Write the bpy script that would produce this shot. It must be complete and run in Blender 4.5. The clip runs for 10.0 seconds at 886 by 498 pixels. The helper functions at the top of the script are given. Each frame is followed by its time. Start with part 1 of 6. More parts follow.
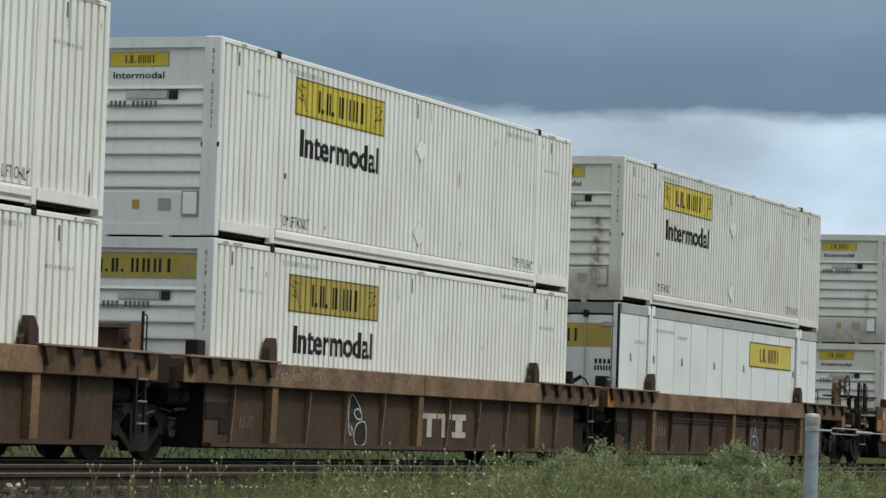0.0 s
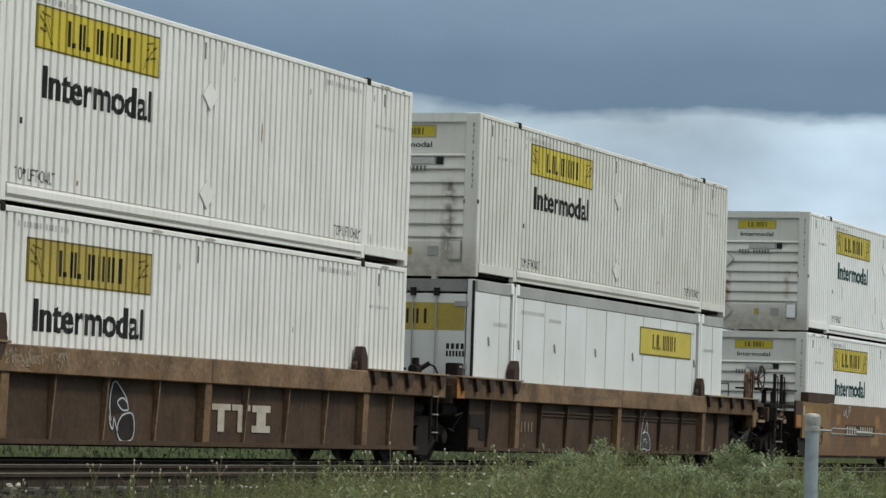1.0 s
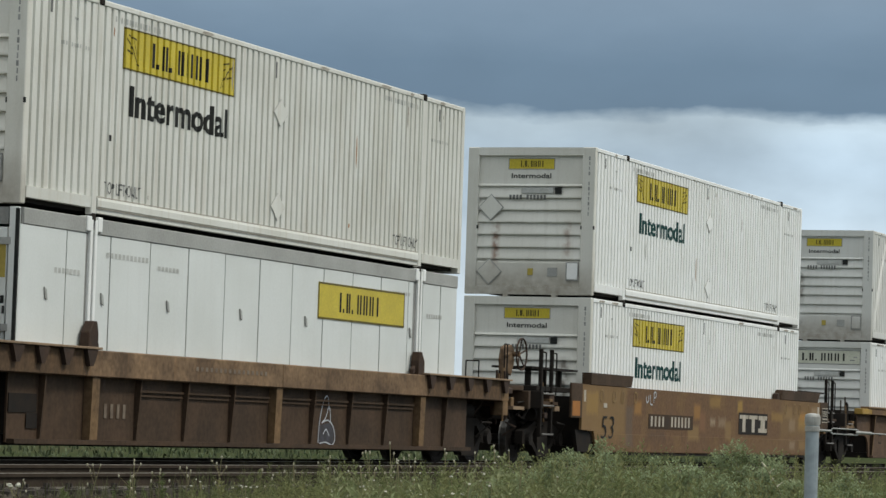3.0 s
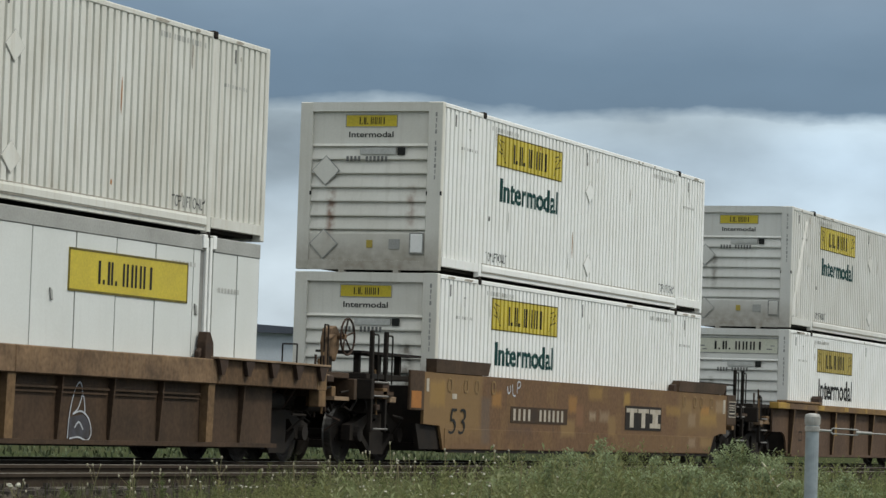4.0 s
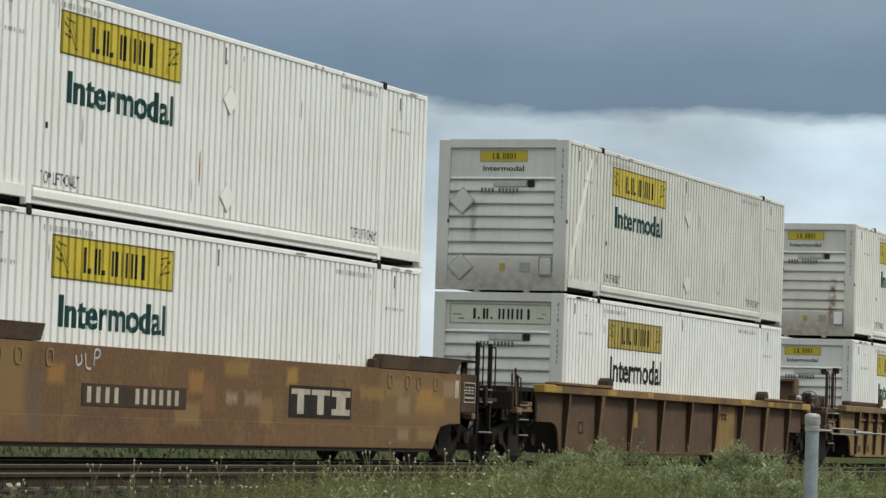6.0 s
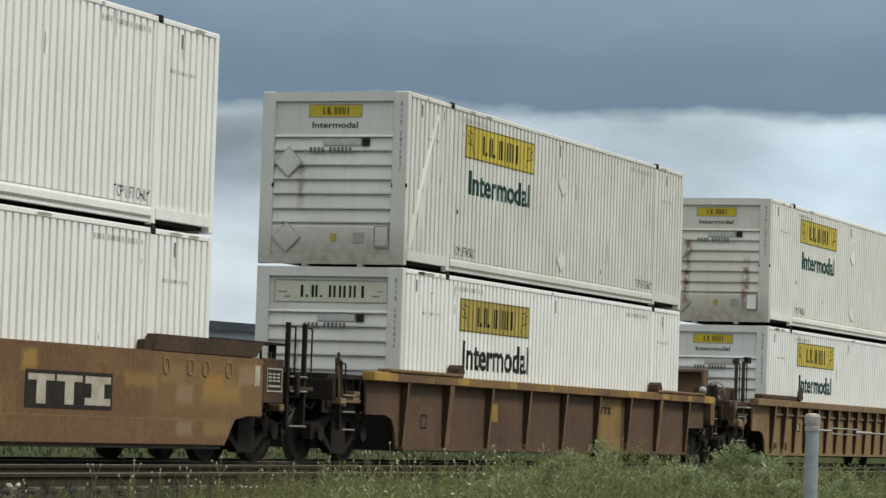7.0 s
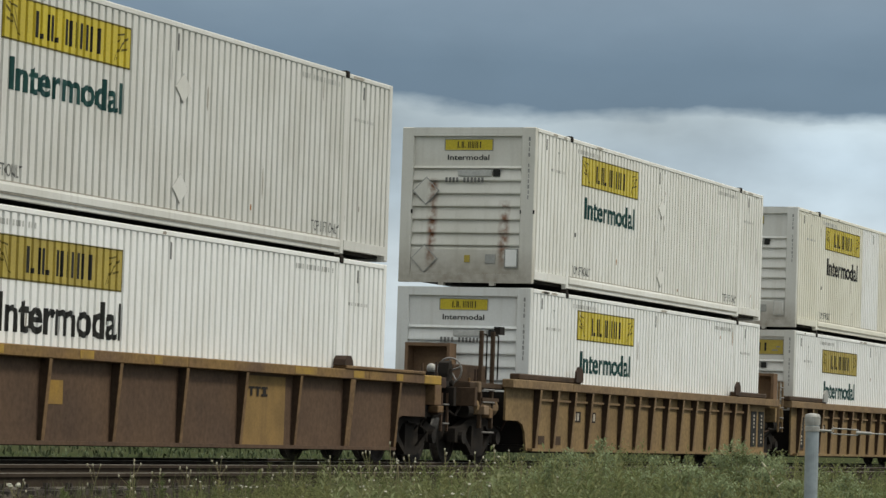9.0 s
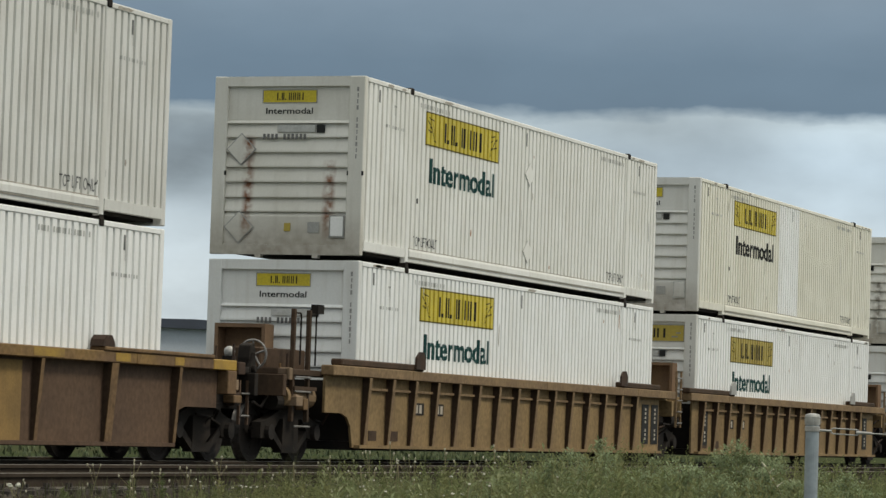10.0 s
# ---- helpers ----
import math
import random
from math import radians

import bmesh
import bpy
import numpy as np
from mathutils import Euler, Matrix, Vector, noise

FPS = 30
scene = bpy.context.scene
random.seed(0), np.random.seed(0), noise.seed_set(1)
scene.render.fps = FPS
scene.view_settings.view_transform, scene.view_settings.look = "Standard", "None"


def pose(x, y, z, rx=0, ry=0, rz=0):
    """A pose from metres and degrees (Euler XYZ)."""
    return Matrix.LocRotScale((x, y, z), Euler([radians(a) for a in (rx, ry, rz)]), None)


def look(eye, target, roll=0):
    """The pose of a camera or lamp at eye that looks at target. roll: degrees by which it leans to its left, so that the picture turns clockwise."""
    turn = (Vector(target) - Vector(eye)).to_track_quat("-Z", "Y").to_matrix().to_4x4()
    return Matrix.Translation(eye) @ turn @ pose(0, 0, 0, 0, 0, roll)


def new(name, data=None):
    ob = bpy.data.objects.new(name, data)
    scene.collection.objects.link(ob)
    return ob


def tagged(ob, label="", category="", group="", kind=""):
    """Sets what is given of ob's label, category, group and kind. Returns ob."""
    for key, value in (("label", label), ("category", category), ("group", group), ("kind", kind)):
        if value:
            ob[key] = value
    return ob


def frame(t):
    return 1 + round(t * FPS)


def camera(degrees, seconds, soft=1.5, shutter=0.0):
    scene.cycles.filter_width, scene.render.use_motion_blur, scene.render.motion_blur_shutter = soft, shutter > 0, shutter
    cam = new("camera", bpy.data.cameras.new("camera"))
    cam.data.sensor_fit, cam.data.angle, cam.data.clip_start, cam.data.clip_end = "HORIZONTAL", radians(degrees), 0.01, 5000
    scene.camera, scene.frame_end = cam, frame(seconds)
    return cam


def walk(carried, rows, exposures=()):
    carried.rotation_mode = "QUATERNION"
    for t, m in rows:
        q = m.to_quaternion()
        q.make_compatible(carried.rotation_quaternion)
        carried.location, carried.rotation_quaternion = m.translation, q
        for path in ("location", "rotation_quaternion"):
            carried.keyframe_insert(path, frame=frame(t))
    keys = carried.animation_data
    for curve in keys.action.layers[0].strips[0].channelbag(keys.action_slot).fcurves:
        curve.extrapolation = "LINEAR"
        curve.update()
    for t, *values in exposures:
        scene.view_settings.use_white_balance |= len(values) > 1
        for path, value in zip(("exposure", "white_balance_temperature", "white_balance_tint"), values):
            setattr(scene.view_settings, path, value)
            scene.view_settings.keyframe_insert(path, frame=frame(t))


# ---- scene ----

# ================= camera =================
EYE = 0.575                     # the rail tops of the train's track lie at z = 0
cam = camera(15.33, 10.0, soft=1.45)
YAW, PITCH, ROLL = 20.5475, 3.139, 1.886   # yaw from the track's direction
_aim = (math.cos(radians(YAW)) * math.cos(radians(PITCH)), math.sin(radians(YAW)) * math.cos(radians(PITCH)), math.sin(radians(PITCH)))
_view = look((0, 0, EYE), (_aim[0], _aim[1], _aim[2] + EYE), ROLL)
walk(cam, [(0.0, _view), (10.0, _view)],
     exposures=[(0.0, -0.05, 6390, 10.2), (2.5, -0.03, 6490, 10.2), (4.5, 0.0, 6600, 10.3), (5.5, 0.05, 6730, 10.3), (7.5, 0.03, 6790, 10.4), (10.0, -0.11, 6860, 10.4)])

# ================= light =================
world = bpy.data.worlds.new("sky")
scene.world = world
world.use_nodes = True
SUN_EL, SUN_AZ = 54.0, 286.0    # azimuth of the sun's place, degrees from +x towards +y


def rgb_mix(nt, blend):
    n = nt.nodes.new("ShaderNodeMix")
    n.data_type, n.blend_type = "RGBA", blend
    return n


def math_node(nt, op):
    n = nt.nodes.new("ShaderNodeMath")
    n.operation = op
    return n


def build_sky():
    nt = world.node_tree
    nt.nodes.clear()
    N = nt.nodes.new
    link = nt.links.new
    out = N("ShaderNodeOutputWorld")
    bg = N("ShaderNodeBackground")
    link(bg.outputs[0], out.inputs[0])
    sky = N("ShaderNodeTexSky")
    sky.sky_type, sky.sun_disc = "NISHITA", False
    sky.sun_elevation, sky.sun_rotation = radians(SUN_EL), radians(90 - SUN_AZ)
    dim = rgb_mix(nt, "MULTIPLY")
    dim.inputs[0].default_value = 1.0
    dim.inputs[7].default_value = (0.10, 0.10, 0.10, 1)
    link(sky.outputs[0], dim.inputs[6])
    tc = N("ShaderNodeTexCoord")
    sep = N("ShaderNodeSeparateXYZ")
    link(tc.outputs["Generated"], sep.inputs[0])
    # the cloud deck: layered, drawn out level
    mp = N("ShaderNodeMapping")
    mp.inputs["Scale"].default_value = (7.0, 7.0, 18.0)
    link(tc.outputs["Generated"], mp.inputs[0])
    n1 = N("ShaderNodeTexNoise")
    n1.inputs["Scale"].default_value = 1.7
    n1.inputs["Detail"].default_value = 6.0
    n1.inputs["Roughness"].default_value = 0.55
    link(mp.outputs[0], n1.inputs[0])
    # height above the horizon, roughened by the noise
    wob = math_node(nt, "MULTIPLY_ADD")
    wob.inputs[1].default_value = 0.022
    link(n1.outputs[0], wob.inputs[0])
    link(sep.outputs[2], wob.inputs[2])
    ramp = N("ShaderNodeValToRGB")
    el = ramp.color_ramp.elements
    stops = SKY_STOPS
    el[0].position, el[0].color = stops[0][0], (*stops[0][1], 1)
    el[1].position, el[1].color = stops[1][0], (*stops[1][1], 1)
    for p, c in stops[2:]:
        e = el.new(p)
        e.color = (*c, 1)
    link(wob.outputs[0], ramp.inputs[0])
    # billows
    mp2 = N("ShaderNodeMapping")
    mp2.inputs["Scale"].default_value = (16.0, 16.0, 34.0)
    mp2.inputs["Location"].default_value = (3.1, 0.4, 0.0)
    link(tc.outputs["Generated"], mp2.inputs[0])
    n2 = N("ShaderNodeTexNoise")
    n2.inputs["Scale"].default_value = 1.0
    n2.inputs["Detail"].default_value = 5.0
    link(mp2.outputs[0], n2.inputs[0])
    # below the dark deck the cloud is broken, and brightest towards the track's far end
    low = N("ShaderNodeMapRange")
    low.inputs["From Min"].default_value, low.inputs["From Max"].default_value = 0.110, 0.103
    link(wob.outputs[0], low.inputs[0])
    amp = N("ShaderNodeMapRange")
    amp.inputs["To Min"].default_value, amp.inputs["To Max"].default_value = 0.35, 1.25
    link(low.outputs[0], amp.inputs[0])
    off = math_node(nt, "SUBTRACT")
    off.inputs[1].default_value = 0.5
    link(n2.outputs[0], off.inputs[0])
    puff = math_node(nt, "MULTIPLY")
    link(off.outputs[0], puff.inputs[0])
    link(amp.outputs[0], puff.inputs[1])
    thin = N("ShaderNodeMapRange")
    thin.interpolation_type = "SMOOTHSTEP"
    thin.inputs["From Min"].default_value, thin.inputs["From Max"].default_value = 0.285, 0.235
    thin.inputs["To Min"].default_value, thin.inputs["To Max"].default_value = 0.0, 0.42
    link(sep.outputs[1], thin.inputs[0])
    far = math_node(nt, "MULTIPLY_ADD")
    link(thin.outputs[0], far.inputs[0])
    link(low.outputs[0], far.inputs[1])
    link(puff.outputs[0], far.inputs[2])
    veil = N("ShaderNodeMapRange")
    veil.interpolation_type = "SMOOTHSTEP"
    veil.inputs["From Min"].default_value, veil.inputs["From Max"].default_value = 0.345, 0.42
    veil.inputs["To Max"].default_value = -0.40
    link(sep.outputs[1], veil.inputs[0])
    hung = N("ShaderNodeMapRange")
    hung.interpolation_type = "SMOOTHSTEP"
    hung.inputs["From Min"].default_value, hung.inputs["From Max"].default_value = 0.072, 0.092
    link(wob.outputs[0], hung.inputs[0])
    part_low = math_node(nt, "MULTIPLY")
    link(hung.outputs[0], part_low.inputs[0])
    link(low.outputs[0], part_low.inputs[1])
    shade = math_node(nt, "MULTIPLY_ADD")
    link(veil.outputs[0], shade.inputs[0])
    link(part_low.outputs[0], shade.inputs[1])
    link(far.outputs[0], shade.inputs[2])
    gain = math_node(nt, "ADD")
    gain.inputs[1].default_value = 1.10
    link(shade.outputs[0], gain.inputs[0])
    bil2 = rgb_mix(nt, "MULTIPLY")
    bil2.inputs[0].default_value = 1.0
    link(ramp.outputs[0], bil2.inputs[6])
    link(gain.outputs[0], bil2.inputs[7])
    mix = rgb_mix(nt, "MIX")
    mix.inputs[0].default_value = 0.95
    link(dim.outputs[2], mix.inputs[6])
    link(bil2.outputs[2], mix.inputs[7])
    link(mix.outputs[2], bg.inputs[0])
    bg.inputs[1].default_value = 1.0


# sine of the height above the horizon (roughened), and the cloud's colour there
SKY_STOPS = [
    (0.000, (0.56, 0.65, 0.71)),
    (0.058, (0.52, 0.615, 0.68)),
    (0.082, (0.42, 0.525, 0.61)),
    (0.096, (0.37, 0.47, 0.555)),
    (0.1058, (0.42, 0.52, 0.59)),
    (0.1085, (0.138, 0.212, 0.295)),
    (0.122, (0.144, 0.219, 0.303)),
    (0.140, (0.196, 0.278, 0.368)),
    (0.300, (0.50, 0.565, 0.585)),
    (0.700, (0.95, 1.0, 0.985)),
]
build_sky()

sun = new("sun", bpy.data.lights.new("sun", "SUN"))
sun.data.energy, sun.data.angle, sun.data.color = 1.98, radians(12), (1.0, 0.975, 0.86)
SUN_FROM = (math.cos(radians(SUN_EL)) * math.cos(radians(SUN_AZ)), math.cos(radians(SUN_EL)) * math.sin(radians(SUN_AZ)), math.sin(radians(SUN_EL)))
sun.matrix_world = look((0, 0, 30), (-SUN_FROM[0] * 10, -SUN_FROM[1] * 10, 30 - SUN_FROM[2] * 10))


# ================= materials =================
def mat(name, col, col2=None, rough=0.6, metal=0.0, scale=2.0, fine=30.0, streak=None, streak_amt=0.5, bump=0.15, island=0.0, spec=0.4, lo=0.35, hi=0.7, grain=0.13):
    """A worn surface: a base colour, blotches of a second one, upright streaks of a third, fine grain and relief."""
    m = bpy.data.materials.new(name)
    m.use_nodes = True
    nt = m.node_tree
    bs = nt.nodes["Principled BSDF"]
    link = nt.links.new
    tc = nt.nodes.new("ShaderNodeTexCoord")
    info = nt.nodes.new("ShaderNodeObjectInfo")
    off = nt.nodes.new("ShaderNodeVectorMath")
    off.operation = "MULTIPLY_ADD"
    off.inputs[1].default_value = (1, 1, 1)
    mul = nt.nodes.new("ShaderNodeMath")
    mul.operation = "MULTIPLY"
    mul.inputs[1].default_value = 37.0
    link(info.outputs["Random"], mul.inputs[0])
    link(tc.outputs["Object"], off.inputs[0])
    link(mul.outputs[0], off.inputs[2])
    n1 = nt.nodes.new("ShaderNodeTexNoise")
    n1.inputs["Scale"].default_value, n1.inputs["Detail"].default_value = scale, 6
    link(off.outputs[0], n1.inputs[0])
    n2 = nt.nodes.new("ShaderNodeTexNoise")
    n2.inputs["Scale"].default_value, n2.inputs["Detail"].default_value = fine, 4
    link(off.outputs[0], n2.inputs[0])
    mr = nt.nodes.new("ShaderNodeMapRange")
    mr.inputs["From Min"].default_value, mr.inputs["From Max"].default_value = lo, hi
    link(n1.outputs[0], mr.inputs[0])
    a = nt.nodes.new("ShaderNodeMix")
    a.data_type = "RGBA"
    a.inputs[6].default_value = (*col, 1)
    a.inputs[7].default_value = (*(col2 or [c * 0.75 for c in col]), 1)
    link(mr.outputs[0], a.inputs[0])
    last = a.outputs[2]
    if streak:
        mp = nt.nodes.new("ShaderNodeMapping")
        mp.inputs["Scale"].default_value = (7.0, 7.0, 0.45)
        link(off.outputs[0], mp.inputs[0])
        n3 = nt.nodes.new("ShaderNodeTexNoise")
        n3.inputs["Scale"].default_value, n3.inputs["Detail"].default_value = 1.3, 5
        link(mp.outputs[0], n3.inputs[0])
        r3 = nt.nodes.new("ShaderNodeMapRange")
        r3.inputs["From Min"].default_value, r3.inputs["From Max"].default_value = 0.52, 0.78
        r3.inputs["To Max"].default_value = streak_amt
        link(n3.outputs[0], r3.inputs[0])
        b = nt.nodes.new("ShaderNodeMix")
        b.data_type = "RGBA"
        b.inputs[7].default_value = (*streak, 1)
        link(r3.outputs[0], b.inputs[0])
        link(last, b.inputs[6])
        last = b.outputs[2]
    g = nt.nodes.new("ShaderNodeMapRange")
    g.inputs["From Min"].default_value, g.inputs["From Max"].default_value = 0.25, 0.75
    g.inputs["To Min"].default_value, g.inputs["To Max"].default_value = 1 - grain, 1 + grain
    link(n2.outputs[0], g.inputs[0])
    c = nt.nodes.new("ShaderNodeMix")
    c.data_type, c.blend_type = "RGBA", "MULTIPLY"
    c.inputs[0].default_value = 1.0
    link(last, c.inputs[6])
    link(g.outputs[0], c.inputs[7])
    last = c.outputs[2]
    if island:
        geo = nt.nodes.new("ShaderNodeNewGeometry")
        ir = nt.nodes.new("ShaderNodeMapRange")
        ir.inputs["To Min"].default_value, ir.inputs["To Max"].default_value = 1 - island, 1 + island
        link(geo.outputs["Random Per Island"], ir.inputs[0])
        d = nt.nodes.new("ShaderNodeMix")
        d.data_type, d.blend_type = "RGBA", "MULTIPLY"
        d.inputs[0].default_value = 1.0
        link(last, d.inputs[6])
        link(ir.outputs[0], d.inputs[7])
        last = d.outputs[2]
    link(last, bs.inputs["Base Color"])
    rr = nt.nodes.new("ShaderNodeMapRange")
    rr.inputs["To Min"].default_value, rr.inputs["To Max"].default_value = max(0.05, rough - 0.12), min(1, rough + 0.12)
    link(n1.outputs[0], rr.inputs[0])
    link(rr.outputs[0], bs.inputs["Roughness"])
    bs.inputs["Metallic"].default_value = metal
    bs.inputs["Specular IOR Level"].default_value = spec
    if bump:
        bp = nt.nodes.new("ShaderNodeBump")
        bp.inputs["Strength"].default_value, bp.inputs["Distance"].default_value = bump, 0.01
        link(n2.outputs[0], bp.inputs["Height"])
        link(bp.outputs[0], bs.inputs["Normal"])
    return m


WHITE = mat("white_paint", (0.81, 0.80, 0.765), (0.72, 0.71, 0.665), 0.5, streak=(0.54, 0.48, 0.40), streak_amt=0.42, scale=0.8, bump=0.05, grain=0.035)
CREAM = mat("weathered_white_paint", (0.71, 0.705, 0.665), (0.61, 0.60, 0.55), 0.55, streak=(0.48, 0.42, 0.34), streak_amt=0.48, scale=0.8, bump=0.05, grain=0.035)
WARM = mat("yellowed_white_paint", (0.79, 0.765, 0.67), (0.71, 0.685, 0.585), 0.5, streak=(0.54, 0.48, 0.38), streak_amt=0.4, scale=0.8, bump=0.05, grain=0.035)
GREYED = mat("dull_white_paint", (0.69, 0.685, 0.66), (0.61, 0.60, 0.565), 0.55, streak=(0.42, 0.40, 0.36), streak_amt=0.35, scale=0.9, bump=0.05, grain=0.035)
# white for clean fittings, and for containers lightened as if in sun
BRIGHT = mat("bright_white_paint", (0.86, 0.86, 0.85), (0.80, 0.80, 0.78), 0.45, streak=(0.62, 0.58, 0.50), streak_amt=0.35, scale=1.0, bump=0.03, grain=0.035)
VANWHITE = mat("smooth_white_sheet", (0.685, 0.70, 0.685), (0.62, 0.635, 0.615), 0.4, streak=(0.60, 0.60, 0.58), streak_amt=0.3, scale=0.7, bump=0.03, grain=0.035)
SEAM = mat("grey_sealant", (0.20, 0.20, 0.195), (0.27, 0.265, 0.25), rough=0.7)
RAILGREY = mat("grey_rail_paint", (0.30, 0.30, 0.29), (0.38, 0.38, 0.36), 0.6, scale=1.5)
VANRAIL = mat("mid_grey_rail_paint", (0.38, 0.38, 0.365), (0.30, 0.30, 0.285), 0.6, scale=1.5)
YELLOW = mat("yellow_decal", (0.60, 0.475, 0.03), (0.48, 0.375, 0.035), 0.45, scale=1.2, bump=0.02)
OLDYELLOW = mat("faded_yellow_decal", (0.43, 0.33, 0.06), (0.34, 0.26, 0.055), 0.5, scale=1.5, bump=0.02)
PALEDECAL = mat("pale_decal", (0.62, 0.62, 0.52), (0.54, 0.54, 0.44), 0.5, scale=2.0, bump=0.02)
INK = mat("black_decal", (0.020, 0.021, 0.021), (0.038, 0.038, 0.036), 0.7, scale=4, bump=0.02, spec=0.08)
GREENINK = mat("dark_green_decal", (0.008, 0.045, 0.045), (0.02, 0.07, 0.065), 0.65, scale=4, bump=0.02, spec=0.15)
PRINTINK = mat("worn_black_print", (0.09, 0.09, 0.088), (0.20, 0.20, 0.19), 0.6, scale=9, bump=0.02)
FAINTINK = mat("faint_grey_print", (0.42, 0.42, 0.40), (0.52, 0.52, 0.50), 0.6, scale=6, bump=0.02)
FADEINK = mat("worn_grey_print", (0.22, 0.22, 0.21), (0.36, 0.36, 0.34), 0.6, scale=6, bump=0.02)
OLIVEINK = mat("dark_olive_print", (0.105, 0.085, 0.025), (0.17, 0.135, 0.03), 0.6, scale=6, bump=0.02, spec=0.15)
IRON = mat("dark_cast_iron", (0.014, 0.0112, 0.0095), (0.026, 0.020, 0.0155), 0.85, scale=3, spec=0.2)
BLACKSTEEL = mat("near_black_steel", (0.012, 0.010, 0.009), (0.024, 0.018, 0.014), 0.85, scale=3, spec=0.2)
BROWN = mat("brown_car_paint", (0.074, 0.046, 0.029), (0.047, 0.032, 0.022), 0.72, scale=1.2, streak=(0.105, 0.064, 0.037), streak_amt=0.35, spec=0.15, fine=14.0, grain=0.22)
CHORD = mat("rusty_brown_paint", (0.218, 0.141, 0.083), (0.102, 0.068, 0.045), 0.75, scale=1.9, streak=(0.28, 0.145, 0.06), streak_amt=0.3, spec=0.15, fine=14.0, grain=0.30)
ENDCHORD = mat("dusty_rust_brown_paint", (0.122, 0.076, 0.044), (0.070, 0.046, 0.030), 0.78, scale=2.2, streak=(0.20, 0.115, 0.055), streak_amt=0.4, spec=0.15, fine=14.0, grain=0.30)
RIBTAN = mat("worn_tan_paint", (0.19, 0.118, 0.06), (0.12, 0.077, 0.046), 0.75, scale=2.0, spec=0.15, fine=14.0, grain=0.28)
RUSTO = mat("orange_rust", (0.38, 0.16, 0.045), (0.26, 0.12, 0.05), 0.8, scale=2.5, spec=0.15)
DECKLIGHT = mat("light_brown_plate", (0.27, 0.19, 0.125), (0.17, 0.12, 0.08), 0.8, scale=2.0, spec=0.15)
PATCHWORK = mat("brown_patchwork_paint", (0.150, 0.086, 0.046), (0.178, 0.106, 0.053), 0.7, scale=1.3, streak=(0.10, 0.062, 0.04), streak_amt=0.5, lo=0.53, hi=0.62, spec=0.15, fine=14.0, grain=0.22)
RINGTAN = mat("tan_stencil_paint", (0.27, 0.18, 0.085), (0.21, 0.14, 0.07), 0.75, scale=3.0, spec=0.15)
PATCHYEL = mat("yellow_touch_up_paint", (0.33, 0.20, 0.05), (0.235, 0.145, 0.055), 0.75, scale=3.0, spec=0.15)
EBROWN = mat("dusty_brown_paint", (0.120, 0.075, 0.048), (0.086, 0.056, 0.040), 0.75, scale=1.0, streak=(0.15, 0.09, 0.055), streak_amt=0.2, spec=0.15, fine=14.0, grain=0.22)
EYELLOW = mat("yellow_brown_chord_paint", (0.22, 0.135, 0.055), (0.14, 0.088, 0.055), 0.72, scale=0.8, lo=0.4, hi=0.62, spec=0.15, fine=14.0, grain=0.28)
SAFEYEL = mat("safety_yellow_paint", (0.38, 0.23, 0.035), (0.22, 0.135, 0.045), 0.65, scale=3)
TANCAR = mat("mustard_brown_paint", (0.265, 0.180, 0.088), (0.185, 0.126, 0.066), 0.75, scale=1.2, streak=(0.14, 0.095, 0.06), streak_amt=0.4, spec=0.15, fine=14.0, grain=0.24)
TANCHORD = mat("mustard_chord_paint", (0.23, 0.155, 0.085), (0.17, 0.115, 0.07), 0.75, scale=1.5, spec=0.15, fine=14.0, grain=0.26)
CREAMINK = mat("cream_stencil", (0.47, 0.42, 0.35), (0.33, 0.285, 0.225), 0.7, scale=5)
CHALK = mat("chalky_scratches", (0.42, 0.36, 0.28), (0.26, 0.20, 0.14), 0.8, scale=9)
RUSTPALE = mat("blotched_rust", (0.20, 0.112, 0.05), (0.14, 0.088, 0.046), 0.8, scale=6, spec=0.15)
GRAFFITI = mat("pale_spray_paint", (0.52, 0.54, 0.58), (0.36, 0.37, 0.40), 0.7, scale=6)
SLATE = mat("black_panel_paint", (0.026, 0.024, 0.023), (0.042, 0.036, 0.032), 0.8, scale=4, spec=0.06)
DARKPANEL = mat("faded_black_panel", (0.055, 0.042, 0.034), (0.085, 0.056, 0.036), 0.8, scale=3, spec=0.06)
FAINTBLUE = mat("faded_blue_grey_spray", (0.072, 0.072, 0.085), (0.055, 0.05, 0.052), 0.75, scale=5, spec=0.15)
OLDSTENCIL = mat("faded_stencil", (0.21, 0.17, 0.13), (0.14, 0.105, 0.08), 0.75, scale=8, spec=0.15)
EPANEL = mat("ochre_panel_paint", (0.27, 0.17, 0.065), (0.20, 0.128, 0.055), 0.75, scale=2, streak=(0.15, 0.095, 0.05), streak_amt=0.5, spec=0.15)
# for scuffs, and for the shade lines drawn along the bottom rail
SCUFFSHADE = mat("dark_scuff_and_shade", (0.30, 0.27, 0.23), (0.42, 0.39, 0.34), 0.8, scale=9, bump=0)
STEEL = mat("worn_steel", (0.32, 0.31, 0.30), (0.22, 0.20, 0.18), 0.45, metal=0.6, scale=8)
RAILTOP = mat("dull_rail_steel", (0.36, 0.32, 0.27), (0.26, 0.23, 0.195), 0.45, metal=0.55, scale=6)
RAILRUST = mat("rusty_rail_web", (0.048, 0.035, 0.025), (0.034, 0.025, 0.018), 0.85, scale=5, spec=0.15)
TIMBER = mat("weathered_sleeper_timber", (0.085, 0.072, 0.062), (0.055, 0.048, 0.042), 0.9, scale=6, spec=0.15)
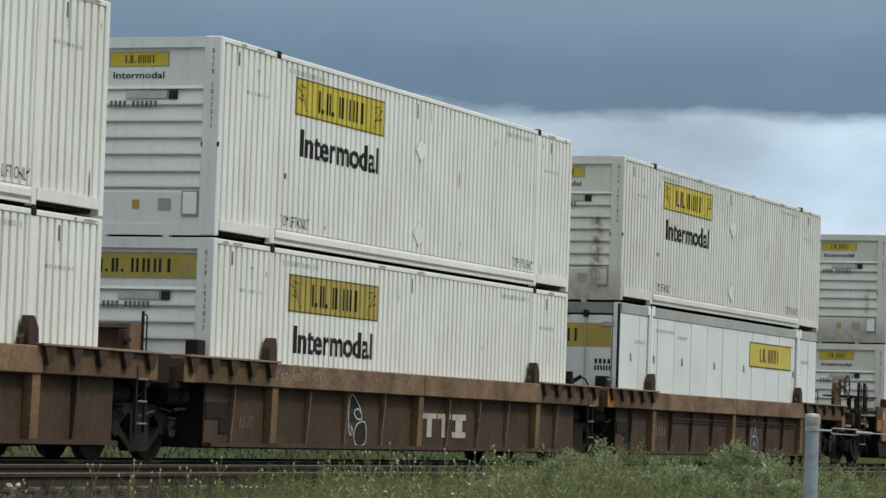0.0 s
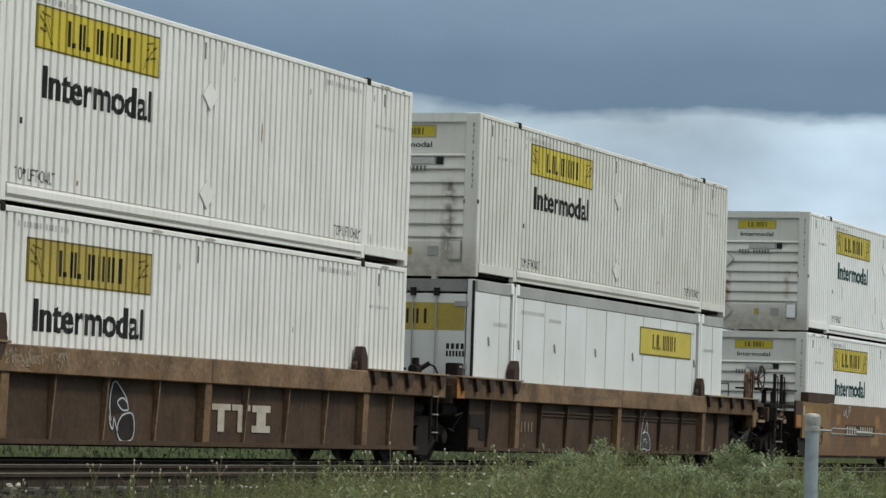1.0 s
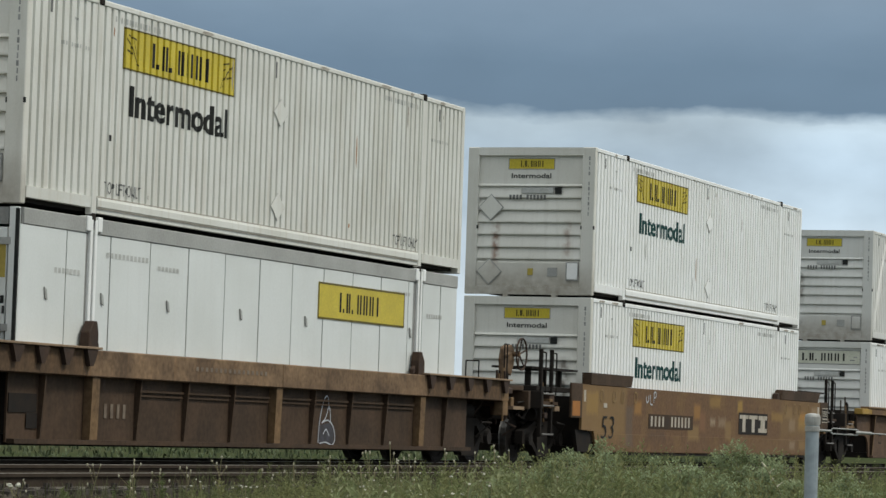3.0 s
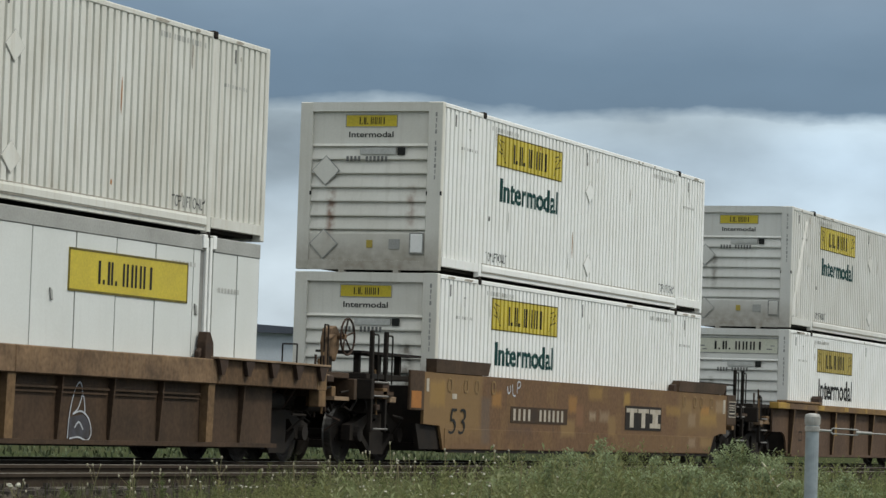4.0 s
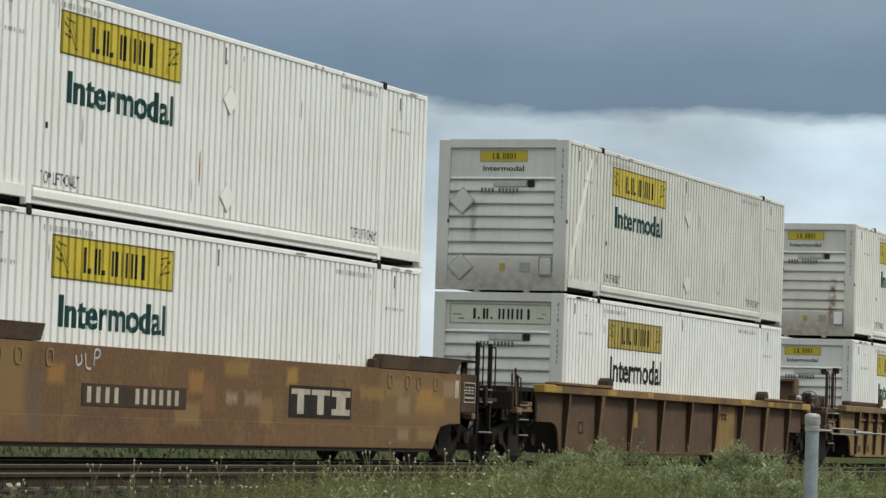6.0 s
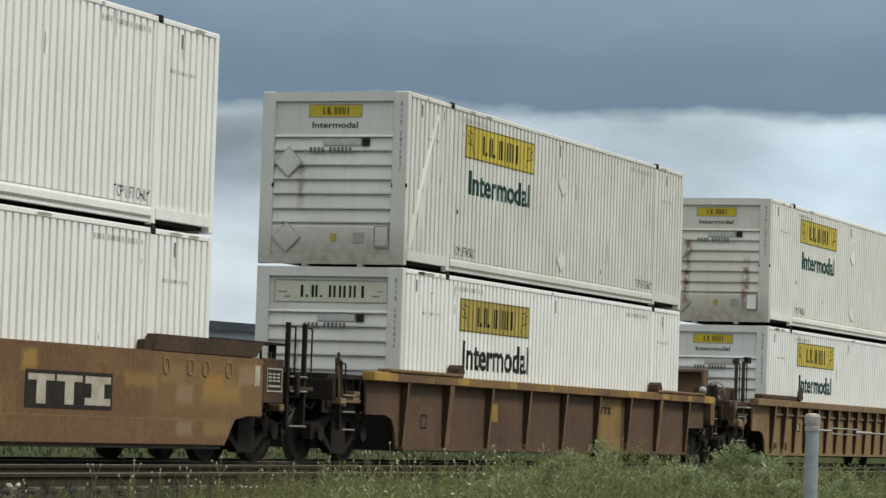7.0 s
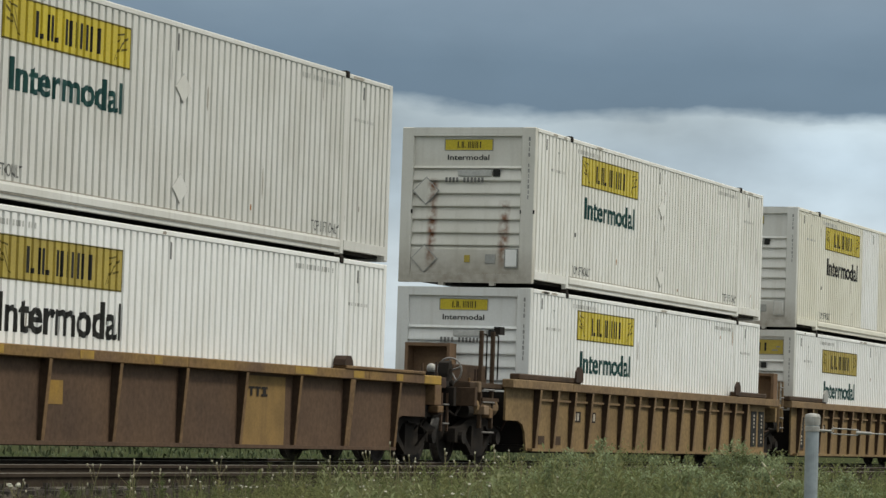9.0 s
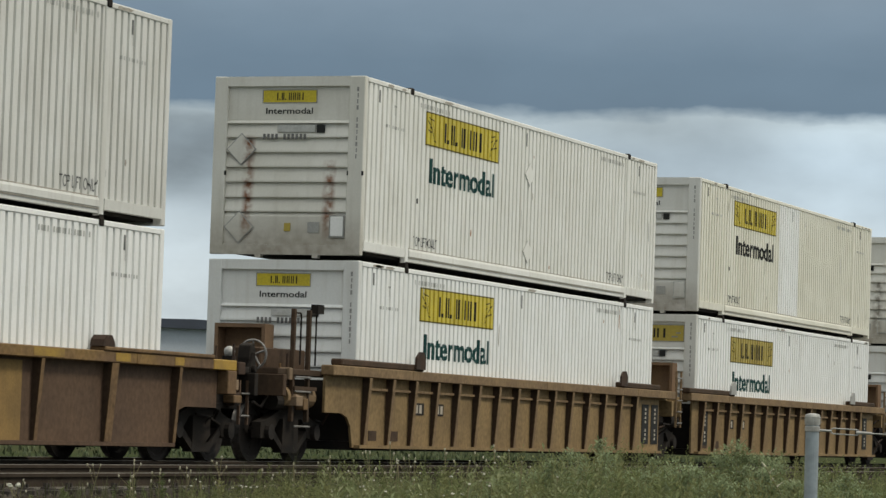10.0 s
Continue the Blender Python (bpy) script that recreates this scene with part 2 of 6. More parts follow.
BALLAST = mat("grey_brown_ballast", (0.052, 0.043, 0.034), (0.030, 0.025, 0.020), 0.95, scale=14, fine=60, bump=0.8, spec=0.0)
STONE = mat("ballast_stone", (0.068, 0.057, 0.045), (0.042, 0.036, 0.029), 0.9, scale=9, island=0.4, spec=0.15)
GALV = mat("galvanised_steel", (0.36, 0.40, 0.43), (0.29, 0.325, 0.35), 0.5, metal=0.35, scale=9, streak=(0.24, 0.27, 0.29), streak_amt=0.5)
GALVCAP = mat("weathered_cap_metal", (0.42, 0.41, 0.39), (0.33, 0.32, 0.30), 0.6, metal=0.3, scale=20)
SHEDWALL = mat("blue_grey_cladding", (0.23, 0.28, 0.345), (0.20, 0.245, 0.305), 0.6, scale=0.4)
SHEDROOF = mat("dark_blue_roof_sheet", (0.05, 0.06, 0.085), rough=0.6, scale=0.5)
SHEDWHITE = mat("pale_cladding", (0.42, 0.46, 0.52), (0.38, 0.42, 0.47), 0.6, scale=0.4)
PANE = mat("dark_window", (0.03, 0.035, 0.04), rough=0.2, scale=1)
GROUND = mat("meadow_ground", (0.042, 0.056, 0.026), (0.062, 0.064, 0.035), 0.95, scale=0.35, fine=4, bump=0.6, spec=0.0)
BANKGRASS = mat("bank_grass_blades", (0.075, 0.100, 0.052), (0.095, 0.108, 0.060), 0.8, scale=0.4, island=0.35, bump=0, spec=0.15)
GRASS = mat("grass_blades", (0.102, 0.114, 0.054), (0.16, 0.142, 0.080), 0.75, scale=0.6, island=0.45, bump=0, spec=0.2)
LEAF = mat("weed_leaves", (0.140, 0.172, 0.072), (0.222, 0.216, 0.098), 0.7, scale=1.0, island=0.3, bump=0, spec=0.2)
PALELEAF = mat("pale_weed_leaves", (0.20, 0.235, 0.115), (0.28, 0.285, 0.16), 0.7, scale=1.0, island=0.35, bump=0, spec=0.2)
STALK = mat("dry_stalk", (0.24, 0.20, 0.11), (0.15, 0.15, 0.07), 0.8, scale=8, bump=0)
SEED = mat("pale_seed_heads", (0.50, 0.46, 0.36), (0.36, 0.33, 0.22), 0.8, scale=20, bump=0)
PETAL = mat("white_petals", (0.60, 0.58, 0.50), (0.42, 0.40, 0.31), 0.8, scale=20, bump=0)


def translucent(m, share):
    """Lets light through a leaf."""
    nt = m.node_tree
    bs = nt.nodes["Principled BSDF"]
    out = nt.nodes["Material Output"]
    tr = nt.nodes.new("ShaderNodeBsdfTranslucent")
    nt.links.new(bs.inputs["Base Color"].links[0].from_socket, tr.inputs[0])
    mx = nt.nodes.new("ShaderNodeMixShader")
    mx.inputs[0].default_value = share
    nt.links.new(bs.outputs[0], mx.inputs[1])
    nt.links.new(tr.outputs[0], mx.inputs[2])
    nt.links.new(mx.outputs[0], out.inputs[0])
    return m


def end_paint(name, base, base2, marks):
    """Painted end wall with rust or soot runs: marks are (y, half width, z top, z bottom, strength, colour index)."""
    m = mat(name, base, base2, 0.55, streak=(0.45, 0.42, 0.36), streak_amt=0.3, scale=0.9, bump=0.05, grain=0.035)
    nt = m.node_tree
    bs = nt.nodes["Principled BSDF"]
    link = nt.links.new
    last = bs.inputs["Base Color"].links[0].from_socket
    tc = nt.nodes.new("ShaderNodeTexCoord")
    sp = nt.nodes.new("ShaderNodeSeparateXYZ")
    link(tc.outputs["Object"], sp.inputs[0])
    n = nt.nodes.new("ShaderNodeTexNoise")
    n.inputs["Scale"].default_value, n.inputs["Detail"].default_value = 7.0, 5
    link(tc.outputs["Object"], n.inputs[0])
    for y, hw, zt, zb, s, kind in marks:
        d = math_node(nt, "SUBTRACT")
        d.inputs[1].default_value = y
        link(sp.outputs[1], d.inputs[0])
        ab = math_node(nt, "ABSOLUTE")
        link(d.outputs[0], ab.inputs[0])
        f1 = nt.nodes.new("ShaderNodeMapRange")
        f1.inputs["From Min"].default_value, f1.inputs["From Max"].default_value = hw, hw * 0.2
        link(ab.outputs[0], f1.inputs[0])
        f2 = nt.nodes.new("ShaderNodeMapRange")
        f2.inputs["From Min"].default_value, f2.inputs["From Max"].default_value = zt, zt - (0.12 if hw < 1 else 0.5)
        link(sp.outputs[2], f2.inputs[0])
        f3 = nt.nodes.new("ShaderNodeMapRange")
        f3.inputs["From Min"].default_value, f3.inputs["From Max"].default_value = zb, zb + 0.3
        link(sp.outputs[2], f3.inputs[0])
        acc = f1.outputs[0]
        for other in (f2.outputs[0], f3.outputs[0]):
            mu = math_node(nt, "MULTIPLY")
            link(acc, mu.inputs[0])
            link(other, mu.inputs[1])
            acc = mu.outputs[0]
        nn = nt.nodes.new("ShaderNodeMapRange")
        nn.inputs["From Min"].default_value, nn.inputs["From Max"].default_value = (0.33, 0.62) if hw < 1 else (-0.2, 0.78)
        nn.inputs["To Max"].default_value = s
        link(n.outputs[0], nn.inputs[0])
        mu = math_node(nt, "MULTIPLY")
        link(acc, mu.inputs[0])
        link(nn.outputs[0], mu.inputs[1])
        mx = nt.nodes.new("ShaderNodeMix")
        mx.data_type = "RGBA"
        mx.inputs[7].default_value = ((0.20, 0.075, 0.03, 1), (0.165, 0.14, 0.112, 1), (0.21, 0.168, 0.12, 1))[kind]
        link(mu.outputs[0], mx.inputs[0])
        link(last, mx.inputs[6])
        last = mx.outputs[2]
    link(last, bs.inputs["Base Color"])
    return m


def patched_paint(m, patches):
    """Touch-up paint over a car's side: patches are (x, z, half width, half height, colour, strength), with worn, uneven edges."""
    nt = m.node_tree
    bs = nt.nodes["Principled BSDF"]
    link = nt.links.new
    last = bs.inputs["Base Color"].links[0].from_socket
    tc = nt.nodes.new("ShaderNodeTexCoord")
    sp = nt.nodes.new("ShaderNodeSeparateXYZ")
    link(tc.outputs["Object"], sp.inputs[0])
    n = nt.nodes.new("ShaderNodeTexNoise")
    n.inputs["Scale"].default_value, n.inputs["Detail"].default_value = 9.0, 6
    link(tc.outputs["Object"], n.inputs[0])
    wear = nt.nodes.new("ShaderNodeMapRange")
    wear.inputs["From Min"].default_value, wear.inputs["From Max"].default_value = 0.25, 0.75
    wear.inputs["To Min"].default_value, wear.inputs["To Max"].default_value = -0.04, 0.04
    link(n.outputs[0], wear.inputs[0])
    for x, z, hw, hh, col, strength in patches:
        gaps = []
        for axis, c, h in ((0, x, hw), (2, z, hh)):
            d = math_node(nt, "SUBTRACT")
            d.inputs[1].default_value = c
            link(sp.outputs[axis], d.inputs[0])
            ab = math_node(nt, "ABSOLUTE")
            link(d.outputs[0], ab.inputs[0])
            g = math_node(nt, "SUBTRACT")
            g.inputs[1].default_value = h
            link(ab.outputs[0], g.inputs[0])
            gaps.append(g.outputs[0])
        mx = math_node(nt, "MAXIMUM")
        link(gaps[0], mx.inputs[0])
        link(gaps[1], mx.inputs[1])
        w = math_node(nt, "ADD")
        link(mx.outputs[0], w.inputs[0])
        link(wear.outputs[0], w.inputs[1])
        f = nt.nodes.new("ShaderNodeMapRange")
        edge = 0.05 if hw < 0.6 else 0.14
        f.inputs["From Min"].default_value, f.inputs["From Max"].default_value = edge, -edge
        f.inputs["To Max"].default_value = strength
        link(w.outputs[0], f.inputs[0])
        a = nt.nodes.new("ShaderNodeMix")
        a.data_type = "RGBA"
        a.inputs[7].default_value = (*col, 1)
        link(f.outputs[0], a.inputs[0])
        link(last, a.inputs[6])
        last = a.outputs[2]
    link(last, bs.inputs["Base Color"])


_tan, _ochre, _orange, _pale = (0.235, 0.150, 0.068), (0.36, 0.225, 0.065), (0.36, 0.185, 0.055), (0.36, 0.28, 0.19)
patched_paint(PATCHWORK, [
    (0.35, 1.05, 1.45, 0.50, _tan, 0.72), (0.9, 0.45, 1.2, 0.18, _tan, 0.25), (13.0, 0.42, 3.2, 0.2, _tan, 0.2), (15.8, 1.05, 1.9, 0.42, _tan, 0.45),
    (-0.35, 1.18, 0.35, 0.2, _ochre, 0.4), (2.62, 1.14, 0.24, 0.13, _orange, 0.6), (6.92, 1.13, 0.25, 0.15, _orange, 0.55), (8.3, 1.36, 0.42, 0.12, _ochre, 0.4),
    (6.65, 0.68, 0.42, 0.16, _tan, 0.9), (7.35, 0.92, 0.22, 0.2, (0.21, 0.11, 0.06), 0.8), (8.15, 0.93, 0.18, 0.07, _pale, 0.7), (8.9, 0.93, 0.30, 0.09, _pale, 0.4),
    (9.4, 0.75, 0.25, 0.2, _tan, 0.8), (10.35, 1.30, 0.20, 0.12, _ochre, 0.75), (13.6, 1.12, 0.5, 0.09, _ochre, 0.4), (14.6, 1.22, 0.35, 0.13, _tan, 0.9),
    (15.0, 0.95, 0.28, 0.13, _pale, 0.35), (16.25, 1.0, 0.60, 0.09, _ochre, 0.7), (16.0, 1.16, 0.3, 0.08, _orange, 0.7), (15.0, 0.47, 0.25, 0.09, _pale, 0.4),
    (16.1, 0.48, 0.45, 0.1, _tan, 0.9), (17.2, 1.26, 0.35, 0.12, _pale, 0.35), (3.9, 0.62, 0.6, 0.1, (0.085, 0.055, 0.045), 0.6), (2.05, 0.75, 0.22, 0.4, (0.12, 0.10, 0.085), 0.5)])
translucent(LEAF, 0.4)
translucent(PALELEAF, 0.4)
translucent(GRASS, 0.3)
_cr, _cr2 = (0.71, 0.695, 0.645), (0.62, 0.60, 0.54)
SOOT = (1.3, 3.0, 0.70, -0.4, 0.8, 2)
END_PLAIN = end_paint("end_paint_clean", (0.74, 0.75, 0.74), (0.68, 0.68, 0.66), [])
END_SOOT = end_paint("end_paint_sooty", _cr, _cr2, [(0.55, 0.18, 1.75, 0.2, 0.9, 1), SOOT])
END_RUST = end_paint("end_paint_rusty", _cr, _cr2, [(2.02, 0.11, 1.45, 0.45, 0.8, 0), (0.55, 0.11, 1.5, 0.6, 0.55, 0), SOOT])
END_RUST2 = end_paint("end_paint_heavy_rust", _cr, _cr2, [(2.0, 0.12, 1.95, 0.2, 1.0, 0), (0.58, 0.13, 1.55, 0.2, 1.0, 0), SOOT])
END_GREY = end_paint("end_paint_grey", (0.68, 0.675, 0.645), (0.60, 0.59, 0.555), [(1.9, 0.1, 1.75, 0.8, 0.7, 1), SOOT])


# ================= helpers for meshes =================
def box(bm, x0, x1, y0, y1, z0, z1):
    v = [bm.verts.new((x, y, z)) for x in (x0, x1) for y in (y0, y1) for z in (z0, z1)]
    for f in ((0, 1, 3, 2), (4, 6, 7, 5), (0, 4, 5, 1), (2, 3, 7, 6), (0, 2, 6, 4), (1, 5, 7, 3)):
        bm.faces.new([v[i] for i in f])
    return v


def prism(bm, pts, a0, a1, axis="y"):
    """The outline pts, in x and z (or y and z for axis x), drawn out from a0 to a1 along the axis."""
    def at(p, a):
        return (p[0], a, p[1]) if axis == "y" else (a, p[0], p[1]) if axis == "x" else (p[0], p[1], a)
    v0 = [bm.verts.new(at(p, a0)) for p in pts]
    v1 = [bm.verts.new(at(p, a1)) for p in pts]
    n = len(pts)
    bm.faces.new(v0)
    bm.faces.new(v1[::-1])
    for i in range(n):
        bm.faces.new((v0[i], v1[i], v1[(i + 1) % n], v0[(i + 1) % n]))


def rod(bm, p, q, r, n=8, r2=None):
    """A round bar from p to q."""
    p, q = Vector(p), Vector(q)
    d = (q - p).normalized()
    a = d.orthogonal().normalized()
    b = d.cross(a)
    r2 = r if r2 is None else r2
    c0, c1 = [], []
    for i in range(n):
        w = a * math.cos(2 * math.pi * i / n) + b * math.sin(2 * math.pi * i / n)
        c0.append(bm.verts.new(p + w * r))
        c1.append(bm.verts.new(q + w * r2))
    bm.faces.new(c0[::-1])
    bm.faces.new(c1)
    for i in range(n):
        bm.faces.new((c0[i], c0[(i + 1) % n], c1[(i + 1) % n], c1[i]))


def pipe(bm, pts, r, n=6):
    for p, q in zip(pts, pts[1:]):
        rod(bm, p, q, r, n)


def lathe(bm, profile, cx, cz, y0, n=24):
    """Turned about the y axis through (cx, cz): profile of (radius, y)."""
    rings = []
    for rad, y in profile:
        rings.append([bm.verts.new((cx + rad * math.cos(2 * math.pi * i / n), y0 + y, cz + rad * math.sin(2 * math.pi * i / n))) for i in range(n)])
    for a, b in zip(rings, rings[1:]):
        for i in range(n):
            bm.faces.new((a[i], a[(i + 1) % n], b[(i + 1) % n], b[i]))
    bm.faces.new(rings[0][::-1])
    bm.faces.new(rings[-1])


def mesh_of(name, bm, material, bevel=0.0):
    bmesh.ops.recalc_face_normals(bm, faces=bm.faces)
    if bevel:
        bmesh.ops.bevel(bm, geom=bm.edges[:], offset=bevel, segments=1, affect="EDGES", clamp_overlap=True)
    me = bpy.data.meshes.new(name)
    bm.to_mesh(me)
    bm.free()
    me.materials.append(material)
    return me


def part(name, bm, material, parent, label="", bevel=0.0):
    return laid(name, mesh_of(name, bm, material, bevel), parent, label)


def laid(name, me, parent, label=""):
    """A finished mesh as a part of its thing."""
    ob = new(name, me)
    ob.parent = parent
    if label:
        ob["label"] = label
    if name in ("print", "number_mark", "stencil_mark", "chart_mark", "name_mark", "logo_mark", "graffiti"):
        ob["kind"] = "stuff"
    return ob


def box_part(name, material, parent, *dims, label="", bevel=0.0):
    bm = bmesh.new()
    box(bm, *dims)
    return part(name, bm, material, parent, label, bevel)


def thing(name, label, category, m, group="", kind=""):
    ob = new(name)
    ob.empty_display_size = 0.3
    ob.matrix_basis = m
    return tagged(ob, label, category, group, kind)


# ---- corrugation of a container's side ----
PITCH_C, DEEP = 0.2032, 0.052


def corr(x):
    """How far the side lies behind its outer plane at x."""
    u = (x % PITCH_C) / PITCH_C
    if u < 0.65:
        return 0.0
    if u < 0.72:
        return DEEP * (u - 0.65) / 0.07
    if u < 0.91:
        return DEEP
    return DEEP * (1 - (u - 0.91) / 0.09)


def corr_breaks(x0, x1):
    xs, k = [], math.floor(x0 / PITCH_C)
    while k * PITCH_C < x1:
        for u in (0, 0.65, 0.72, 0.91):
            x = (k + u) * PITCH_C
            if x0 < x < x1:
                xs.append(x)
        k += 1
    return xs


def corr_sheet(bm, x0, x1, z0, z1, y0, lift=0.0, thick=0.0):
    """A corrugated sheet, its outer plane at y0."""
    xs = [x0, *corr_breaks(x0, x1), x1]
    lo = [bm.verts.new((x, y0 + corr(x) - lift, z0)) for x in xs]
    hi = [bm.verts.new((x, y0 + corr(x) - lift, z1)) for x in xs]
    for i in range(len(xs) - 1):
        bm.faces.new((lo[i], lo[i + 1], hi[i + 1], hi[i]))


def text_mesh(body, height, width=None, bold=0.0):
    """The words as a flat mesh in x and z, the left foot at the origin."""
    cu = bpy.data.curves.new("words", "FONT")
    cu.body, cu.size, cu.offset, cu.resolution_u = body, 1.0, bold, 3
    ob = new("words", cu)
    deps = bpy.context.evaluated_depsgraph_get()
    me = bpy.data.meshes.new_from_object(ob.evaluated_get(deps))
    bpy.data.objects.remove(ob)
    bpy.data.curves.remove(cu)
    bm = bmesh.new()
    bm.from_mesh(me)
    bpy.data.meshes.remove(me)
    xs = [v.co.x for v in bm.verts]
    ys = [v.co.y for v in bm.verts]
    sz = height / 0.73
    sx = width / (max(xs) - min(xs)) if width else sz
    x0 = min(xs)
    for v in bm.verts:
        v.co = ((v.co.x - x0) * sx, 0, v.co.y * sz)
    return bm


def onto_side(bm, x, z, lift, ribbed=True):
    """Moves a flat mesh to its place on the side, laid over the corrugation."""
    for v in bm.verts:
        v.co = (v.co.x + x, 0, v.co.z + z)
    xs = [v.co.x for v in bm.verts]
    if ribbed:
        for b in corr_breaks(min(xs), max(xs)):
            bmesh.ops.bisect_plane(bm, geom=bm.verts[:] + bm.edges[:] + bm.faces[:], plane_co=(b, 0, 0), plane_no=(1, 0, 0), dist=1e-5)
    for v in bm.verts:
        v.co.y = (corr(v.co.x) if ribbed else 0.0) - lift
    return bm


def raw_mesh(name, bm, material, face=(0, -1, 0)):
    bm.normal_update()
    for f in bm.faces:
        if f.normal.dot(Vector(face)) < 0:
            f.normal_flip()
    me = bpy.data.meshes.new(name)
    bm.to_mesh(me)
    bm.free()
    me.materials.append(material)
    return me


def flat_rects(rects, dy=0.0):
    """Flat rectangles in x and z: rows of (x0, x1, z0, z1)."""
    bm = bmesh.new()
    for x0, x1, z0, z1 in rects:
        bm.faces.new([bm.verts.new(p) for p in ((x0, dy, z0), (x1, dy, z0), (x1, dy, z1), (x0, dy, z1))])
    return bm


def name_blocks(w, h):
    """The maker's name on a decal, as plain upright blocks of its letters' size."""
    s = w / 1.0
    k = [(0.030, 0.066, 1), (0.100, 0.130, 0.2), (0.172, 0.206, 1), (0.222, 0.252, 1), (0.285, 0.315, 0.2), (0.400, 0.430, 1), (0.458, 0.488, 1), (0.530, 0.560, 1), (0.588, 0.618, 1), (0.662, 0.692, 1), (0.720, 0.750, 1), (0.820, 0.856, 1)]
    rows = [(a * s, b * s, 0, c * h) for a, b, c in k]
    return rows


def number_blocks(w, h, n, gap=None):
    """A number that is not told, as a row of n plain bars."""
    p = w / n
    return [(i * p, i * p + p * 0.62, 0, h) for i in range(n) if i != gap]


_signs = {}


def sign(key, make):
    if key not in _signs:
        _signs[key] = make()
    return _signs[key]


def side_decals(parent, ribbed, style, upper):
    yel = OLDYELLOW if style == "old" else YELLOW
    x0, z0, w, h = 2.76, 1.945 if style == "old" else 2.03, 3.68, 0.57
    k = (ribbed, style)
    logo = laid("logo_panel", sign(("logo",) + k, lambda: raw_mesh("logo_panel", onto_side(flat_rects([(0, w, 0, h)]), x0, z0, 0.003, ribbed), yel)), parent, "yellow company decal")
    edge = [(0, w, h - 0.022, h), (0, w, 0, 0.022), (0, 0.025, 0, h), (w - 0.025, w, 0, h)]
    laid("logo_border", sign(("edge",) + k, lambda: raw_mesh("logo_border", onto_side(flat_rects(edge), x0, z0, 0.006, ribbed), OLIVEINK)), logo)
    def curls(sx, ox):
        bm = bmesh.new()
        for a, b, t in (((0, 0.40), (0.18, 0.30), 0.035), ((0.18, 0.30), (0.34, 0.08), 0.04), ((0.05, 0.46), (0.30, 0.42), 0.025), ((0.22, 0.40), (0.40, 0.06), 0.025), ((0.02, 0.25), (0.2, 0.22), 0.03)):
            p = [(ox + sx * a[0], a[1]), (ox + sx * b[0], b[1]), (ox + sx * b[0], b[1] + t), (ox + sx * a[0], a[1] + t)]
            bm.faces.new([bm.verts.new((q[0], 0, q[1])) for q in p])
        return raw_mesh("scroll", onto_side(bm, x0, z0, 0.006, ribbed), OLIVEINK)
    for sx, ox in ((1, 0.10), (-1, w - 0.10)):
        laid("scroll", sign(("curl", sx) + k, lambda: curls(sx, ox)), logo)
    laid("name_mark", sign(("name",) + k, lambda: raw_mesh("name_mark", onto_side(flat_rects(name_blocks(2.25, 0.34)), x0 + 0.84, z0 + 0.11, 0.006, ribbed), INK)), logo, "plain black bars")
    ink = GREENINK if upper == "green" else INK
    th, tw, tx, tz = (0.50, 3.52, 0.20, -0.64) if upper == "bigink" else (0.42, 3.20, 0.28, -0.61)
    laid("lettering", sign(("word", ink.name, th) + k, lambda: raw_mesh("lettering", onto_side(text_mesh("Intermodal", th, tw, 0.022), x0 + tx, z0 + tz, 0.005, ribbed), ink)), parent, "dark word Intermodal")


# ================= containers =================
CL, CW, CH = 16.15, 2.62, 2.88


def end_wall(bm):
    """The front end's sheet: a plain head panel, level overlapping courses, a plain foot panel."""
    lines = [2.72, 2.12, 1.89, 1.65, 1.41, 1.17, 0.92, 0.69]
    prof = [(0.05, 2.72), (0.05, 2.17), (0.010, 2.13), (0.010, 2.122)]
    for a, b in zip(lines[1:], lines[2:]):
        prof += [(0.070, a - 0.006), (0.050, a - 0.07), (0.010, b + 0.03), (0.010, b + 0.004)]
    prof += [(0.070, 0.684), (0.016, 0.62), (0.016, 0.16)]
    ys = (0.25, 2.40)
    for (xa, za), (xb, zb) in zip(prof, prof[1:]):
        bm.faces.new([bm.verts.new(p) for p in ((xa, ys[0], za), (xb, ys[0], zb), (xb, ys[1], zb), (xa, ys[1], za))])


def on_end(rects, x):
    """Flat rectangles on the front end: rows of (y0, y1, z0, z1)."""
    bm = bmesh.new()
    for y0, y1, z0, z1 in rects:
        bm.faces.new([bm.verts.new(p) for p in ((x, y0, z0), (x, y0, z1), (x, y1, z1), (x, y1, z0))])
    return bm


def end_text(body, h, w, y_left, z, x):
    bm = text_mesh(body, h, w, 0.015)
    for v in bm.verts:
        v.co = (x, y_left - v.co.x, v.co.z + z)
    return bm


